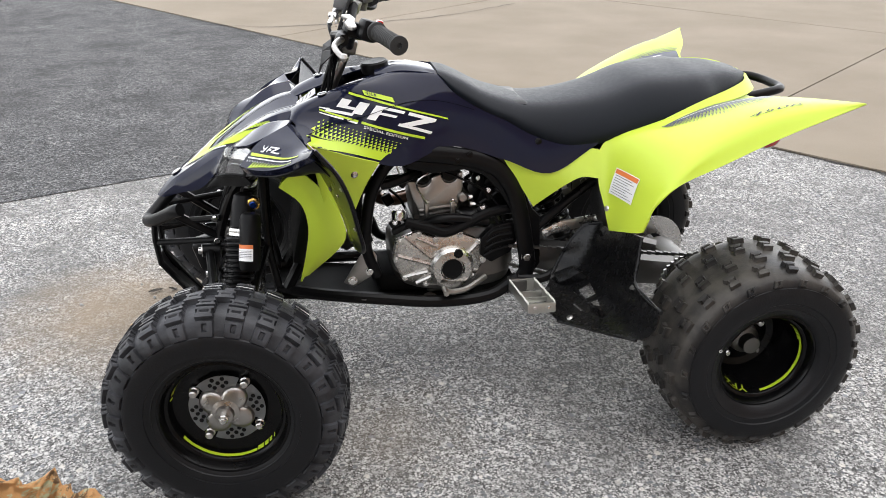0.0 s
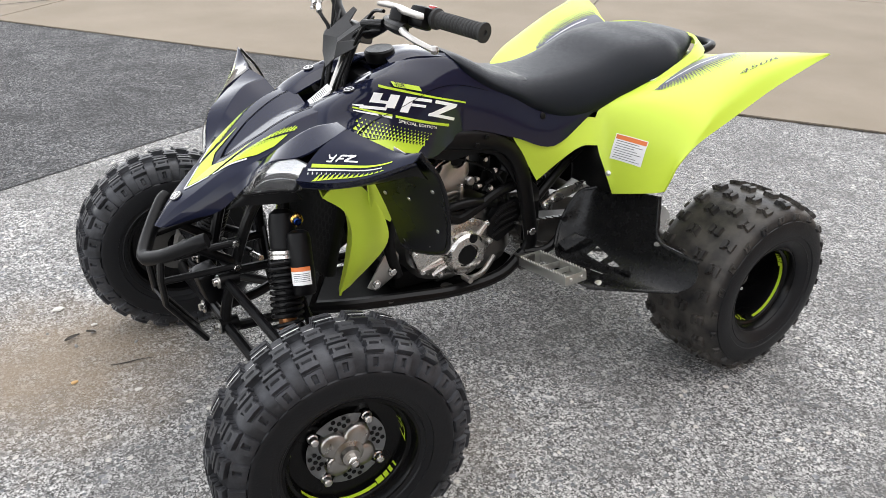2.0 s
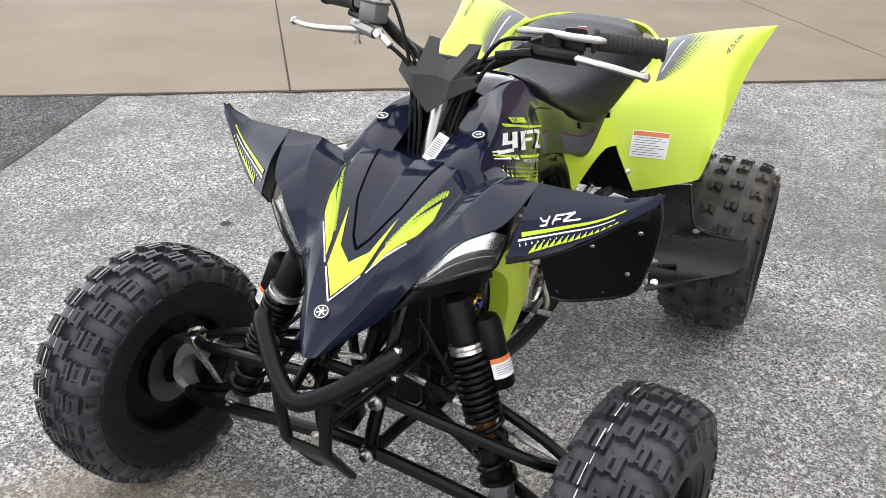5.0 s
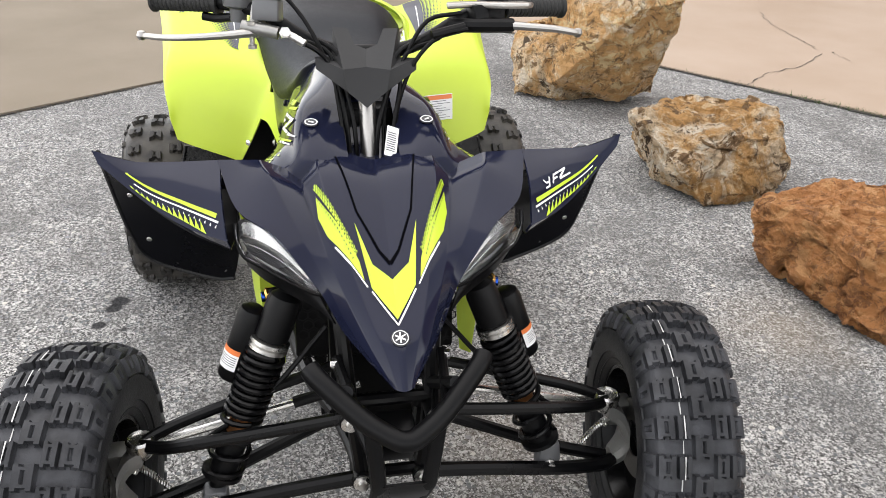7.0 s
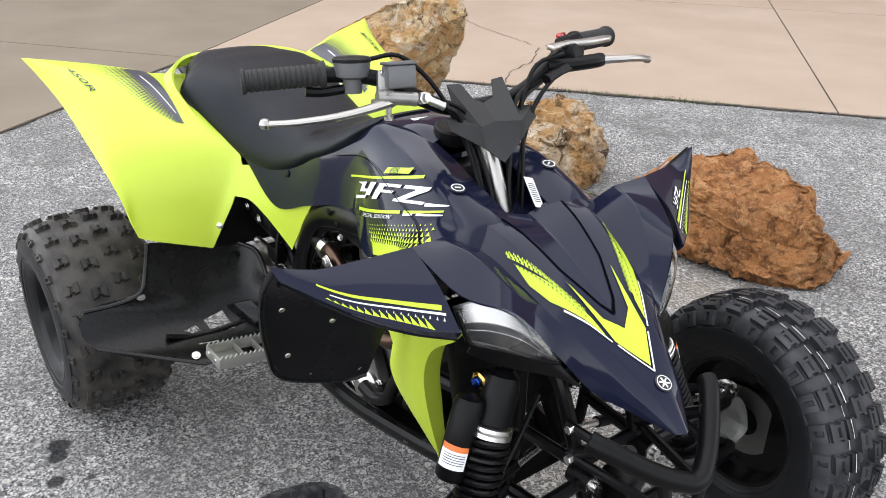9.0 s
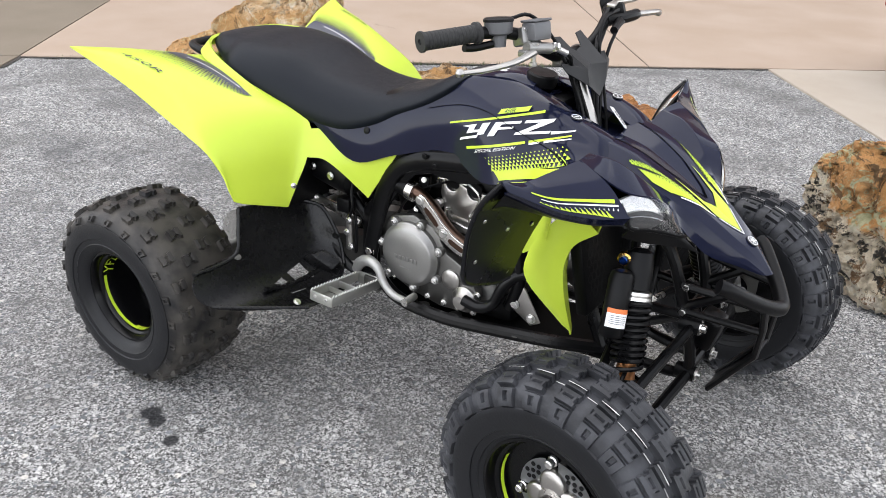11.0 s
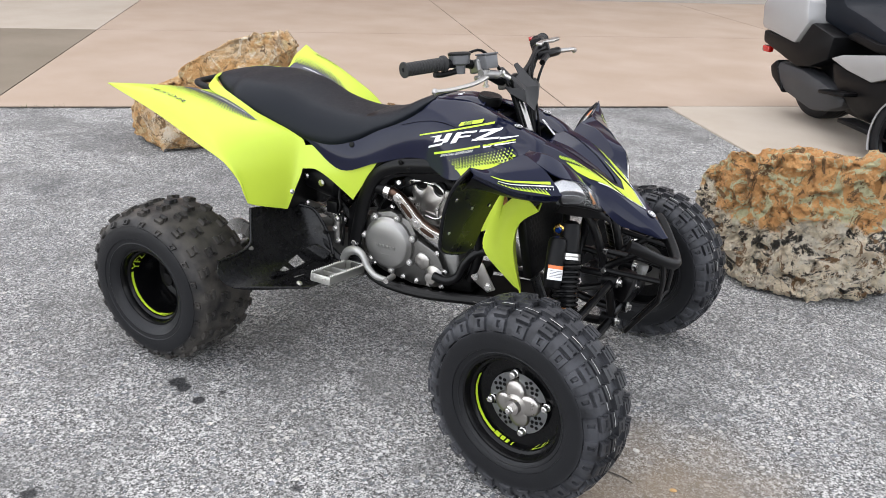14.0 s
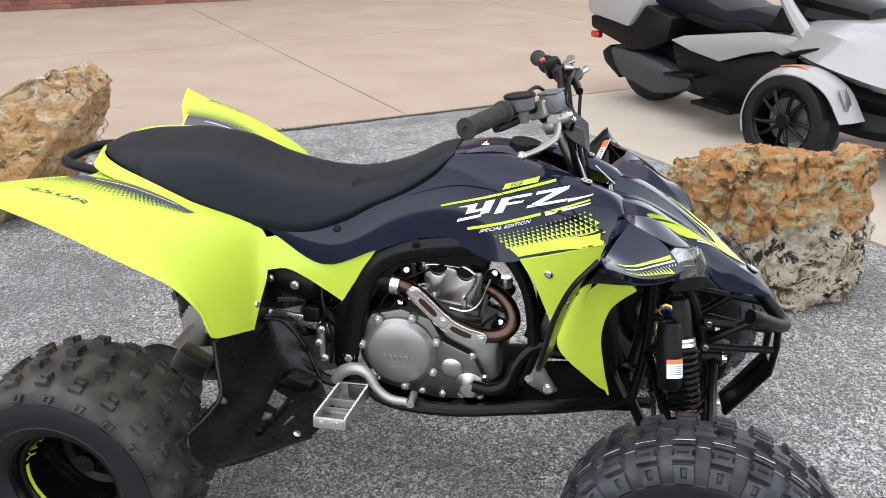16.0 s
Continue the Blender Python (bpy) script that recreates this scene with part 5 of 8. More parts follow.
for s in (1, -1):
    k = lambda pts: [(x, y * s, z) for x, y, z in pts]
    pipes("lower_rail", [k([(0.52, 0.080, 0.300), (0.40, 0.118, 0.292), (0.25, 0.140, 0.278), (0.10, 0.150, 0.262), (-0.04, 0.152, 0.270), (-0.12, 0.146, 0.315)])], 0.017, FRAME_BLACK)
    spine = pipes("frame_arch", [k([(-0.128, 0.146, 0.305), (-0.146, 0.144, 0.345), (-0.138, 0.140, 0.410), (-0.124, 0.134, 0.490), (-0.102, 0.130, 0.565), (-0.062, 0.127, 0.622), (0.0, 0.126, 0.652), (0.100, 0.127, 0.672), (0.230, 0.120, 0.685)])], 0.0135, FRAME_BLACK, "black cast frame member", 12, 4, 1.75)[0]
    bolt(spine, (-0.141, 0.150 * s, 0.377), (0, s, 0), 0.011, 0.008)
    bolt(spine, (0.02, 0.140 * s, 0.672), (0, s, 0), 0.006, 0.004, FRAME_BLACK)
    bolt(spine, (0.05, 0.140 * s, 0.655), (0, s, 0), 0.006, 0.004, FRAME_BLACK)
    pipes("down_tube", [k([(0.50, 0.085, 0.300), (0.45, 0.075, 0.40), (0.40, 0.060, 0.55), (0.38, 0.045, 0.70)])], 0.016, FRAME_BLACK)
    pipes("nose_tube", [k([(0.54, 0.085, 0.660), (0.615, 0.080, 0.590), (0.668, 0.068, 0.440), (0.690, 0.052, 0.300), (0.60, 0.060, 0.285), (0.50, 0.085, 0.295)])], 0.013, FRAME_BLACK)
    pipes("nose_brace", [k([(0.54, 0.085, 0.650), (0.540, 0.082, 0.440), (0.520, 0.080, 0.300)]), k([(0.668, 0.068, 0.440), (0.540, 0.082, 0.440)]), k([(0.66, 0.070, 0.46), (0.78, 0.085, 0.545)])], 0.011, FRAME_BLACK)
    pipes("subframe_rail", [k([(-0.12, 0.115, 0.585), (-0.30, 0.120, 0.640), (-0.48, 0.115, 0.690), (-0.70, 0.085, 0.730)]), k([(-0.155, 0.115, 0.430), (-0.30, 0.105, 0.545), (-0.50, 0.100, 0.675)])], 0.013, FRAME_BLACK)
bm = surface(bmesh.new(), [[(0.52, y, 0.285), (0.38, y, 0.272), (0.22, y, 0.255), (0.06, y, 0.240), (-0.08, y, 0.242), (-0.14, y, 0.262)] for y in (-0.108, -0.045, 0.045, 0.108)], 3, 0.006)
part("skid_plate", bm, SKID, quad, "black skid plate under the engine")
bm = box(bmesh.new(), 0.25, 0.175, 0.056, pose(0.130, 0, 0.290, 0, -3, 0), 0.018)
part("lower_crankcase", bm, SKID, quad, "black lower crankcase")
for s in (1, -1):
    for x in (0.02, 0.12, 0.30):
        bm = disc(bmesh.new(), 0.018, 0.003, pose(x, 0.134 * s, 0.262 + x * 0.07, 0, -5, 0), 20)
        part("lightening_hole", bm, ALU_DARK, quad)
for a, b in (((0.69, 0.052, 0.300), (0.69, -0.052, 0.300)), ((0.668, 0.068, 0.44), (0.668, -0.068, 0.44)), ((0.54, 0.085, 0.64), (0.54, -0.085, 0.64)), ((0.61, 0.08, 0.59), (0.61, -0.08, 0.59))):
    pipes("cross_tube", [[a, b]], 0.012, FRAME_BLACK, "", 10, 0)
bm = box(bmesh.new(), 0.46, 0.19, 0.13, pose(0.08, 0, 0.745, 0, -6, 0), 0.02)
part("airbox", bm, BLACK, quad, "black airbox under the covers")
bm = box(bmesh.new(), 0.26, 0.17, 0.13, pose(-0.28, 0, 0.66, 0, 12, 0), 0.02)
part("battery_box", bm, BLACK, quad)
bm = box(bmesh.new(), 0.17, 0.26, 0.035, pose(0.455, 0, 0.69, 0, 20, 0), 0.01)
part("cowl_stay", bm, BLACK, quad)
# exposed black tray between the covers, in front of the tank
bm = surface(bmesh.new(), [[(0.250, y, 0.835), (0.33, y, 0.785), (0.43, y, 0.765)] for y in (-0.095, -0.05, 0.05, 0.095)], 3, 0.004)
part("steering_tray", bm, NAVY, quad)

# engine
engine = part("engine", box(sections(bmesh.new(), [[(x, -w, z0), (x, w, z0), (x, w * 1.05, (z0 + z1) / 2), (x, w * 0.8, z1), (x, -w * 0.8, z1), (x, -w * 1.05, (z0 + z1) / 2)] for x, w, z0, z1 in
              ((-0.120, 0.070, 0.32, 0.40), (-0.09, 0.090, 0.285, 0.43), (0.0, 0.095, 0.27, 0.44), (0.12, 0.095, 0.275, 0.44), (0.195, 0.085, 0.30, 0.42), (0.215, 0.07, 0.33, 0.40))], 3, 2),
              0.06, 0.16, 0.05, pose(0.09, 0, 0.278), 0.008), ALU_DARK, quad, "dark cast crankcase with pale covers")
part("cylinder", box(bmesh.new(), 0.120, 0.120, 0.080, pose(0.092, 0, 0.455, 0, 6, 0), 0.010), ALU_DARK, engine)
for j in range(4):
    part("cooling_fin", box(bmesh.new(), 0.136, 0.136, 0.005, pose(0.092, 0, 0.428 + j * 0.015, 0, 6, 0), 0.0015), ALU_DARK, engine)
part("cylinder_head", box(bmesh.new(), 0.132, 0.132, 0.100, pose(0.094, 0, 0.535, 0, 5, 0), 0.010), ALU_DARK, engine)
part("head_cover", box(bmesh.new(), 0.150, 0.128, 0.036, pose(0.098, 0, 0.604, 0, 5, 0), 0.012), BLACK, engine, "black head cover")


def side_frame(s, y):
    """x and z of the vehicle on a plane at y, facing outwards on side s."""
    return Matrix(((1, 0, 0, 0), (0, 0, s, y * s), (0, 1, 0, 0), (0, 0, 0, 1)))


# flat cast webs under the covers and the front uprights
web = [(0.190, 0.640), (0.134, 0.672), (0.078, 0.688), (-0.006, 0.680), (-0.074, 0.655), (-0.112, 0.602), (-0.157, 0.508), (-0.181, 0.481), (-0.188, 0.344), (-0.160, 0.300), (-0.132, 0.315),
       (-0.132, 0.421), (-0.102, 0.502), (-0.062, 0.565), (-0.020, 0.610), (0.029, 0.626), (0.113, 0.620)]
for s in (1, -1):
    plate = part("frame_web", slab(bmesh.new(), web, 0.012, side_frame(s, 0.115), 0.004), FRAME_BLACK, quad, "flat black cast frame plate")
    for x, z in ((0.022, 0.664), (0.014, 0.645), (-0.158, 0.350)):
        bolt(plate, (x, 0.127 * s, z), (0, s, 0), 0.0065, 0.004, FRAME_BLACK if z > 0.5 else ALU_DARK)
    pipes("front_upright", [[(x, y * s, z) for x, y, z in ((0.205, 0.120, 0.672), (0.243, 0.122, 0.630), (0.272, 0.122, 0.570), (0.286, 0.120, 0.490), (0.288, 0.118, 0.420), (0.262, 0.112, 0.335))]], 0.0155, FRAME_BLACK, "black front frame upright", 12)
pipes("radiator_hose", [[(0.300, 0.100, 0.578), (0.254, 0.106, 0.588), (0.223, 0.108, 0.593), (0.181, 0.100, 0.604), (0.140, 0.072, 0.606)]], 0.013, FRAME_BLACK, "black rubber radiator hose")
part("hose_clamp", lathe(bmesh.new(), [(0.0142, -0.005), (0.0150, -0.005), (0.0150, 0.005), (0.0142, 0.005)], along((0.250, 0.1063, 0.5885), (0.223, 0.108, 0.593)), 18, True), STEEL, quad, "bright hose clamp")
pipes("wiring_loom", [[(0.182, 0.108, 0.482), (0.119, 0.114, 0.464), (0.075, 0.116, 0.450), (0.017, 0.118, 0.474), (-0.041, 0.114, 0.497), (-0.115, 0.104, 0.504)]], 0.0145, BLACK, "taped black wiring loom")


def arc(cx, cz, r, a0, a1, n=9):
    return [(cx + r * math.cos(radians(a0 + (a1 - a0) * i / n)), cz + r * math.sin(radians(a0 + (a1 - a0) * i / n))) for i in range(n + 1)]


plate = [(0.173, 0.588), (0.155, 0.587)] + arc(0.130, 0.588, 0.023, 5, -185) + arc(0.058, 0.596, 0.023, 5, -185) + [(0.024, 0.604), (0.022, 0.560), (0.040, 0.500), (0.046, 0.470), (0.136, 0.468), (0.142, 0.500), (0.160, 0.545)]
for s in (1, -1):
    wall_plate = part("head_side", slab(bmesh.new(), plate if s > 0 else [(x * 0.9 + 0.005, z) for x, z in plate], 0.012, side_frame(s, 0.064), 0.003), ALU, engine, "cast aluminium side of the cylinder head")
    for x, z in ((0.130, 0.590), (0.058, 0.598)):
        part("cam_plug", disc(bmesh.new(), 0.021, 0.010, side_frame(s, 0.062) @ pose(x if s > 0 else x * 0.9 + 0.005, z, 0), 24, 0.002), BLACK, wall_plate)
    for x in (0.121, 0.051):
        part("stud_boss", box(bmesh.new(), 0.013, 0.016, 0.048, pose(x, 0.080 * s, 0.500), 0.004), ALU, wall_plate)
        bolt(wall_plate, (x, 0.080 * s, 0.524), (0, 0, 1), 0.006, 0.006)
    part("flange", box(bmesh.new(), 0.105, 0.014, 0.010, pose(0.090, 0.074 * s, 0.505, 0, 5, 0), 0.003), ALU, wall_plate)
    part("flange", box(bmesh.new(), 0.100, 0.012, 0.008, pose(0.090, 0.073 * s, 0.490, 0, 5, 0), 0.003), ALU_DARK, wall_plate)
    part("boss", disc(bmesh.new(), 0.013, 0.016, side_frame(s, 0.074) @ pose(0.024, 0.534, 0), 18, 0.003), ALU, wall_plate)
    bolt(wall_plate, (0.010, 0.086 * s, 0.535), (-1, 0, 0), 0.006, 0.012)
    bolt(wall_plate, (0.006, 0.088 * s, 0.515), (-1, 0, 0), 0.006, 0.016)
    # wiring, clips and hose ends packed round the head
    for i, (x, y, z) in enumerate(((-0.016, 0.086, 0.579), (-0.045, 0.092, 0.545), (0.205, 0.094, 0.470), (-0.030, 0.098, 0.500), (0.188, 0.090, 0.590), (-0.075, 0.100, 0.560))):
        part("connector", box(bmesh.new(), 0.028, 0.022, 0.040 - 0.003 * i, pose(x, y * s, z, 10 * i, 12 * i, 20), 0.005), BLACK, engine)
        bolt(engine, (x + 0.004, (y + 0.010) * s, z + 0.012), (0.2, s, 0.3), 0.005, 0.006)
    for i, (a0, b0, c0) in enumerate((((0.215, 0.105, 0.455), (0.160, 0.112, 0.478), (0.060, 0.110, 0.462)), ((0.06, 0.112, 0.455), (0.0, 0.112, 0.480), (-0.070, 0.106, 0.500)), ((0.20, 0.10, 0.500), (0.17, 0.10, 0.47), (0.15, 0.10, 0.43)),
                                      ((-0.02, 0.105, 0.52), (-0.06, 0.11, 0.48), (-0.085, 0.11, 0.42)), ((0.13, 0.10, 0.462), (0.09, 0.115, 0.452), (0.03, 0.11, 0.45)))):
        if s < 0 and i in (0, 1, 4):
            continue
        pipes("hose", [[(x, y * s, z) for x, y, z in (a0, b0, c0)]], (0.010, 0.013, 0.004, 0.005, 0.006)[i], BLACK, "", 9)
part("bright_cap", lathe(bmesh.new(), [(0.018, 0), (0.018, 0.020), (0.014, 0.026), (0.0001, 0.028)], pose(0.198, 0.092, 0.485, 10, 0, 0), 20), STEEL, engine, "bright metal cap")
# left cover round the stator
cover = [(-0.075, 0.06), (-0.02, 0.085), (0.05, 0.075), (0.10, 0.095), (0.155, 0.075), (0.165, 0.02), (0.14, -0.04), (0.08, -0.065), (0.0, -0.070), (-0.06, -0.05), (-0.09, 0.0)]
left = Matrix(((1, 0, 0, 0.055), (0, 0, 1, 0.098), (0, 1, 0, 0.360), (0, 0, 0, 1)))
case = part("stator_cover", slab(bmesh.new(), cover, 0.018, left, 0.005), CAST_BRIGHT, engine, "pale cast cover with a round dark port")
part("cover_boss", lathe(bmesh.new(), [(0.062, 0.0), (0.060, 0.020), (0.052, 0.027), (0.033, 0.029), (0.030, 0.022), (0.0001, 0.020)], left @ pose(0.004, -0.012, 0.012), 40), CAST_BRIGHT, case)
part("port", disc(bmesh.new(), 0.0285, 0.004, left @ pose(0.004, -0.012, 0.0325), 32), FRAME_BLACK, case, "black port cover")
part("port", disc(bmesh.new(), 0.0125, 0.006, left @ pose(-0.011, 0.034, 0.0350), 24), FRAME_BLACK, case)
for i, (x, y) in enumerate(cover):
    bolt(case, left @ Vector((x * 0.93, y * 0.93, 0.016)), (0, 1, 0), 0.006, 0.007)
for a, b in (((0.13, 0.085), (0.06, 0.02)), ((0.15, 0.03), (0.06, 0.0)), ((0.10, 0.08), (0.04, 0.05)), ((0.135, -0.035), (0.07, -0.02)), ((0.10, -0.055), (0.06, -0.035)), ((-0.07, 0.055), (-0.035, 0.02))):
    bm = tube(bmesh.new(), [left @ Vector((*a, 0.016)), left @ Vector((*b, 0.022))], 0.006, 6, 0)
    part("rib", bm, CAST_BRIGHT, case)
# right clutch cover
right = Matrix(((1, 0, 0, -0.020), (0, 0, -1, -0.100), (0, 1, 0, 0.400), (0, 0, 0, 1)))
outline = [(-0.105, 0.03), (-0.07, 0.085), (0.0, 0.105), (0.07, 0.085), (0.10, 0.03), (0.17, 0.0), (0.20, -0.06), (0.18, -0.115), (0.09, -0.125), (0.0, -0.110), (-0.07, -0.085), (-0.10, -0.03)]
case = part("clutch_case", slab(bmesh.new(), outline, 0.028, right, 0.006), ALU_DARK, engine, "cast right-hand crankcase cover")
lid = part("clutch_cover", lathe(bmesh.new(), [(0.086, 0.020), (0.086, 0.040), (0.081, 0.045), (0.077, 0.052), (0.071, 0.056), (0.03, 0.057), (0.0001, 0.057)], right, 48), GUNMETAL, engine, "round grey clutch cover")
for j in range(6):
    bm = box(bmesh.new(), 0.0075, 0.011, 0.002, right @ pose(-0.031 + j * 0.0125, -0.006, 0.0585), 0.0006)
    part("raised_mark", bm, GUNMETAL, lid)
part("raised_mark", box(bmesh.new(), 0.034, 0.003, 0.002, right @ pose(0, -0.032, 0.0585)), GUNMETAL, lid)
for j in range(7):
    a = radians(20 + j * 360 / 7)
    bm = disc(bmesh.new(), 0.012, 0.022, right @ pose(0.092 * math.cos(a), 0.092 * math.sin(a), 0.020), 14, 0.002)
    part("lug", bm, GUNMETAL, lid)
    bolt(lid, right @ Vector((0.092 * math.cos(a), 0.092 * math.sin(a), 0.042)), (0, -1, 0), 0.006, 0.006)
part("oil_cap", lathe(bmesh.new(), [(0.026, 0.02), (0.026, 0.034), (0.020, 0.038), (0.0001, 0.038)], right @ pose(0.122, -0.035, 0), 28), ALU, engine)
part("water_pump", lathe(bmesh.new(), [(0.034, 0.02), (0.034, 0.036), (0.024, 0.044), (0.018, 0.058), (0.0001, 0.060)], right @ pose(0.165, -0.075, 0), 28), ALU, engine, "cast water pump cover")
for x, y in ((0.17, 0.0), (0.20, -0.055), (0.145, -0.108), (0.19, -0.105), (0.10, -0.11), (0.05, -0.108), (-0.06, -0.085)):
    bolt(case, right @ Vector((x, y, 0.027)), (0, -1, 0), 0.0065, 0.008)
pipes("coolant_hose", [[(0.155, -0.152, 0.335), (0.20, -0.152, 0.330), (0.235, -0.145, 0.350), (0.255, -0.135, 0.400), (0.30, -0.120, 0.440), (0.40, -0.105, 0.450)]], 0.014, FRAME_BLACK, "black coolant hose", 12)
pipes("coolant_hose", [[(0.12, 0.06, 0.585), (0.17, 0.09, 0.600), (0.24, 0.10, 0.600), (0.36, 0.09, 0.605)], [(0.10, 0.05, 0.42), (0.12, 0.10, 0.475), (0.06, 0.12, 0.492), (-0.04, 0.11, 0.470)]], 0.013, FRAME_BLACK, "", 12)
for s, y in ((1, 0.095), (-1, -0.095)):
    pipes("breather_hose", [[(-0.02, y, 0.52), (-0.07, y * 1.05, 0.56), (-0.04, y, 0.62), (0.06, y * 0.9, 0.645), (0.17, y * 0.8, 0.62)]], 0.006, BLACK, "", 8)
    pipes("cable", [[(-0.06, y * 1.15, 0.36), (-0.09, y * 1.2, 0.44), (-0.05, y * 1.1, 0.54), (0.05, y, 0.60), (0.16, y * 0.9, 0.64)]], 0.0035, FRAME_BLACK, "", 6)
    pipes("coolant_line", [[(0.03, y * 0.75, 0.62), (0.10, y * 0.95, 0.615), (0.15, y, 0.585), (0.12, y * 0.9, 0.52)]], 0.0030, STEEL, "thin steel line", 6)
bm = box(bmesh.new(), 0.10, 0.13, 0.09, pose(-0.075, 0, 0.525, 0, -20, 0), 0.015)
part("throttle_body", bm, BLACK, quad, "black throttle body and intake boot")
guard = part("sprocket_guard", slab(bmesh.new(), [(-0.018, 0.378), (-0.020, 0.428), (-0.052, 0.460), (-0.112, 0.472), (-0.126, 0.420), (-0.104, 0.380), (-0.050, 0.352)], 0.026, side_frame(1, 0.096), 0.006), BLACK, quad, "black ribbed sprocket guard")
for j in range(4):
    part("guard_rib", tube(bmesh.new(), [(-0.028 - 0.004 * j, 0.123, 0.376 + 0.020 * j), (-0.060, 0.124, 0.392 + 0.020 * j), (-0.112 + 0.004 * j, 0.123, 0.402 + 0.018 * j)], 0.0045, 8, 3), BLACK, guard)
pipes("shift_pedal", [[(-0.035, 0.125, 0.315), (0.02, 0.155, 0.298), (0.06, 0.165, 0.296), (0.085, 0.168, 0.302)], [(0.085, 0.155, 0.302), (0.085, 0.190, 0.304)]], 0.008, ALU, "alloy gear pedal", 8)

# exhaust
pipes("header_pipe", [[(0.150, -0.040, 0.545), (0.190, -0.062, 0.540), (0.225, -0.085, 0.520), (0.240, -0.108, 0.490), (0.222, -0.122, 0.464), (0.180, -0.126, 0.456), (0.130, -0.124, 0.468), (0.085, -0.122, 0.490), (0.040, -0.120, 0.530), (0.0, -0.118, 0.556), (-0.03, -0.116, 0.565)]], 0.0165, HEADER, "heat-browned exhaust header", 14)
pipes("mid_pipe", [[(-0.03, -0.116, 0.562), (-0.09, -0.112, 0.570), (-0.16, -0.108, 0.560), (-0.24, -0.105, 0.548)]], 0.022, BLACK, "", 14)
part("pipe_clamp", lathe(bmesh.new(), [(0.0245, -0.010), (0.0245, 0.010)], along((-0.032, -0.116, 0.562), (-0.1, -0.112, 0.570)), 24), STEEL, quad, "bright pipe clamp")
muffler = part("muffler", lathe(bmesh.new(), [(0.030, 0), (0.052, 0.02), (0.055, 0.05), (0.055, 0.40), (0.048, 0.43), (0.025, 0.44)], along((-0.20, -0.105, 0.545), (-0.66, -0.10, 0.640)), 28), BLACK, quad, "black muffler under the tail")
bolt(muffler, (-0.26, -0.163, 0.560), (0, -1, 0), 0.008, 0.006)
bolt(muffler, (-0.32, -0.162, 0.572), (0, -1, 0), 0.008, 0.006)
# bent heat shield with two slots
bend = catmull([(0.006, 0.568, 0), (0.045, 0.530, 0), (0.085, 0.492, 0), (0.128, 0.468, 0), (0.184, 0.454, 0)], 5)
edge_a, edge_b = [], []
for i, p in enumerate(bend):
    way = (bend[min(i + 1, len(bend) - 1)] - bend[max(i - 1, 0)]).normalized()
    side = Vector((-way.y, way.x, 0))
    w = 0.019 if i in (0, 10, 20) else 0.0172
    w = 0.011 if i in (0, 20) else w
    edge_a.append(p + side * w)
    edge_b.append(p - side * w)
shield = part("heat_shield", slab(bmesh.new(), [(p.x, p.y) for p in edge_a + edge_b[::-1]], 0.005, side_frame(-1, 0.144), 0.0015), POLISHED, quad, "polished slotted heat shield")
for i0, i1 in ((3, 8), (12, 17)):
    lo, hi = [], []
    for i in range(i0, i1 + 1):
        way = (bend[i + 1] - bend[i - 1]).normalized()
        side = Vector((-way.y, way.x, 0)) * (0.004 if i in (i0, i1) else 0.0068)
        lo.append(bend[i] - side)
        hi.append(bend[i] + side)
    part("slot", slab(bmesh.new(), [(p.x, p.y) for p in hi + lo[::-1]], 0.0012, side_frame(-1, 0.1485)), HEADER, shield)
for i in (1, 10, 19):
    bolt(shield, (bend[i].x, -0.149, bend[i].y), (0, -1, 0), 0.0085, 0.005)
pipes("wire_clip", [[(0.021, -0.085, 0.590), (0.028, -0.09, 0.604), (0.060, -0.09, 0.608), (0.110, -0.09, 0.606)], [(0.090, -0.100, 0.505), (0.130, -0.105, 0.503), (0.160, -0.105, 0.525), (0.184, -0.105, 0.588)], [(0.030, -0.120, 0.52), (0.060, -0.125, 0.475), (0.11, -0.125, 0.445), (0.15, -0.125, 0.440)]], 0.0026, STEEL, "thin bright line", 6)
# radiator with a honeycomb guard
core = pose(0.440, 0, 0.525, 0, -12, 0)
radiator = part("radiator", box(bmesh.new(), 0.030, 0.30, 0.25, core, 0.006), BLACK, quad, "black radiator behind a honeycomb guard")
bm = bmesh.new()
for i in range(15):
    for j in range(13):
        y, z = -0.135 + i * 0.0193 + (0.0096 if j % 2 else 0), -0.115 + j * 0.0190
        ring = [Vector((0.022, y + 0.0112 * math.cos(math.pi / 3 * k + 0.52), z + 0.0112 * math.sin(math.pi / 3 * k + 0.52))) for k in range(6)]
        inner = [Vector((0.022, y + 0.0088 * math.cos(math.pi / 3 * k + 0.52), z + 0.0088 * math.sin(math.pi / 3 * k + 0.52))) for k in range(6)]
        o, n = [bm.verts.new(core @ p) for p in ring], [bm.verts.new(core @ p) for p in inner]
        for k in range(6):
            bm.faces.new((o[k], o[(k + 1) % 6], n[(k + 1) % 6], n[k]))
tagged(part("radiator_guard", bm, BLACK, radiator), kind="stuff")

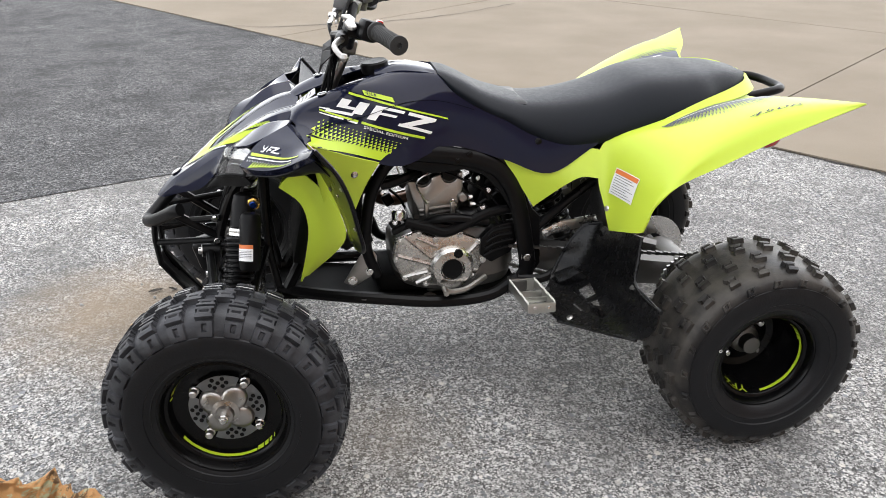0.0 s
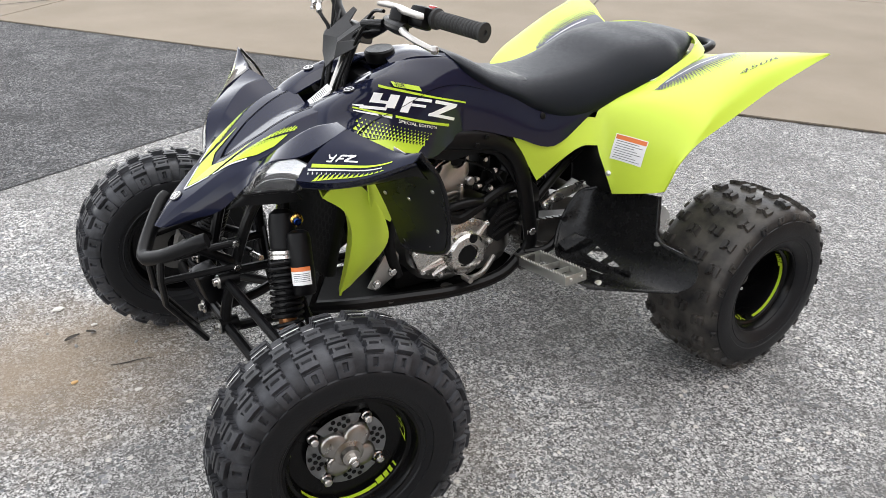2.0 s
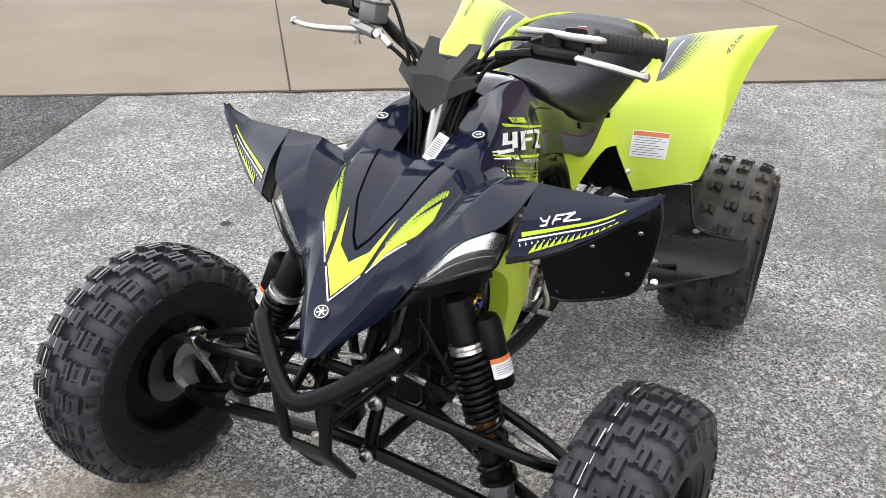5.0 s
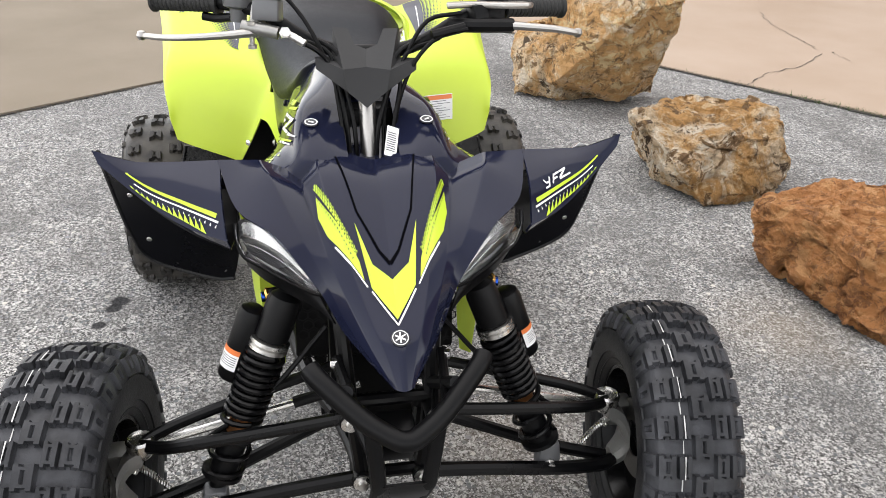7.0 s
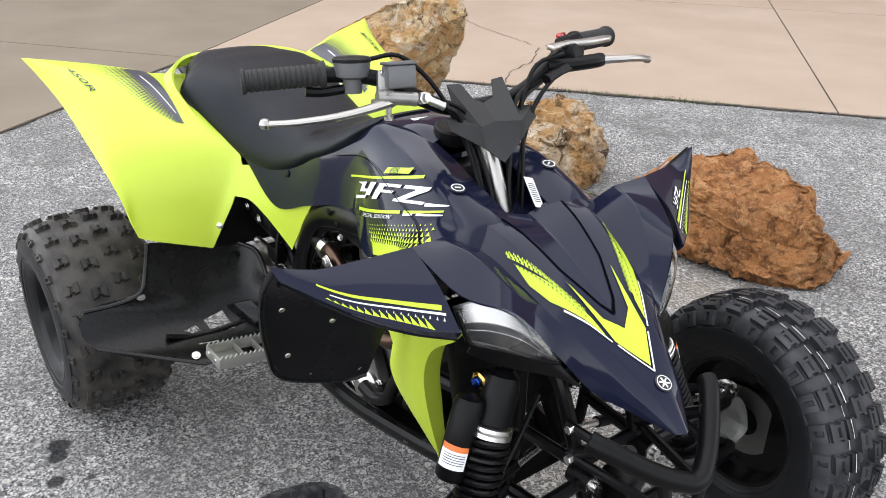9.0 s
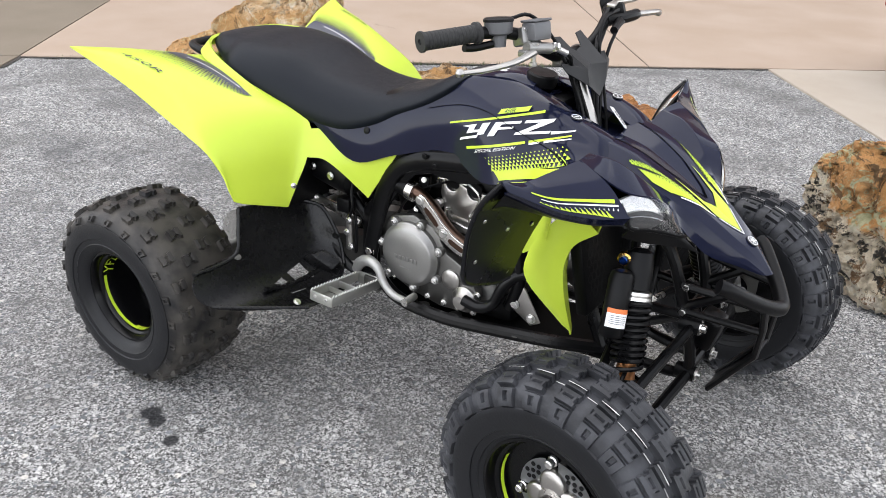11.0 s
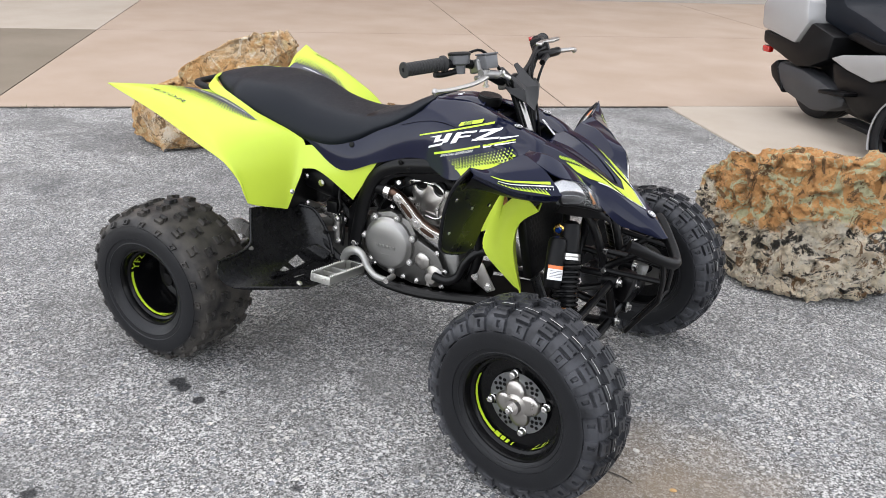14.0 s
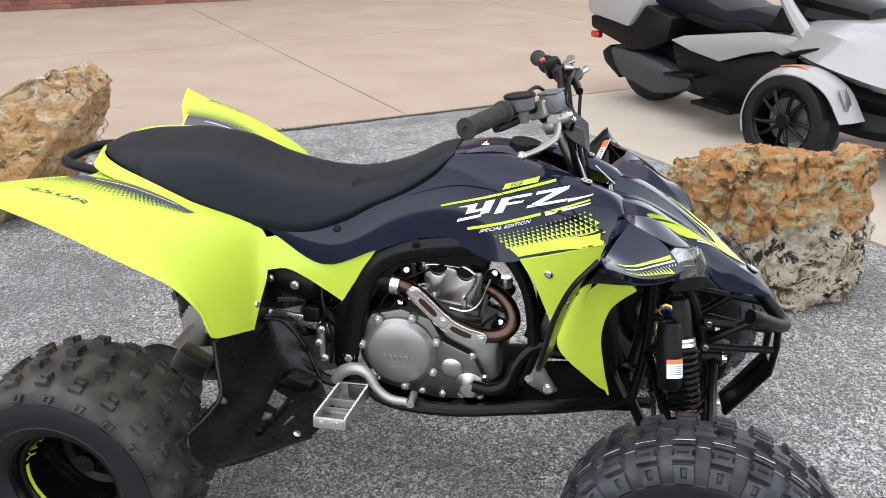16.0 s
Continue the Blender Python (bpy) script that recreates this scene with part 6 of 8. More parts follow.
# front bumper
bumper = part("front_bumper", tube(bmesh.new(), [(0.742, 0.136, 0.566), (0.762, 0.122, 0.556), (0.812, 0.062, 0.515), (0.838, 0.018, 0.495), (0.842, 0, 0.492), (0.838, -0.018, 0.495), (0.812, -0.062, 0.515), (0.762, -0.122, 0.556), (0.742, -0.136, 0.566)], 0.0165, 14, 4), BLACK, quad, "black tubular front bumper")
for s in (1, -1):
    part("bumper_leg", tube(bmesh.new(), [(0.822, 0.052 * s, 0.505), (0.826, 0.046 * s, 0.455), (0.821, 0.040 * s, 0.385), (0.738, 0.036 * s, 0.264)], 0.013, 10, 0, 0.6), BLACK, bumper)
    for a, b in (((0.655, 0.088, 0.520), (0.812, 0.066, 0.508)), ((0.655, 0.082, 0.458), (0.822, 0.048, 0.446))):
        stay = part("bumper_stay", tube(bmesh.new(), [(x, y * s, z) for x, y, z in (a, b)], 0.0085, 10, 0), BLACK, bumper)
        bolt_at = Vector((a[0] + 0.012, a[1] * s, a[2]))
        part("stay_bolt", disc(bmesh.new(), 0.008, 0.012, along(bolt_at, bolt_at + Vector((0, s, 0))), 6, 0.001), STEEL, stay)
bm = surface(bmesh.new(), [[(0.828, y, 0.392), (0.815, y, 0.362), (0.786, y, 0.322), (0.738, y, 0.262)] for y in (-0.042, 0, 0.042)], 3, 0.005)
part("bumper_plate", bm, FRAME_BLACK, bumper)
bm = box(bmesh.new(), 0.055, 0.07, 0.08, pose(0.705, 0, 0.39, 0, 15, 0), 0.010)
part("nose_bracket", bm, FRAME_BLACK, quad)

# front suspension
for s in (1, -1):
    k = lambda pts: [(x, y * s, z) for x, y, z in pts]
    arm = part("upper_arm", tube(bmesh.new(), k([(0.690, 0.075, 0.425), (0.676, 0.20, 0.400), (0.662, 0.34, 0.376), (0.645, 0.385, 0.362), (0.622, 0.420, 0.352)]), 0.0115, 10, 3), FRAME_BLACK, quad, "black tubular upper suspension arm")
    part("rear_link", tube(bmesh.new(), k([(0.545, 0.090, 0.428), (0.570, 0.22, 0.402), (0.590, 0.33, 0.378), (0.605, 0.390, 0.362), (0.618, 0.418, 0.352)]), 0.0105, 10, 3), FRAME_BLACK, arm)
    part("ball_joint", lathe(bmesh.new(), [(0.016, -0.016), (0.022, -0.004), (0.024, 0.010), (0.024, 0.018), (0.020, 0.022), (0.019, 0.018), (0.0001, 0.018)], pose(0.620, 0.420 * s, 0.345), 24), STEEL, arm, "bright ball joint")
    low = part("lower_arm", tube(bmesh.new(), k([(0.694, 0.055, 0.296), (0.680, 0.18, 0.270), (0.668, 0.32, 0.240), (0.655, 0.410, 0.224), (0.640, 0.440, 0.220)]), 0.0135, 10, 3), FRAME_BLACK, quad, "black tubular lower suspension arm")
    part("rear_link", tube(bmesh.new(), k([(0.520, 0.080, 0.296), (0.560, 0.20, 0.268), (0.600, 0.32, 0.240), (0.630, 0.430, 0.222)]), 0.0125, 10, 3), FRAME_BLACK, low)
    clevis = part("shock_mount", slab(bmesh.new(), [(-0.020, -0.018), (0.020, -0.018), (0.023, 0.010), (0.017, 0.046), (-0.017, 0.046), (-0.023, 0.010)], 0.034, along((0.630, 0.303 * s, 0.250), (0.75, 0.303 * s, 0.245)) @ pose(0, 0, 0, 0, 0, 180 if s < 0 else 0), 0.007), GREY_CAST, low, "cast shock mount")
    part("mount_bolt", lathe(bmesh.new(), [(0.0125, 0.0), (0.0125, 0.004), (0.009, 0.005), (0.009, 0.013), (0.0001, 0.014)], along((0.664, 0.303 * s, 0.250), (0.75, 0.303 * s, 0.245)), 8), STEEL, clevis)
    for x, y, z in ((0.697, 0.072, 0.425), (0.700, 0.053, 0.296)):
        j = part("pivot", lathe(bmesh.new(), [(0.018, -0.022), (0.018, 0.022)], along((x - 0.012, y * s, z), (x + 0.1, y * s, z)), 20), BLACK, quad)
        part("washer", lathe(bmesh.new(), [(0.016, 0.020), (0.016, 0.025), (0.009, 0.026), (0.009, 0.034), (0.0001, 0.034)], along((x - 0.012, y * s, z), (x + 0.1, y * s, z)), 20), STEEL, j)
    part("tie_rod", tube(bmesh.new(), k([(0.560, 0.040, 0.395), (0.566, 0.44, 0.300)]), 0.0075, 10, 0), STEEL, quad, "bright steel tie rod")
    part("tie_rod_boot", tube(bmesh.new(), k([(0.560, 0.10, 0.381), (0.562, 0.16, 0.367)]), 0.011, 10, 0), BLACK, quad)
    # damper with spring and side reservoir
    top, bot = Vector((0.582, 0.160 * s, 0.612)), Vector((0.640, 0.302 * s, 0.258))
    m = along(top, bot)
    n = (bot - top).length
    body = part("shock_absorber", lathe(bmesh.new(), [(0.014, 0.0), (0.026, 0.010), (0.029, 0.03), (0.029, 0.085), (0.024, 0.09), (0.024, n * 0.60), (0.018, n * 0.62)], m, 24), BLACK, quad, "long-travel shock absorber with black spring")
    part("collar", lathe(bmesh.new(), [(0.029, 0.088), (0.034, 0.090), (0.034, 0.096), (0.0305, 0.098), (0.034, 0.100), (0.034, 0.107), (0.029, 0.109)], m, 24), STEEL, body, "bright preload collars")
    part("damper_rod", lathe(bmesh.new(), [(0.020, n * 0.58), (0.020, n * 0.70)], m, 20), COPPER, body, "worn copper-coloured damper sleeve")
    part("foot", lathe(bmesh.new(), [(0.024, n * 0.70), (0.024, n * 0.90), (0.036, n * 0.905), (0.036, n * 0.925), (0.018, n * 0.93), (0.014, n)], m, 20), BLACK, body)
    for t0, t1, turns in ((0.112, n * 0.62, 10.0), (n * 0.62, n * 0.905, 3.2)):
        steps = int(turns * 14)
        pts = [m @ Vector((0.0318 * math.cos(2 * math.pi * turns * i / steps), 0.0318 * math.sin(2 * math.pi * turns * i / steps), t0 + (t1 - t0) * i / steps)) for i in range(steps + 1)]
        part("spring", tube(bmesh.new(), pts, 0.0052, 7, 0), FRAME_BLACK, body)
    r0, r1 = Vector((0.571, 0.219 * s, 0.570)), Vector((0.580, 0.258 * s, 0.466))
    tank = part("reservoir", lathe(bmesh.new(), [(0.012, -0.012), (0.022, -0.006), (0.0255, 0.006), (0.0255, 0.122), (0.022, 0.128), (0.0001, 0.128)], along(r0, r1), 28), BLACK, quad, "black shock reservoir with warning sticker")
    part("bridge", tube(bmesh.new(), [top + Vector((0, 0.015 * s, -0.02)), Vector((0.561, 0.185 * s, 0.594))], 0.0165, 12, 0), BLACK, tank)
    cap = along((0.561, 0.184 * s, 0.594), (0.566, 0.232 * s, 0.592))
    part("adjuster", lathe(bmesh.new(), [(0.0155, 0.0), (0.0155, 0.012), (0.012, 0.015), (0.0001, 0.015)], cap, 8), GOLD, tank, "gold adjuster")
    part("adjuster_screw", disc(bmesh.new(), 0.009, 0.006, cap @ pose(0, 0, 0.0148), 12, 0.001), BLUE_ANO, tank, "blue adjuster screw")
    fr = along(r0, r1)
    out = fr.inverted().to_3x3() @ Vector((0.55, 0.83 * s, 0.05))
    a0 = math.degrees(math.atan2(out.y, out.x))
    for z0, z1, mat, nm in ((0.066, 0.0755, ORANGE, "sticker_head"), (0.0755, 0.105, WHITE, "sticker")):
        bm = bmesh.new()
        cols = [[bm.verts.new(fr @ Vector((0.0262 * math.cos(radians(a0 + d)), 0.0262 * math.sin(radians(a0 + d)), z))) for d in range(-52, 53, 8)] for z in (z0, z1)]
        for i in range(len(cols[0]) - 1):
            bm.faces.new((cols[0][i], cols[0][i + 1], cols[1][i + 1], cols[1][i]))
        part(nm, bm, mat, tank)
    for z in (0.080, 0.084, 0.088, 0.092, 0.096):
        bm = bmesh.new()
        cols = [[bm.verts.new(fr @ Vector((0.0265 * math.cos(radians(a0 + d)), 0.0265 * math.sin(radians(a0 + d)), zz))) for d in range(-44, 41, 8)] for zz in (z, z + 0.0011)]
        for i in range(len(cols[0]) - 1):
            bm.faces.new((cols[0][i], cols[0][i + 1], cols[1][i + 1], cols[1][i]))
        part("print_line", bm, GREY_VINYL, tank)
    # upright, caliper, hose
    bm = sections(bmesh.new(), [[(0.628 + dx * w, y * s, z + dz * w) for dx, dz in ((-1, -1), (1, -1), (1, 1), (-1, 1))] for y, z, w in ((0.418, 0.338, 0.014), (0.442, 0.322, 0.016), (0.458, 0.295, 0.020), (0.464, 0.262, 0.026), (0.456, 0.236, 0.020), (0.440, 0.218, 0.015))], 3, 2)
    knuckle = part("steering_knuckle", bm, KNUCKLE, quad, "cast aluminium steering knuckle")
    part("caliper", box(box(bmesh.new(), 0.036, 0.040, 0.074, pose(0.572, 0.470 * s, 0.285, 0, 20, 0), 0.009), 0.026, 0.022, 0.030, pose(0.590, 0.446 * s, 0.300, 0, 20, 0), 0.007), KNUCKLE, knuckle, "dark cast brake caliper")
    for z in (0.262, 0.305):
        part("caliper_bolt", disc(bmesh.new(), 0.0075, 0.008, along((0.580, 0.448 * s, z), (0.60, 0.40 * s, z)), 6, 0.001), STEEL, knuckle)
    part("rotor", lathe(bmesh.new(), [(0.035, -0.002), (0.078, -0.002), (0.078, 0.002), (0.035, 0.002)], along((0.635, 0.484 * s, 0.262), (0.635, 0.6 * s, 0.262)), 40, True), ALU_DARK, knuckle)
    pipes("brake_hose", [k([(0.600, 0.440, 0.310), (0.600, 0.395, 0.330), (0.625, 0.33, 0.345), (0.62, 0.20, 0.44), (0.60, 0.10, 0.55)])], 0.0045, BLACK, "", 7)
    coil = [(0.606 + 0.006 * math.cos(i * 0.8), (0.448 - 0.070 * i / 150) * s, 0.300 - 0.075 * (i / 150) ** 1.5 + 0.006 * math.sin(i * 0.8)) for i in range(151)]
    part("hose_spring", tube(bmesh.new(), coil, 0.0014, 5, 0), STEEL, knuckle, "coiled wire round the brake hose")
    pipes("knuckle_boot", [k([(0.565, 0.42, 0.305), (0.568, 0.452, 0.298)])], 0.012, STEEL, "", 10, 0)

# footpegs, heel guards
for s in (1, -1):
    k = lambda pts: [(x, y * s, z) for x, y, z in pts]
    bm = surface(bmesh.new(), [k(r) for r in (
        [(-0.300, 0.158, 0.462), (-0.335, 0.185, 0.478), (-0.345, 0.260, 0.497), (-0.350, 0.330, 0.512), (-0.354, 0.392, 0.524)],
        [(-0.262, 0.156, 0.420), (-0.312, 0.190, 0.425), (-0.330, 0.265, 0.440), (-0.338, 0.340, 0.455), (-0.345, 0.406, 0.470)],
        [(-0.236, 0.156, 0.370), (-0.284, 0.195, 0.365), (-0.312, 0.270, 0.378), (-0.325, 0.345, 0.398), (-0.334, 0.427, 0.420)],
        [(-0.205, 0.180, 0.330), (-0.236, 0.205, 0.318), (-0.268, 0.275, 0.322), (-0.304, 0.370, 0.345), (-0.348, 0.548, 0.400)],
        [(-0.180, 0.215, 0.312), (-0.195, 0.240, 0.302), (-0.215, 0.300, 0.299), (-0.250, 0.400, 0.310), (-0.298, 0.547, 0.333)],
        [(-0.150, 0.230, 0.302), (-0.152, 0.262, 0.298), (-0.156, 0.295, 0.295), (-0.162, 0.325, 0.292), (-0.170, 0.355, 0.290)])], 10, 0.004,
        holes=[k(h) for h in (
            [(-0.277, 0.310, 0.340), (-0.277, 0.262, 0.351), (-0.245, 0.250, 0.310), (-0.255, 0.302, 0.312)],
            [(-0.275, 0.362, 0.327), (-0.276, 0.330, 0.335), (-0.266, 0.322, 0.318), (-0.267, 0.345, 0.318)],
            [(-0.243, 0.345, 0.303), (-0.236, 0.300, 0.299), (-0.229, 0.300, 0.298), (-0.236, 0.346, 0.302)])])
    guard = part("heel_guard", bm, GUARD, quad, "black plastic heel guard behind the footpeg")
    part("guard_rim", tube(bmesh.new(), k([(-0.354, 0.392, 0.524), (-0.345, 0.406, 0.470), (-0.334, 0.427, 0.420), (-0.340, 0.480, 0.404), (-0.350, 0.550, 0.402)]), 0.0055, 8, 4), GUARD, guard)
    part("guard_rim", tube(bmesh.new(), k([(-0.335, 0.185, 0.478), (-0.300, 0.158, 0.462), (-0.262, 0.156, 0.420), (-0.236, 0.156, 0.370), (-0.205, 0.180, 0.330)]), 0.0055, 8, 3), GUARD, guard)
    part("guard_rim", tube(bmesh.new(), k([(-0.298, 0.547, 0.333), (-0.240, 0.455, 0.310), (-0.170, 0.355, 0.290)]), 0.0045, 8, 3), GUARD, guard)
    part("floor_rib", tube(bmesh.new(), k([(-0.266, 0.405, 0.330), (-0.262, 0.355, 0.314), (-0.257, 0.305, 0.312), (-0.250, 0.225, 0.318)]), 0.0065, 8, 3), GUARD, guard)
    foot = [Vector(p) for p in k([(-0.281, 0.252, 0.358), (-0.270, 0.200, 0.362), (-0.206, 0.186, 0.330), (-0.224, 0.212, 0.298)])]
    mid = sum(foot, Vector()) / 4
    bm = bmesh.new()
    low = [bm.verts.new(p - Vector((0.006, 0, 0.006))) for p in foot]
    top = [bm.verts.new(p.lerp(mid, 0.24) + Vector((0.012, 0, 0.012))) for p in foot]
    bm.faces.new(low[::-1])
    bm.faces.new(top)
    for i in range(4):
        bm.faces.new((low[i], low[(i + 1) % 4], top[(i + 1) % 4], top[i]))
    bmesh.ops.bevel(bm, geom=bm.edges[:], offset=0.003, segments=2, affect="EDGES", profile=0.5)
    part("guard_boss", bm, GUARD, guard)
    for x, y, z, m0 in ((-0.196, 0.368, 0.303, STEEL), (-0.330, 0.430, 0.410, ALU_DARK), (-0.322, 0.200, 0.455, BLACK), (-0.244, 0.168, 0.395, BLACK)):
        bolt(guard, (x, y * s, z), (0.5, 0, 0.86), 0.007, 0.004, m0)
    pipes("guard_stay", [k([(-0.12, 0.150, 0.315), (-0.20, 0.165, 0.320), (-0.30, 0.150, 0.400)])], 0.013, FRAME_BLACK)
    # peg: open tray of zinc-plated steel with teeth, rising outwards
    tray = Matrix.Translation((-0.1255, 0.264 * s, 0.318)) @ Matrix.Rotation(radians(8 * s), 4, "X")
    peg = None
    for x in (-0.0345, 0.0345):
        bm = box(bmesh.new(), 0.0035, 0.188, 0.024, tray @ pose(x, 0, 0), 0.001)
        for i in range(17):
            y = (-0.088 + i * 0.011) * s
            v = [bm.verts.new(tray @ Vector((x + dx, y + dy, 0.0115 + dz))) for dx in (-0.0017, 0.0017) for dy, dz in ((-0.0045, 0), (0.0045, 0), (0, 0.007))]
            bm.faces.new(v[:3])
            bm.faces.new(v[3:][::-1])
            for a in range(3):
                bm.faces.new((v[a], v[(a + 1) % 3], v[3 + (a + 1) % 3], v[3 + a]))
        rail = part("footpeg" if peg is None else "side_rail", bm, ZINC, peg or quad, "zinc-plated steel footpeg with toothed rails" if peg is None else "")
        peg = peg or rail
    for y, tall in ((-0.090, 0.034), (-0.012, 0.018), (0.030, 0.014), (0.0925, 0.026)):
        part("cross_plate", box(bmesh.new(), 0.0655, 0.0035, tall, tray @ pose(0, y * s, 0), 0.001), ZINC, peg)
    part("tray_floor", box(bmesh.new(), 0.0655, 0.060, 0.003, tray @ pose(0, 0.060 * s, -0.010), 0.001), ZINC, peg)
    for x in (-0.018, 0.018):
        part("peg_rivet", disc(bmesh.new(), 0.0045, 0.004, tray @ pose(x, 0.094 * s, 0.002, -90 * s, 0, 0), 10, 0.001), STEEL, peg)
    part("peg_mount", box(bmesh.new(), 0.05, 0.040, 0.040, pose(-0.115, 0.160 * s, 0.300), 0.006), ALU_DARK, peg)
    bracket = part("engine_bracket", slab(bmesh.new(), [(0.0, 0.0), (0.06, -0.035), (0.085, -0.02), (0.04, 0.055), (0.01, 0.075), (-0.005, 0.05)], 0.005,
                   Matrix(((1, 0, 0, 0.265), (0, 0, s, 0.115 * s), (0, 1, 0, 0.345), (0, 0, 0, 1))), 0.001), ALU, quad, "cast engine bracket")
    for x, z in ((0.265 + 0.062, 0.345 - 0.015), (0.265 + 0.015, 0.345 + 0.01), (0.265 + 0.018, 0.345 + 0.055)):
        bolt(bracket, (x, 0.121 * s, z), (0, s, 0), 0.009, 0.008)
CAST_LIGHT = material("light_cast_alloy", (0.40, 0.395, 0.38), 0.5, metal=0.75, bump=0.0003, scale=260, vary=0.15)
pipes("brake_pedal", [[(-0.172, -0.168, 0.322), (-0.150, -0.176, 0.352), (-0.116, -0.182, 0.368), (-0.086, -0.186, 0.358), (-0.064, -0.190, 0.325), (-0.032, -0.194, 0.304), (0.010, -0.198, 0.302)]], [0.013, 0.015, 0.0145, 0.012, 0.0105, 0.010, 0.009], CAST_LIGHT, "cast aluminium brake pedal", 12)
pipes("brake_pedal_tip", [[(0.020, -0.215, 0.307), (0.020, -0.170, 0.307)]], 0.010, STEEL, "", 10, 0)
pipes("master_cylinder", [[(-0.206, -0.150, 0.365), (-0.206, -0.150, 0.455)]], 0.012, ALU, "rear brake master cylinder", 12, 0)
for z in (0.375, 0.415, 0.45):
    bolt(quad, (-0.206 + 0.012 * math.sin(z * 90), -0.160, z), (0, -1, 0), 0.007, 0.007)
part("relay_box", box(bmesh.new(), 0.042, 0.030, 0.040, pose(-0.228, -0.140, 0.482), 0.004), BLACK, quad, "black relay box")
pipes("brake_line", [[(-0.206, -0.155, 0.455), (-0.190, -0.160, 0.490), (-0.200, -0.150, 0.530), (-0.20, -0.13, 0.58)], [(-0.185, -0.155, 0.36), (-0.178, -0.158, 0.42), (-0.186, -0.155, 0.47)]], 0.004, BLACK, "", 7)
for s in (1, -1):
    bm = slab(bmesh.new(), [(0.008, 0.006), (0.060, 0.029), (0.178, 0.042), (0.180, 0.020), (0.085, 0.000), (0.014, -0.014)], 0.010, Matrix(((-1, 0, 0, -0.175), (0, 0, s, 0.128 * s), (0, 1, 0, 0.440), (0, 0, 0, 1))), 0.003)
    plate = part("subframe_plate", bm, CAST_BRIGHT, quad, "cast aluminium bracket")
    for x, z in ((-0.196, 0.437), (-0.222, 0.449), (-0.340, 0.471)):
        bolt(plate, (x, 0.138 * s, z), (0, s, 0))
    # swingarm
    bm = sections(bmesh.new(), [[(x, (y - w) * s, z - h), (x, (y + w) * s, z - h), (x, (y + w) * s, z + h), (x, (y - w) * s, z + h)] for x, y, w, h, z in ((-0.16, 0.095, 0.022, 0.034, 0.365), (-0.32, 0.098, 0.024, 0.044, 0.325), (-0.48, 0.085, 0.024, 0.038, 0.285), (-0.62, 0.060, 0.026, 0.034, 0.255))], 3, 2)
    part("swingarm", bm, ALU_DARK, quad, "cast aluminium swingarm")
bm = lathe(bmesh.new(), [(0.045, -0.085), (0.052, -0.08), (0.052, 0.08), (0.045, 0.085)], pose(-0.635, 0, 0.250, 90, 0, 0), 32)
part("axle_carrier", bm, ALU_DARK, quad, "aluminium rear axle carrier")
part("rear_axle", lathe(bmesh.new(), [(0.020, -0.44), (0.020, 0.44)], pose(-0.635, 0, 0.250, 90, 0, 0), 24), ALU_DARK, quad)
sprocket = []
for i in range(76):
    a, r = 2 * math.pi * i / 76, 0.086 if i % 2 else 0.092
    sprocket.append((r * math.cos(a), r * math.sin(a)))
part("rear_sprocket", slab(bmesh.new(), sprocket, 0.006, pose(-0.635, 0.135, 0.250, 90, 0, 0)), STEEL, quad, "steel rear sprocket")
part("rear_disc", lathe(bmesh.new(), [(0.04, -0.002), (0.098, -0.002), (0.098, 0.002), (0.04, 0.002)], pose(-0.635, -0.130, 0.250, 90, 0, 0), 48, True), STEEL, quad, "steel rear brake disc")
part("rear_caliper", box(bmesh.new(), 0.09, 0.055, 0.06, pose(-0.555, -0.130, 0.305, 0, 30, 0), 0.01), ALU_DARK, quad)
bm = bmesh.new()
for z0, z1 in ((0.405, 0.338), (0.350, 0.164)):
    a, b = Vector((-0.10, 0.135, z0)), Vector((-0.635, 0.135, z1))
    n = 44
    for i in range(n):
        box(bm, 0.010, 0.010 if i % 2 else 0.006, 0.011, along(a.lerp(b, i / n), b) @ pose(0, 0, 0))
tagged(part("drive_chain", bm, ALU_DARK, quad), kind="stuff")
m = along((-0.205, 0, 0.580), (-0.300, 0, 0.310))
rear_shock = part("rear_shock", lathe(bmesh.new(), [(0.02, 0), (0.03, 0.02), (0.03, 0.09), (0.018, 0.1), (0.018, 0.28)], m, 20), BLACK, quad, "rear shock absorber with black spring")
pts = [m @ Vector((0.042 * math.cos(i * 0.5), 0.042 * math.sin(i * 0.5), 0.08 + 0.18 * i / 90)) for i in range(91)]
part("spring", tube(bmesh.new(), pts, 0.006, 7, 0), FRAME_BLACK, rear_shock)


# ---- handlebar, turned a little to the right ----
TURN = Matrix.Translation((0.33, 0, 0)) @ Matrix.Rotation(radians(-4.8), 4, "Z") @ Matrix.Translation((-0.33, 0, 0))


def bar_part(name, bm, mat, parent=None, label=""):
    bm.transform(TURN)
    return part(name, bm, mat, parent or quad, label)


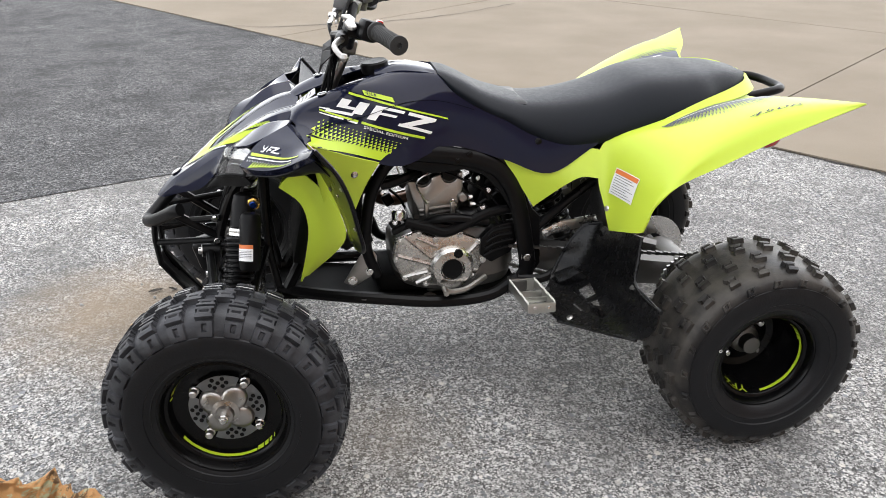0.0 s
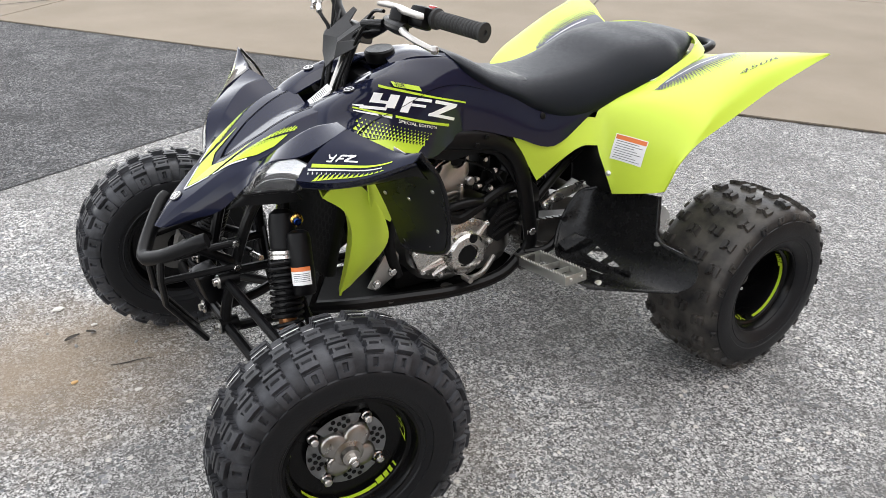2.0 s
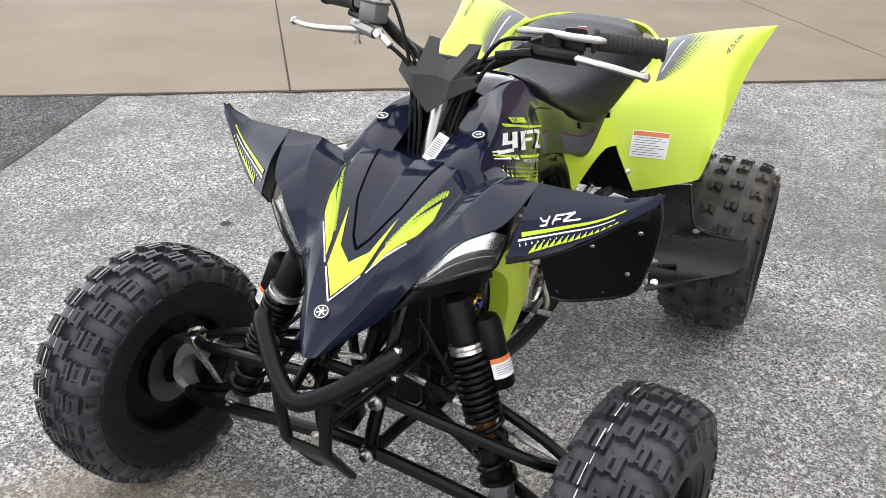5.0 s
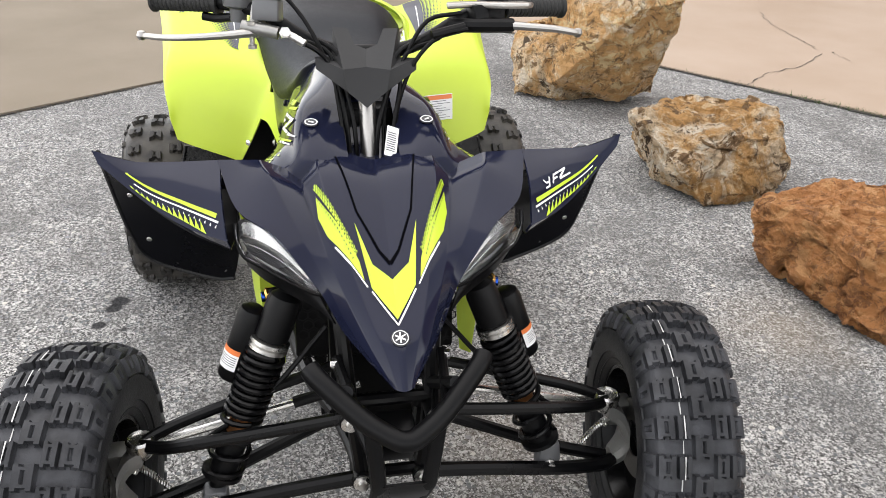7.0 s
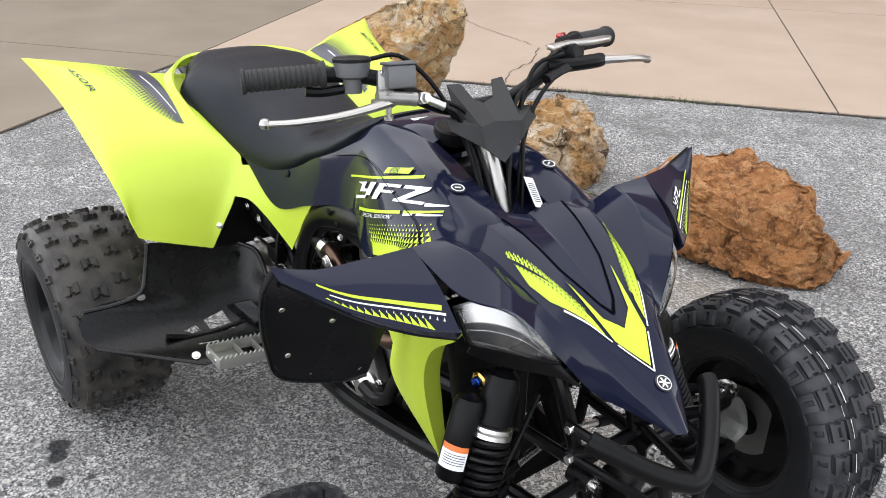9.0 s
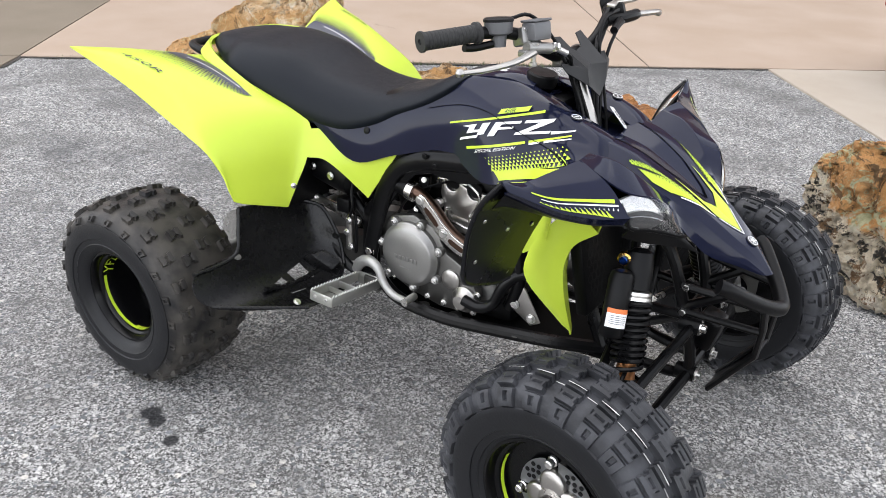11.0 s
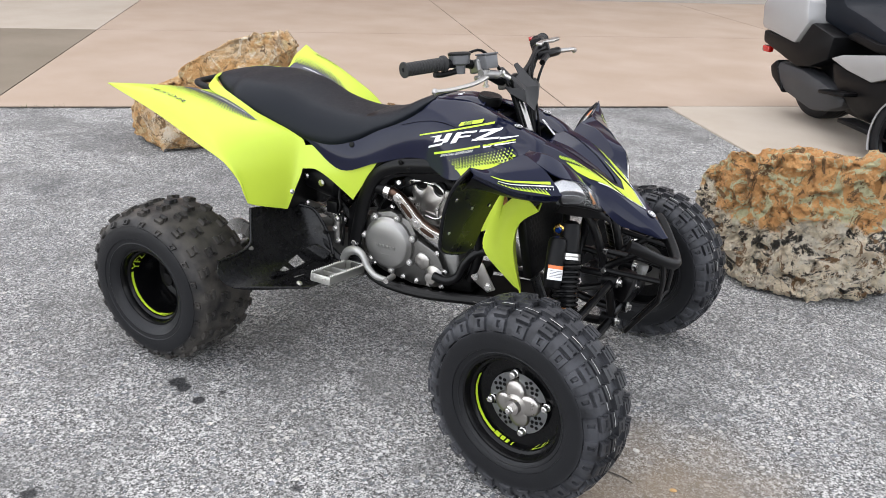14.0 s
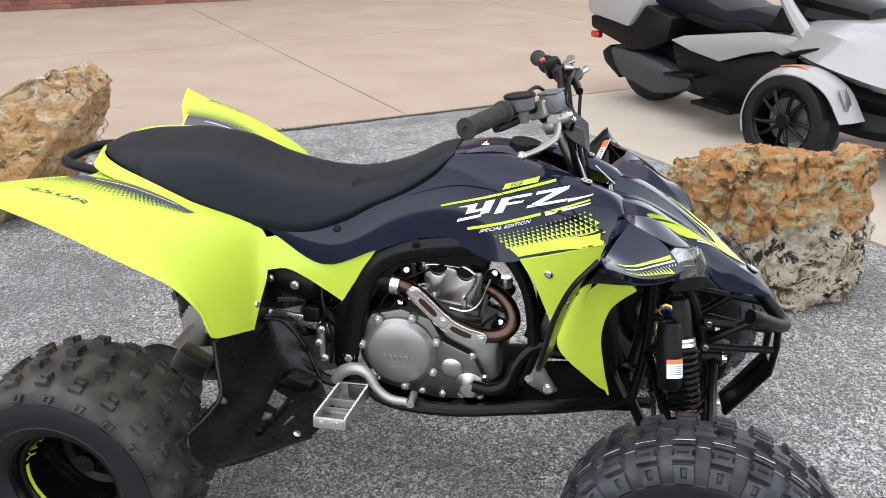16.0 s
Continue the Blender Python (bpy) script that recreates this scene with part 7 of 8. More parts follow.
handlebar = bar_part("handlebar", tube(bmesh.new(), [(0.197, 0.378, 1.000), (0.240, 0.262, 1.006), (0.283, 0.185, 1.000), (0.300, 0.115, 0.962), (0.302, 0.060, 0.940), (0.302, 0, 0.937),
                     (0.302, -0.060, 0.940), (0.300, -0.115, 0.962), (0.283, -0.185, 1.000), (0.240, -0.262, 1.006), (0.197, -0.378, 1.000)], 0.0125, 14, 5), BLACK, None, "black tapered handlebar")
for s in (1, -1):
    a, b = Vector((0.240, 0.258 * s, 1.006)), Vector((0.196, 0.381 * s, 0.999))
    m, n = along(a, b), (b - a).length
    prof = [(0.0125, 0), (0.022, 0.0), (0.022, 0.007), (0.0165, 0.010)]
    for j in range(13):
        z = 0.013 + j * 0.0083
        prof += [(0.0165, z), (0.0178, z + 0.0015), (0.0178, z + 0.0055), (0.0165, z + 0.0070)]
    prof += [(0.0165, n - 0.007), (0.0205, n - 0.005), (0.0205, n), (0.006, n + 0.001), (0.005, n - 0.003), (0.0001, n - 0.003)]
    bar_part("grip", lathe(bmesh.new(), prof, m, 22), GRIP, handlebar, "ribbed black rubber grip")
    bar_part("clamp", box(bmesh.new(), 0.036, 0.026, 0.036, pose(0.302, 0.040 * s, 0.932, 0, -15, 0), 0.006), ALU_DARK, handlebar)
# left: clutch perch and lever, parking lever above, switch block
bar_part("switch_block", box(bmesh.new(), 0.040, 0.042, 0.046, pose(0.258, 0.232, 1.004, 0, -20, 20), 0.008), BLACK, handlebar, "black switch block")
bar_part("run_switch", box(bmesh.new(), 0.012, 0.020, 0.012, pose(0.232, 0.232, 1.020, 0, -20, 20), 0.003), RED_LENS, handlebar, "red stop switch")
bar_part("clutch_perch", box(tube(bmesh.new(), [(0.296, 0.150, 0.985), (0.312, 0.195, 0.988), (0.318, 0.240, 0.990), (0.312, 0.262, 0.989)], 0.013, 10, 3), 0.05, 0.035, 0.036, pose(0.288, 0.200, 1.000, 0, -20, 25), 0.008), BLACK, handlebar)
bar_part("cable_adjuster", tube(bmesh.new(), [(0.318, 0.175, 0.986), (0.330, 0.140, 0.980), (0.338, 0.115, 0.975)], 0.009, 10, 2), BLACK, handlebar)
bar_part("clutch_lever", tube(bmesh.new(), [(0.312, 0.245, 0.990), (0.326, 0.290, 0.990), (0.330, 0.335, 0.988), (0.318, 0.375, 0.980), (0.312, 0.384, 0.978)], [0.0085, 0.007, 0.0065, 0.006, 0.006], 10, 4), ALU, handlebar, "polished clutch lever")
bar_part("lever_ball", lathe(bmesh.new(), [(0.0001, -0.009), (0.006, -0.007), (0.009, 0), (0.006, 0.007), (0.0001, 0.009)], pose(0.310, 0.386, 0.977), 14), ALU, handlebar)
bar_part("parking_lever", slab(bmesh.new(), [(0.0, 0.0), (0.05, 0.018), (0.10, 0.020), (0.115, 0.012), (0.10, 0.0), (0.05, -0.004), (0.01, -0.014), (-0.045, -0.012), (-0.05, 0.010)], 0.010,
         Matrix(((-0.18, 0.98, 0, 0.300), (0.98, 0.18, 0, 0.190), (0, 0, 1, 1.016), (0, 0, 0, 1))), 0.003), ALU, handlebar, "cast alloy parking brake lever")
# right: thumb throttle housing, reservoir, brake lever
th = pose(0.263, -0.222, 1.018, 0, -8, -20)
housing = bar_part("throttle_housing", lathe(bmesh.new(), [(0.014, -0.040), (0.016, -0.018), (0.027, -0.013), (0.029, 0.003), (0.029, 0.009)], th, 28), GREY_CAST, handlebar, "cast grey thumb throttle housing")
bar_part("throttle_lid", lathe(bmesh.new(), [(0.031, 0.009), (0.031, 0.014), (0.027, 0.017), (0.0001, 0.018)], th, 28), BLACK, handlebar, "black throttle lid")
bar_part("throttle_cable", tube(bmesh.new(), [(0.270, -0.195, 1.030), (0.286, -0.150, 1.034), (0.312, -0.108, 0.995), (0.334, -0.074, 0.935), (0.352, -0.046, 0.860), (0.375, -0.03, 0.77)], 0.0038, 8, 4), BLACK, handlebar)
bar_part("thumb_lever", tube(bmesh.new(), [(0.262, -0.235, 0.985), (0.240, -0.265, 0.978), (0.232, -0.290, 0.980)], 0.008, 8, 3), BLACK, handlebar)
bar_part("brake_reservoir", box(bmesh.new(), 0.038, 0.046, 0.036, pose(0.318, -0.168, 1.010, 0, -12, -12), 0.004), GREY_CAST, handlebar, "square grey brake fluid reservoir")
bar_part("reservoir_lid", box(bmesh.new(), 0.041, 0.049, 0.005, pose(0.318, -0.168, 1.010, 0, -12, -12) @ pose(0, 0, 0.0205), 0.002), GREY_CAST, handlebar)
bar_part("brake_cylinder", tube(bmesh.new(), [(0.326, -0.212, 0.984), (0.336, -0.168, 0.979), (0.340, -0.150, 0.976)], 0.0115, 12, 3), GUNMETAL, handlebar, "cast alloy master cylinder")
bar_part("perch_clamp", box(box(bmesh.new(), 0.044, 0.020, 0.036, pose(0.292, -0.183, 0.996, 0, -20, -25), 0.006), 0.026, 0.034, 0.014, pose(0.322, -0.200, 0.972, 0, -10, -15), 0.004), GUNMETAL, handlebar, "cast alloy lever perch")
for x, y, z in ((0.300, -0.190, 1.012), (0.316, -0.183, 0.984)):
    bar_part("clamp_bolt", disc(bmesh.new(), 0.0052, 0.008, along((x, y, z), (x + 0.08, y, z + 0.03)), 6, 0.001), STEEL, handlebar)
bar_part("pivot_bolt", lathe(bmesh.new(), [(0.0075, -0.030), (0.0075, -0.024), (0.0045, -0.022), (0.0045, 0.010), (0.008, 0.011), (0.008, 0.016), (0.0001, 0.017)], pose(0.334, -0.196, 0.978), 12), STEEL, handlebar)
banjo = bar_part("banjo", lathe(bmesh.new(), [(0.0001, 0.0), (0.0105, 0.0), (0.0105, 0.010), (0.0075, 0.011), (0.0075, 0.018), (0.0001, 0.019)], along((0.338, -0.140, 0.976), (0.40, -0.128, 0.995)), 6), STEEL, handlebar, "bright banjo bolt")
bar_part("hose_crimp", lathe(bmesh.new(), [(0.0055, -0.012), (0.0068, 0.0), (0.0072, 0.004), (0.0066, 0.008), (0.0072, 0.012), (0.0066, 0.016), (0.0072, 0.024), (0.0045, 0.026)], along((0.346, -0.126, 0.972), (0.356, -0.098, 0.958)), 14), STEEL, handlebar, "crimped hose end")
bar_part("front_brake_hose", tube(bmesh.new(), [(0.354, -0.104, 0.961), (0.352, -0.086, 0.950), (0.346, -0.068, 0.930), (0.350, -0.050, 0.890), (0.368, -0.036, 0.820), (0.385, -0.03, 0.75)], 0.0044, 8, 4), BLACK, handlebar)
bar_part("brake_lever", tube(bmesh.new(), [(0.330, -0.185, 0.976), (0.340, -0.235, 0.972), (0.342, -0.290, 0.968), (0.322, -0.345, 0.962), (0.302, -0.384, 0.960)], [0.009, 0.007, 0.006, 0.0055, 0.005], 10, 4), ALU, handlebar, "polished brake lever")
bar_part("lever_ball", lathe(bmesh.new(), [(0.0001, -0.009), (0.006, -0.007), (0.009, 0), (0.006, 0.007), (0.0001, 0.009)], pose(0.300, -0.387, 0.960), 14), ALU, handlebar)
# faceted black cover before the bar
bm = bmesh.new()
tip, fold, crown = (0.384, 0.0, 0.858), (0.352, 0.0, 0.922), (0.314, 0.0, 0.944)
half = [(0.286, 0.058, 0.976), (0.290, 0.032, 0.975), (0.314, 0.020, 0.952), (0.322, 0.061, 0.932), (0.370, 0.041, 0.922), (0.334, 0.090, 0.934), (0.350, 0.088, 0.917), (0.376, 0.035, 0.885)]
for s in (1, -1):
    ho, hi, inn, base, ridge, ear, low, chin = [bm.verts.new((x, y * s, z)) for x, y, z in half]
    t, f, c = [bm.verts.new(p) for p in (tip, fold, crown)]
    for face in ((ho, hi, inn, ridge), (ho, ridge, base), (inn, c, f), (inn, f, ridge), (base, ridge, ear), (ear, ridge, low), (ridge, chin, low), (ridge, f, chin), (f, t, chin)):
        bm.faces.new(face)
bmesh.ops.remove_doubles(bm, verts=bm.verts, dist=0.0002)
bmesh.ops.recalc_face_normals(bm, faces=bm.faces)
bmesh.ops.solidify(bm, geom=bm.faces[:], thickness=0.003)
bar_part("bar_cover", bm, COVER_GREY, handlebar, "faceted black plastic bar cover")
part("steering_stem", tube(bmesh.new(), [(0.308, 0, 0.925), (0.352, 0, 0.83), (0.402, 0, 0.72)], 0.0155, 16, 2), ALU, quad, "grey steering stem")
for i, (y0, y1, bow) in enumerate(((0.070, 0.046, 0.006), (0.054, 0.020, 0.0), (-0.064, -0.044, 0.004), (-0.050, -0.022, 0.0))):
    bar_part("cable", tube(bmesh.new(), [(0.305, y0 * 1.9, 0.962), (0.332, y0, 0.940), (0.350 + bow, (y0 + y1) / 2, 0.880), (0.372 + bow, y1, 0.815), (0.395, y1 * 0.8, 0.745)], 0.0042 if i % 2 else 0.0034, 8, 4), BLACK, handlebar)
bar_part("cable", tube(bmesh.new(), [(0.325, 0.180, 0.984), (0.338, 0.130, 0.975), (0.344, 0.086, 0.930), (0.354, 0.058, 0.86), (0.37, 0.045, 0.77)], 0.0040, 8, 4), BLACK, handlebar)
bar_part("cable", tube(bmesh.new(), [(0.315, 0.170, 1.010), (0.314, 0.110, 0.996), (0.328, 0.072, 0.940), (0.346, 0.035, 0.86), (0.37, 0.03, 0.77)], 0.0040, 8, 4), BLACK, handlebar)
tag_at = look((0.418, 0.034, 0.806), (0.70, 0.16, 1.12)) @ pose(0, 0, 0, 0, 180, 30)
tag_ob = part("barcode_tag", slab(bmesh.new(), [(-0.011, -0.030), (0.011, -0.030), (0.011, 0.030), (-0.011, 0.030)], 0.002, tag_at), WHITE, quad, "white paper tag with bars")
for j in range(9):
    part("print_line", slab(bmesh.new(), [(-0.009, -0.020 + j * 0.0045), (0.007, -0.020 + j * 0.0045), (0.007, -0.0184 + j * 0.0045), (-0.009, -0.0184 + j * 0.0045)], 0.0004, tag_at @ pose(0, 0, 0.0021)), BLACK_VINYL, tag_ob)


# ---- yard: slabs, wall, rocks, parked three-wheeler ----
GAP = 0.012
us, vs = [-14.6, -10.55, -6.5, -2.47, 1.60, 5.65, 9.7, 13.8], [-16.0, -12.2, -8.25, -4.35, -0.40, 3.47, 7.02, 10.86]
for i in range(len(us) - 1):
    for j in range(len(vs) - 1):
        u0, u1, v0, v1 = us[i], us[i + 1], vs[j], vs[j + 1]
        if u0 > -3 and v0 < 3:
            continue
        lean = 0.04 if u1 == -2.47 else 0.0
        mat = CONCRETE if u1 <= -2.4 else CONCRETE_PINK
        if u1 <= -2.4 and v0 > 6:
            mat = CONCRETE_PALE
        edge = lambda v: u1 - GAP / 2 - lean * max(0.0, 3.47 - v)
        plot("pavement", [(u0 + GAP / 2, v0 + GAP / 2), (edge(v0 + GAP / 2), v0 + GAP / 2), (edge(v1 - GAP / 2), v1 - GAP / 2), (u0 + GAP / 2, v1 - GAP / 2)], 0.012, mat,
             "large cast concrete slab of the shop apron", 0.06, "pavement")
for a, b in ((2.42, 5.7), (5.712, 9.7)):
    plot("pavement", [(a, -0.6), (b, -0.6), (b, 3.46), (a, 3.46)], 0.0115, CONCRETE_PALE, "pale concrete slab beside the asphalt", 0.06, "pavement")
ragged = random.Random(8)
west = [(-2.462 - 0.04 * (3.47 - v) + ragged.uniform(0.0, 0.030) * ragged.random() - 0.012, v) for v in np.arange(-15.9, 3.3, 0.06).tolist()]
north = [(u, 3.462 - ragged.uniform(0.0, 0.030) * ragged.random()) for u in np.arange(-2.45, 13.7, 0.06).tolist()]
plot("joint_bed", [(-14.6, -16), (-3.24, -16), *west, *north, (13.8, 3.455), (13.8, 10.9), (-14.6, 10.9)], 0.006, CRACK, "dirt in the joints between slabs", category="ground")


def crack(points, width, seed):
    """A thin dirty crack that wanders along points."""
    rnd = random.Random(seed)
    line = catmull([(x, y, 0) for x, y in points], 9)
    bm = bmesh.new()
    rows = []
    for k, p in enumerate(line):
        p = p + Vector((rnd.uniform(-1, 1), rnd.uniform(-1, 1), 0)) * 0.014
        way = (line[min(k + 1, len(line) - 1)] - line[max(k - 1, 0)]).normalized()
        side = Vector((-way.y, way.x, 0)) * width * rnd.uniform(0.3, 1.0)
        rows.append((bm.verts.new((p.x + side.x, p.y + side.y, 0.0160)), bm.verts.new((p.x - side.x, p.y - side.y, 0.0160))))
    for a, b in zip(rows, rows[1:]):
        bm.faces.new((a[0], a[1], b[1], b[0]))
    tagged(part("crack", bm, CRACK), "thin dark crack in the concrete", "ground", kind="structure")


crack([(-2.402, 2.493), (-2.616, 2.744), (-2.795, 3.099), (-3.053, 3.391)], 0.0045, 1)
crack([(-3.091, 3.496), (-2.97, 3.48), (-2.866, 3.478)], 0.003, 5)
crack([(-3.15, 3.44), (-3.562, 3.493), (-3.897, 3.537), (-4.285, 3.665)], 0.004, 4)
crack([(1.75, -6.62), (0.9, -5.70), (0.16, -5.65), (-0.9, -5.9), (-1.9, -6.6)], 0.010, 2)
# brick wall at the shop
MORTAR = material("mortar", (0.34, 0.31, 0.28), 0.9, scale=90, vary=0.15, bump=0.001)
BRICK = material("red_brown_brick", (0.20, 0.075, 0.05), 0.85, scale=70, vary=0.35, bump=0.001)
info = BRICK.node_tree.nodes.new("ShaderNodeObjectInfo")
hue = BRICK.node_tree.nodes.new("ShaderNodeHueSaturation")
vr = BRICK.node_tree.nodes.new("ShaderNodeMapRange")
vr.inputs["To Min"].default_value, vr.inputs["To Max"].default_value = 0.65, 1.35
base = BRICK.node_tree.nodes["Principled BSDF"].inputs["Base Color"]
BRICK.node_tree.links.new(info.outputs["Random"], vr.inputs["Value"])
BRICK.node_tree.links.new(vr.outputs[0], hue.inputs["Value"])
BRICK.node_tree.links.new(base.links[0].from_socket, hue.inputs["Color"])
BRICK.node_tree.links.new(hue.outputs[0], base)
bm = box(bmesh.new(), 28.4, 0.25, 3.4, Matrix.Translation(yard(-0.4, 11.0, 1.7)) @ Matrix.Rotation(math.atan2(UX.y, UX.x), 4, "Z"))
wall = tagged(part("wall_north", bm, MORTAR), "brick wall of the shop behind the apron", "wall", kind="structure")

WALL = material("brick_wall", (0.17, 0.085, 0.062), 0.85, scale=40, vary=0.3, bump=0.001)
# Unseen wall added above the shop's, to keep sky out of the bodywork's reflections.
bm = box(bmesh.new(), 28.4, 0.26, 5.2, Matrix.Translation(yard(-0.4, 11.0, 3.4 + 2.6)) @ Matrix.Rotation(math.atan2(UX.y, UX.x), 4, "Z"))
tagged(part("sky_block_wall", bm, WALL), "unseen upper brick wall added to block the sky", "wall", kind="structure")

# rocks
def rock_material(name, pale, orange, dark, seed, top=0.5, rust=None, crack=0.515, relief=0.034):
    mat = bpy.data.materials.new(name)
    mat.use_nodes = True
    n, l = mat.node_tree.nodes, mat.node_tree.links
    b = n["Principled BSDF"]
    co, shift = n.new("ShaderNodeTexCoord"), n.new("ShaderNodeMapping")
    shift.inputs["Location"].default_value = (seed, seed * 1.7, seed * 0.6)
    l.new(co.outputs["Object"], shift.inputs[0])

    def field(s, d, lo, hi, rough=0.62, warp=0.0):
        k, r = n.new("ShaderNodeTexNoise"), n.new("ShaderNodeMapRange")
        k.inputs["Scale"].default_value, k.inputs["Detail"].default_value, k.inputs["Roughness"].default_value, k.inputs["Distortion"].default_value = s, d, rough, warp
        l.new(shift.outputs[0], k.inputs["Vector"])
        r.inputs["From Min"].default_value, r.inputs["From Max"].default_value = lo, hi
        l.new(k.outputs[0], r.inputs["Value"])
        return r.outputs[0], k.outputs[0]

    def mix(f, a, c):
        k = n.new("ShaderNodeMix")
        k.data_type = "RGBA"
        l.new(f, k.inputs["Factor"])
        for slot, v in (("A", a), ("B", c)):
            if isinstance(v, tuple):
                k.inputs[slot].default_value = (*v, 1)
            else:
                l.new(v, k.inputs[slot])
        return k.outputs["Result"]

    big, _ = field(3.4, 10, 0.5 - 0.05 + (0.5 - top) * 0.3, 0.5 + 0.04 + (0.5 - top) * 0.3, 0.7, 0.8)
    mid, _ = field(11, 10, 0.53, 0.60, 0.75, 1.0)
    fine, raw = field(75, 9, 0.26, 0.43, 0.8)
    chips, _ = field(9, 10, crack, crack + 0.02, 0.72, 0.8)
    veins, _ = field(6.5, 9, 0.555, 0.58, 0.75, 2.2)
    cream, _ = field(10, 10, 0.525, 0.55, 0.75, 1.2)
    c = mix(mid, pale, tuple(v * 0.55 for v in pale))
    c = mix(chips, c, dark)
    c = mix(cream, c, tuple(v * 0.3 + w * 0.7 for v, w in zip(pale, (0.86, 0.78, 0.65))))
    rusty = mix(mid, orange, tuple(v * 0.6 for v in orange))
    rusty = mix(cream, rusty, tuple(min(0.7, a * 0.6 + p * 0.55) for a, p in zip(orange, pale)))
    if rust:
        # an iron-stained upper part with a ragged lower limit
        xyz, lift, ragged = n.new("ShaderNodeSeparateXYZ"), n.new("ShaderNodeMath"), n.new("ShaderNodeMapRange")
        l.new(co.outputs["Object"], xyz.inputs[0])
        lift.operation = "MULTIPLY_ADD"
        _, wave = field(4.0, 9, 0, 1, 0.7)
        l.new(wave, lift.inputs[0])
        lift.inputs[1].default_value = 0.40
        l.new(xyz.outputs[2], lift.inputs[2])
        ragged.inputs["From Min"].default_value, ragged.inputs["From Max"].default_value = rust + 0.18, rust + 0.205
        l.new(lift.outputs[0], ragged.inputs["Value"])
        big = ragged.outputs[0]
    c = mix(big, c, rusty)
    c = mix(fine, tuple(v * 0.45 for v in orange), c)
    c = mix(veins, c, tuple(v * 0.25 + d * 0.75 for v, d in zip(orange, dark)))
    l.new(c, b.inputs["Base Color"])
    b.inputs["Roughness"].default_value = 0.75
    _, coarse = field(24, 8, 0, 1, 0.75, 0.8)
    both_heights = n.new("ShaderNodeMath")
    both_heights.operation = "MULTIPLY_ADD"
    l.new(coarse, both_heights.inputs[0])
    both_heights.inputs[1].default_value = 2.2
    l.new(raw, both_heights.inputs[2])
    raw = both_heights.outputs[0]
    bp = n.new("ShaderNodeBump")
    bp.inputs["Distance"].default_value, bp.inputs["Strength"].default_value = relief, 1.0
    l.new(raw, bp.inputs["Height"])
    l.new(bp.outputs[0], b.inputs["Normal"])
    return mat


def rock(blocks, seed, mat, label, cuts=6, rough=0.034, shelf=0.010, small=0.009):
    """A broken stone: the hulls of its blocks, split finely, then chipped along layers and cells."""
    bm = bmesh.new()
    for corners in blocks:
        made = [bm.verts.new(c) for c in corners]
        hull_made = bmesh.ops.convex_hull(bm, input=made)
        bmesh.ops.delete(bm, geom=[g for g in hull_made["geom_interior"] if isinstance(g, bmesh.types.BMVert)], context="VERTS")
    bmesh.ops.triangulate(bm, faces=bm.faces)
    for k in range(cuts):
        long = [e for e in bm.edges if e.calc_length() > 0.0115]
        if not long:
            break
        bmesh.ops.subdivide_edges(bm, edges=long, cuts=1, use_grid_fill=True)
        bmesh.ops.triangulate(bm, faces=bm.faces)
    bm.normal_update()
    off = Vector((seed * 3.1, seed * 1.3, seed * 2.2))
    tilt_axis = Vector((0.35, -0.25, 0.9)).normalized()
    moves = []
    for v in bm.verts:
        p = v.co + off
        d = (noise.fractal(p * 3.2, 0.75, 2.1, 7) - 0.1) * rough
        warp = noise.noise(p * 2.5) * 0.05
        layer = noise.noise(Vector(((p.dot(tilt_axis) + warp) * 22, seed, p.x * 2.0)))
        d += (0.0 if layer < 0.05 else -1.0) * shelf * (0.4 + 0.6 * abs(noise.noise(p * 4)))
        cell = noise.voronoi(p * 9.0 + Vector((warp, warp, warp)) * 8)[0]
        d -= max(0.0, 0.20 - (cell[1] - cell[0])) * small * 5
        q = p + Vector((noise.noise(p * 6), noise.noise(p * 6 + Vector((9, 0, 0))), noise.noise(p * 6 + Vector((0, 9, 0))))) * 0.03
        facet = noise.voronoi(q * Vector((7.0, 7.0, 9.0)))
        d += (noise.cell(facet[1][0] * 31.0) - 0.5) * small * 1.3
        cell = noise.voronoi(q * 20.0)
        d += (noise.cell(cell[1][0] * 17.0) - 0.5) * small * 0.8
        d -= max(0.0, 0.16 - (cell[0][1] - cell[0][0])) * small * 2.2
        d += noise.fractal(p * 26, 0.7, 2.2, 4) * small * 0.45
        moves.append(d)
    for v, d in zip(bm.verts, moves):
        v.co += v.normal * d
        v.co.z = max(v.co.z, -0.02)
    ob = part("rock", bm, mat, None, "", 42)
    return tagged(ob, label, "rock", "rocks beside the quad bike")


TAN = rock_material("tan_rock", (0.74, 0.55, 0.34), (0.64, 0.36, 0.14), (0.10, 0.06, 0.03), 1.0, 0.52, None, 0.56, 0.018)
BROWN = rock_material("brown_rock", (0.72, 0.55, 0.36), (0.56, 0.30, 0.10), (0.08, 0.045, 0.022), 4.0, 0.56, None, 0.54, 0.022)
ORANGE_ROCK = rock_material("orange_rock", (0.62, 0.37, 0.17), (0.60, 0.26, 0.085), (0.24, 0.10, 0.04), 7.0, 0.9, None, 0.53, 0.022)
PALE_ROCK = rock_material("pale_and_orange_rock", (0.86, 0.73, 0.54), (0.82, 0.42, 0.15), (0.026, 0.021, 0.014), 9.0, 0.5, 0.33, 0.512, 0.026)
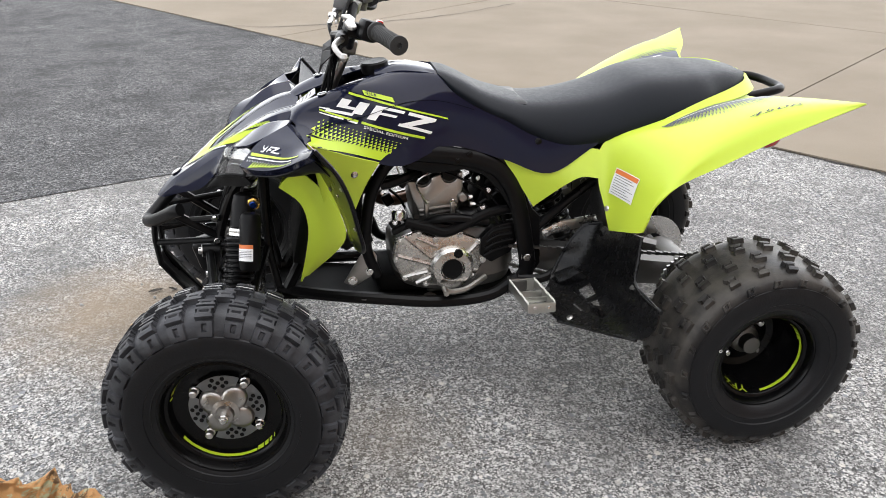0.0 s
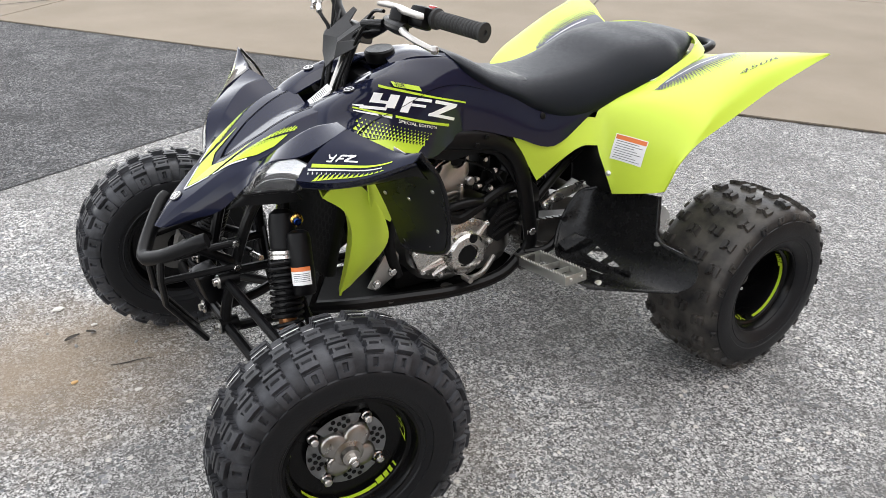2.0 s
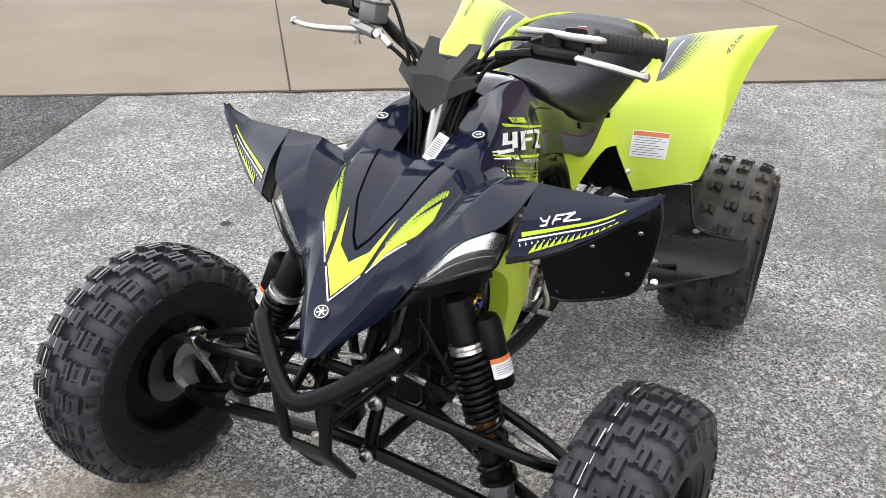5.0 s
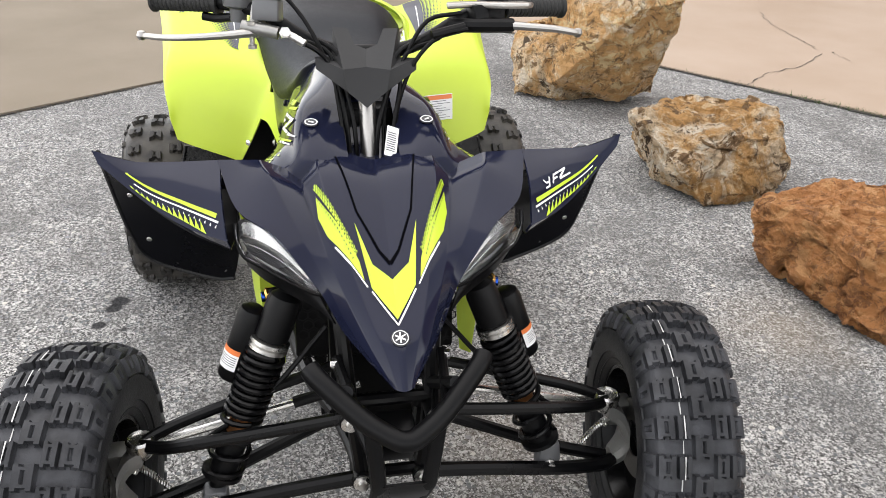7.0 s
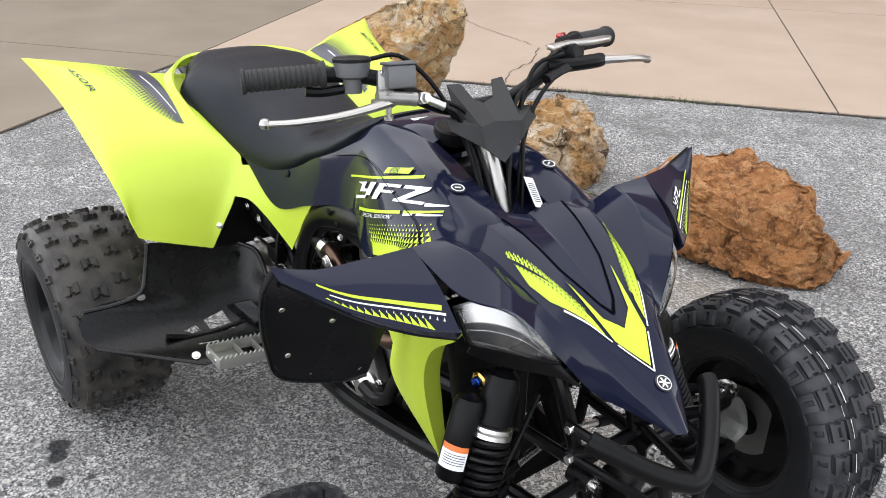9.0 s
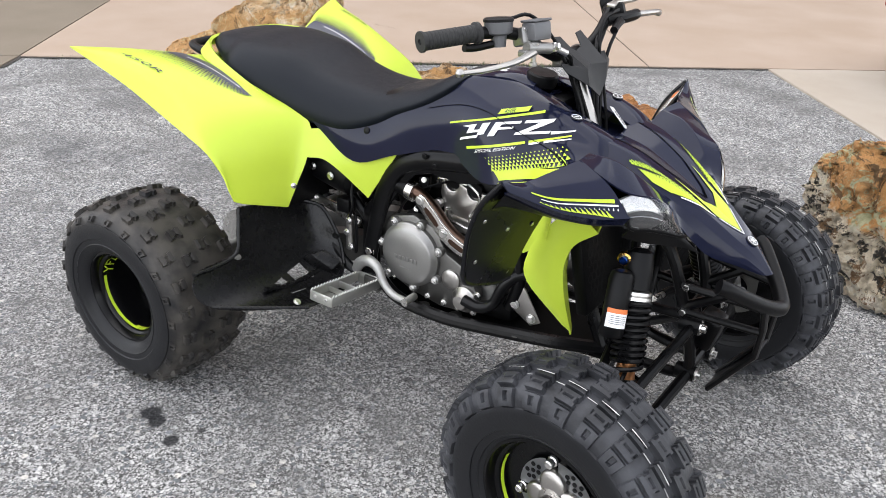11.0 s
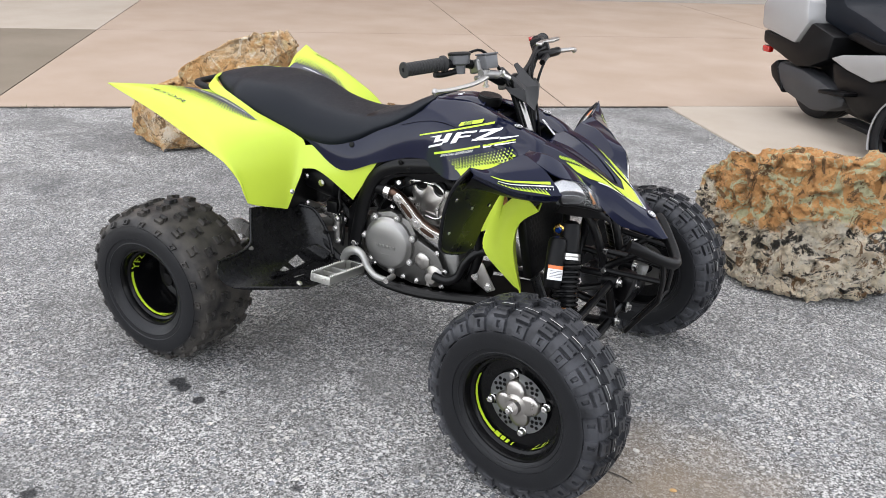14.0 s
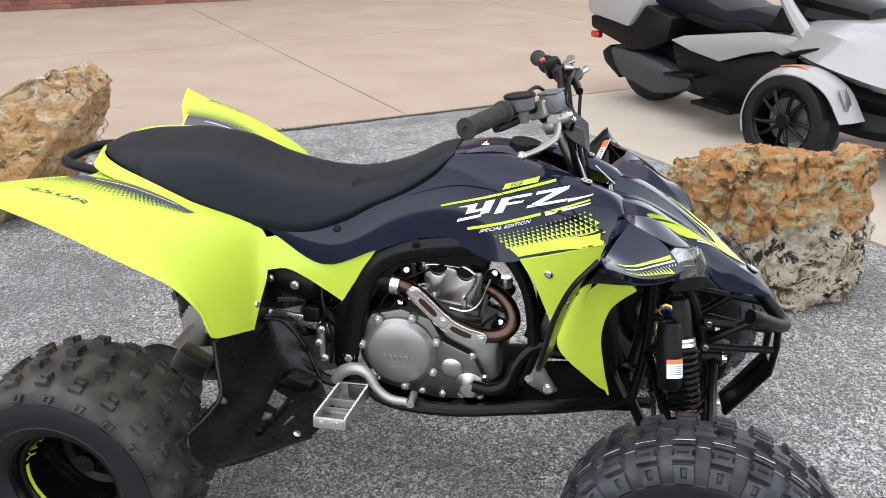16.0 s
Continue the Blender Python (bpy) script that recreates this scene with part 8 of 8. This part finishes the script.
low = [(-2.72, 1.22, 0.03), (-2.36, 1.10, 0), (-2.22, 1.30, 0), (-2.30, 1.75, 0), (-2.80, 1.60, 0), (-2.66, 1.16, 0.22), (-2.62, 1.20, 0.33), (-2.46, 1.10, 0.24), (-2.42, 1.20, 0.40), (-2.30, 1.25, 0.41), (-2.55, 1.60, 0.36), (-2.30, 1.70, 0.36), (-2.20, 1.20, 0.20)]
tall = [(-2.33, 1.20, 0.08), (-2.10, 1.60, 0.02), (-2.30, 1.86, 0.02), (-2.34, 1.24, 0.46), (-2.26, 1.34, 0.55), (-2.10, 1.42, 0.64), (-2.20, 1.86, 0.52), (-1.83, 1.50, 0.55), (-1.82, 1.74, 0.60), (-1.98, 1.50, 0.69), (-1.88, 1.54, 0.675), (-1.94, 1.76, 0.68), (-2.12, 1.24, 0.14), (-1.98, 1.72, 0.24)]
rock([low, tall], 1, TAN, "tall slanting tan rock with an overhanging top and a low block", 6, 0.024, 0.008, 0.0055)
rock([[(-1.45, 1.42, 0), (-1.07, 1.38, 0), (-0.88, 1.46, 0), (-0.95, 1.78, 0), (-1.2, 2.0, 0), (-1.22, 1.25, 0.29), (-1.25, 1.47, 0.31), (-1.17, 1.88, 0.31), (-0.98, 1.80, 0.24), (-0.95, 1.86, 0.12),
       (-0.93, 1.33, 0.17), (-1.45, 1.60, 0.29), (-1.0, 1.50, 0.27)]], 2, BROWN, "blocky brown and cream rock", 6, 0.034, 0.012, 0.0075)
rock([[(-0.52, 1.48, 0), (-0.23, 1.44, 0), (0.05, 1.48, 0), (0.20, 1.64, 0), (0.12, 1.98, 0), (-0.40, 2.02, 0), (-0.46, 1.37, 0.24), (-0.50, 1.68, 0.29), (-0.28, 1.82, 0.35), (0.0, 1.76, 0.32),
       (0.17, 1.68, 0.20), (-0.38, 1.37, 0.10), (-0.20, 1.50, 0.27)]], 3, ORANGE_ROCK, "low rounded orange-brown rock", 6, 0.034, 0.012, 0.010)
rock([[(0.74, 1.20, 0), (0.89, 1.07, 0), (1.10, 1.06, 0), (1.34, 1.18, 0), (1.48, 1.50, 0), (1.20, 1.80, 0), (0.75, 1.62, 0), (0.60, 1.34, 0.38), (0.63, 1.33, 0.20), (0.78, 1.12, 0.54), (0.93, 1.05, 0.58),
       (1.32, 1.13, 0.60), (1.43, 1.46, 0.52), (1.0, 1.68, 0.48), (0.70, 1.60, 0.43)]], 4, PALE_ROCK, "large pale rock with a rusty orange top", 6, 0.026, 0.006, 0.013)

# loose stones on the asphalt
STONE = material("loose_stone", (0.30, 0.295, 0.29), 0.85, scale=60, vary=0.45)
rnd = random.Random(5)
bm = bmesh.new()
for _ in range(420):
    x, y = rnd.uniform(-2.2, 2.2), rnd.uniform(-2.4, 2.2)
    u, v = x * 0.782 + y * 0.622, -x * 0.622 + y * 0.782
    if u < -2.4 or v > 3.3 or u > 2.3 or y < -1.9:
        continue
    r = rnd.uniform(0.003, 0.009)
    made = bmesh.ops.create_icosphere(bm, subdivisions=1, radius=r, matrix=pose(x, y, r * 0.25, rnd.uniform(0, 360), rnd.uniform(0, 360), 0) @ Matrix.Diagonal((1, rnd.uniform(0.6, 1), rnd.uniform(0.35, 0.7), 1)))
tagged(part("loose_stones", bm, STONE), "small loose stones scattered on asphalt", "stones", kind="stuff")

# single pebbles, a twig and a dry leaf
PEBBLE = material("pale_pebble", (0.52, 0.50, 0.46), 0.8, scale=80, vary=0.25)
OCHRE = material("ochre_pebble", (0.50, 0.31, 0.13), 0.8, scale=80, vary=0.25)
DRY_LEAF = material("dry_leaf", (0.060, 0.052, 0.044), 0.85, scale=60, vary=0.3)
for x, y, r, mat, text in ((0.861, -0.218, 0.0085, PEBBLE, "flat white pebble on the asphalt"), (0.997, -0.336, 0.0080, OCHRE, "small ochre pebble on the asphalt"), (0.955, -0.747, 0.0140, PEBBLE, "flat pale stone on the asphalt"),
                           (0.884, -0.604, 0.0080, PEBBLE, "flat white pebble on the asphalt"), (0.764, -0.097, 0.0080, PEBBLE, "flat white pebble on the asphalt"), (0.732, -0.043, 0.0065, PEBBLE, "flat white pebble on the asphalt")):
    bm = bmesh.new()
    bmesh.ops.create_icosphere(bm, subdivisions=2, radius=r)
    for v in bm.verts:
        v.co = Vector((v.co.x * 1.25, v.co.y * 0.85, v.co.z * 0.42)) * (1 + 0.22 * noise.noise(v.co * 130 + Vector((x * 9, y * 7, 0))))
    bm.transform(pose(x, y, r * 0.25, 0, 0, 190 * x))
    tagged(part("pebble", bm, mat, None), text, "pebble", "pebbles on the asphalt")
bm = tube(bmesh.new(), [(0.896, -0.366, 0.003), (0.862, -0.356, 0.004), (0.822, -0.353, 0.0035), (0.785, -0.344, 0.003)], [0.0012, 0.0018, 0.0016, 0.0009], 6, 3)
tagged(part("twig", bm, DRY_LEAF, None), "thin dark twig lying on the asphalt", "twig")
for x, y, turn, size in ((0.956, -0.555, 20, 1.0), (0.902, -0.561, -35, 0.6)):
    m = pose(x, y, 0.003, 0, 0, turn)
    rows = [[tuple(m @ Vector((u * 0.024 * size, v * w * size, 0.003 + 0.004 * abs(v)))) for v in (-1, 0, 1)] for u, w in ((-1, 0.0008), (-0.5, 0.0065), (0.1, 0.0085), (0.6, 0.0055), (1, 0.0008))]
    tagged(part("fallen_leaf", surface(bmesh.new(), rows, 3, 0.0006), DRY_LEAF, None), "small dark dry leaf on the asphalt", "leaf")

# grass along the slab's edge
GRASS = material("grass", (0.055, 0.085, 0.02), 0.6, scale=30, vary=0.4)
bm = bmesh.new()
for _ in range(620):
    u = rnd.uniform(-0.25, 1.05) if rnd.random() < 0.75 else rnd.uniform(-2.3, 1.5)
    p = yard(u, 3.475 + rnd.gauss(0, 0.016), 0.0)
    h, a, w = rnd.uniform(0.008, 0.028), rnd.uniform(0, 6.28), rnd.uniform(0.0012, 0.0025)
    side, lean = Vector((math.cos(a), math.sin(a), 0)) * w, Vector((math.cos(a + 1.5), math.sin(a + 1.5), 0)) * h * rnd.uniform(0.2, 0.9)
    b0, b1 = bm.verts.new(p - side), bm.verts.new(p + side)
    m0, m1 = bm.verts.new(p - side * 0.7 + lean * 0.4 + Vector((0, 0, h * 0.6))), bm.verts.new(p + side * 0.7 + lean * 0.4 + Vector((0, 0, h * 0.6)))
    t = bm.verts.new(p + lean + Vector((0, 0, h)))
    bm.faces.new((b0, b1, m1, m0))
    bm.faces.new((m0, m1, t))
tagged(part("grass", bm, GRASS), "short green grass along the slab edge", "grass", kind="stuff")

# parked three-wheeled roadster, facing +x in its own frame
WHITE_PAINT = material("pearl_white_paint", (0.265, 0.262, 0.26), 0.25, coat=0.5, scale=30, vary=0.03, rough_vary=0.03)
trike = new("three_wheeler")
tagged(trike, "white and black three-wheeled touring roadster parked on concrete", "motorcycle")
trike.matrix_world = pose(0.74, 4.66, 0.0115, 0, 0, -48.7)


def tpart(name, bm, mat, label="", parent=None):
    return part(name, bm, mat, parent or trike, label)


def tyre_simple(R, w, rim):
    h = w / 2
    half = [(rim, h * 0.8), (rim + 0.01, h * 0.95), (rim + 0.5 * (R - rim), h), (R - 0.012, h * 0.9), (R, h * 0.6), (R, h * 0.34), (R - 0.005, h * 0.32), (R - 0.005, h * 0.26), (R, h * 0.24), (R, h * 0.04), (R - 0.005, h * 0.02)]
    return half + [(r, -z) for r, z in reversed(half)]


for x, y, R, w in ((0.08, 0.0, 0.305, 0.22), (1.745, -0.65, 0.272, 0.165), (1.745, 0.65, 0.272, 0.165)):
    m = Matrix.Translation((x, y, R)) @ Matrix.Rotation(radians(90 if y <= 0 else -90), 4, "X")
    rim = tpart("wheel", lathe(bmesh.new(), [(R * 0.66, w * 0.42), (R * 0.69, w * 0.42), (R * 0.69, -w * 0.42), (R * 0.62, -w * 0.42), (R * 0.62, w * 0.36)], m, 40, True), RIM_BLACK, "black alloy wheel")
    tpart("tyre", lathe(bmesh.new(), tyre_simple(R, w, R * 0.68), m, 56, True), RUBBER, "", rim)
    for k in range(10):
        a = 2 * math.pi * (k + (0.22 if k % 2 else 0)) / 10
        tpart("spoke", tube(bmesh.new(), [m @ Vector((0.03 * math.cos(a), 0.03 * math.sin(a), w * 0.25)), m @ Vector((R * 0.4 * math.cos(a + 0.06), R * 0.4 * math.sin(a + 0.06), w * 0.32)), m @ Vector((R * 0.66 * math.cos(a), R * 0.66 * math.sin(a), w * 0.34))], 0.011, 6, 2), RIM_BLACK, "", rim)
    tpart("hub", disc(bmesh.new(), 0.045, 0.03, m @ pose(0, 0, w * 0.18), 20, 0.006), RIM_BLACK, "", rim)
    tpart("brake_disc", disc(bmesh.new(), R * 0.45, 0.008, m @ pose(0, 0, 0), 32), ALU_DARK, "", rim)
for s in (1, -1):
    rows = []
    for a, r in ((12, 0.375), (42, 0.335), (75, 0.300), (110, 0.290), (145, 0.292), (175, 0.292), (200, 0.290)):
        c, sn = math.cos(radians(a)), math.sin(radians(a))
        rows.append([(1.765 + (r + z) * c, (0.65 + d) * s, 0.262 + (r + z) * sn) for d, z in ((-0.095, -0.03), (-0.05, 0.004), (0.03, 0.004), (0.090, -0.030))])
    fender = tpart("front_fender", surface(bmesh.new(), rows, 4, 0.01), WHITE_PAINT, "white fender over the wheel")
    bm = surface(bmesh.new(), [[(1.765 + 0.307 * math.cos(radians(a)), (0.65 + d) * s, 0.262 + 0.307 * math.sin(radians(a))) for d in (0.005, 0.045)] for a in (60, 75, 90, 108)], 3, 0.004)
    tpart("side_marker", bm, ORANGE, "orange marker strip", fender)
    bm = surface(bmesh.new(), [[(1.765 + 0.362 * math.cos(radians(a)), (0.65 + d) * s, 0.262 + 0.362 * math.sin(radians(a))) for d in (0.0, 0.06)] for a in (22, 30, 40)], 3, 0.004)
    tpart("marker_lamp", bm, REFLECTOR, "", fender)
    tpart("wishbone", tube(bmesh.new(), [(1.45, 0.22 * s, 0.27), (1.70, 0.58 * s, 0.25)], 0.025, 8, 0), BLACK)
    tpart("wishbone", tube(bmesh.new(), [(1.85, 0.22 * s, 0.30), (1.72, 0.58 * s, 0.33)], 0.025, 8, 0), BLACK)


def hull(name, rings, mat, label="", n=3, m=2):
    return tpart(name, sections(bmesh.new(), [[(x, y, z) for y, z in ring] for x, ring in rings], n, m), mat, label)


def ring(w0, w1, z0, z1, wm=None):
    wm = wm or max(w0, w1)
    return [(-w0, z0), (w0, z0), (wm, (z0 + z1) / 2), (w1, z1), (-w1, z1), (-wm, (z0 + z1) / 2)]


def panel(name, outline, y0, y1, mat, label="", bevel=0.015):
    """A body panel of that side outline (x, z), from y0 out to y1."""
    return tpart(name, slab(bmesh.new(), outline, y1 - y0, Matrix(((1, 0, 0, 0), (0, 0, 1, y0), (0, 1, 0, 0), (0, 0, 0, 1))), bevel), mat, label)


hull("chassis", [(0.0, ring(0.10, 0.12, 0.30, 0.50)), (0.5, ring(0.20, 0.24, 0.18, 0.50)), (0.9, ring(0.24, 0.26, 0.16, 0.50)), (1.5, ring(0.24, 0.30, 0.17, 0.52)), (2.1, ring(0.20, 0.30, 0.20, 0.50))], BLACK, "black lower body")
panel("rear_shell", [(-0.300, 0.590), (-0.280, 0.500), (0.158, 0.397), (0.320, 0.420), (0.500, 0.500), (0.520, 0.655), (0.262, 0.715), (0.150, 0.560)], -0.365, 0.365, BLACK, "black angular luggage shell", 0.02)
panel("luggage_lid", [(-0.312, 0.602), (0.128, 0.545), (0.246, 0.705), (0.210, 0.860), (-0.200, 0.905), (-0.345, 0.780)], -0.385, 0.385, WHITE_PAINT, "white luggage lid", 0.035)
panel("side_body", [(0.500, 0.500), (0.690, 0.470), (0.942, 0.440), (1.333, 0.556), (1.500, 0.560), (1.500, 0.220), (1.150, 0.165), (0.800, 0.210), (0.560, 0.360)], -0.335, 0.335, BLACK, "black lower side body", 0.03)
panel("seat", [(0.160, 0.730), (0.262, 0.710), (0.520, 0.650), (0.871, 0.600), (1.290, 0.655), (1.300, 0.740), (1.050, 0.770), (0.860, 0.735), (0.640, 0.800), (0.420, 0.850), (0.300, 1.020), (0.200, 1.030)], -0.25, 0.25, SEAT, "black two-up seat", 0.03)
panel("seat_side", [(0.520, 0.655), (0.871, 0.600), (1.200, 0.650), (1.100, 0.690), (0.860, 0.660), (0.600, 0.700)], -0.29, 0.29, BLACK, "", 0.02)
for s in (1, -1):
    lo, hi = (0.305, 0.350) if s > 0 else (-0.350, -0.305)
    panel("side_blade", [(0.503, 0.514), (0.620, 0.555), (0.900, 0.600), (1.227, 0.654), (1.546, 0.660), (1.600, 0.585), (1.440, 0.530), (1.333, 0.556), (1.180, 0.520), (0.942, 0.434), (0.691, 0.467)], lo, hi, WHITE_PAINT, "white blade-shaped side panel", 0.012)
    lo, hi = (0.17, 0.345) if s > 0 else (-0.345, -0.17)
    can = panel("muffler", [(-0.085, 0.395), (0.216, 0.389), (0.420, 0.350), (0.720, 0.290), (0.721, 0.224), (0.560, 0.160), (0.380, 0.130), (0.060, 0.190), (-0.100, 0.285)], lo, hi, MUFFLER, "dark grey angular muffler", 0.035)
    panel("end_cap", [(-0.165, 0.345), (-0.095, 0.398), (-0.070, 0.395), (0.050, 0.200), (0.040, 0.180), (-0.125, 0.270)], lo - 0.004 if s < 0 else lo, hi if s < 0 else hi + 0.004, BLACK, "", 0.02)
    tpart("tail_lamp", box(bmesh.new(), 0.09, 0.05, 0.05, pose(-0.245, 0.335 * s, 0.455), 0.015), RED_LENS, "red tail lamp")
    tpart("footboard", box(bmesh.new(), 0.32, 0.14, 0.028, pose(1.02, 0.40 * s, 0.175, 0, 2, 0), 0.01), BLACK, "black footboard")
    tpart("footboard", box(bmesh.new(), 0.27, 0.12, 0.026, pose(0.70, 0.38 * s, 0.318, 0, -6, 0), 0.01), BLACK)
    tpart("windscreen_post", tube(bmesh.new(), [(1.570, 0.330 * s, 0.640), (1.450, 0.320 * s, 0.740), (1.330, 0.300 * s, 0.850), (1.240, 0.280 * s, 0.960)], [0.05, 0.04, 0.032, 0.028], 8, 2), WHITE_PAINT, "white windscreen post")
    panel("side_vent", [(1.240, 0.665), (1.300, 0.800), (1.360, 0.800), (1.510, 0.665)], *((0.24, 0.30) if s > 0 else (-0.30, -0.24)), BLACK, "", 0.01)
    tpart("bar_grip", tube(bmesh.new(), [(1.18, 0.12 * s, 1.00), (1.08, 0.30 * s, 1.02), (1.02, 0.40 * s, 1.01)], 0.018, 8, 2), BLACK)
    tpart("air_scoop", tube(bmesh.new(), [(1.44, 0.36 * s, 0.545), (1.62, 0.46 * s, 0.600), (1.74, 0.50 * s, 0.640)], [0.03, 0.035, 0.01], 8, 2, 0.5), BLACK)
hull("nose", [(1.40, ring(0.30, 0.22, 0.56, 0.72)), (1.62, ring(0.42, 0.30, 0.54, 0.76)), (1.90, ring(0.54, 0.38, 0.52, 0.76)), (2.20, ring(0.46, 0.30, 0.46, 0.66)), (2.45, ring(0.22, 0.16, 0.42, 0.54))], WHITE_PAINT, "white front bodywork")
hull("nose_grille", [(1.85, ring(0.50, 0.52, 0.24, 0.53)), (2.15, ring(0.44, 0.44, 0.22, 0.48)), (2.44, ring(0.22, 0.24, 0.24, 0.42))], BLACK, "black lower grille")
hull("console", [(1.20, ring(0.14, 0.12, 0.74, 0.92)), (1.45, ring(0.24, 0.22, 0.72, 0.90)), (1.80, ring(0.20, 0.16, 0.72, 0.83))], BLACK, "black dashboard")

# bricks last: the lower courses that come into view
src = bpy.data.meshes.new("brick")
bm = box(bmesh.new(), 0.194, 0.03, 0.057)
bm.to_mesh(src)
bm.free()
src.materials.append(BRICK)
face = Matrix.Rotation(math.atan2(UX.y, UX.x), 4, "Z")
for course in range(8):
    for k in range(34):
        u = -3.2 + k * 0.204 + (0.102 if course % 2 else 0)
        ob = new("brick", src)
        ob.parent = wall
        ob.matrix_basis = Matrix.Translation(yard(u, 10.862 + rnd.uniform(-0.002, 0.002), 0.052 + course * 0.067)) @ face
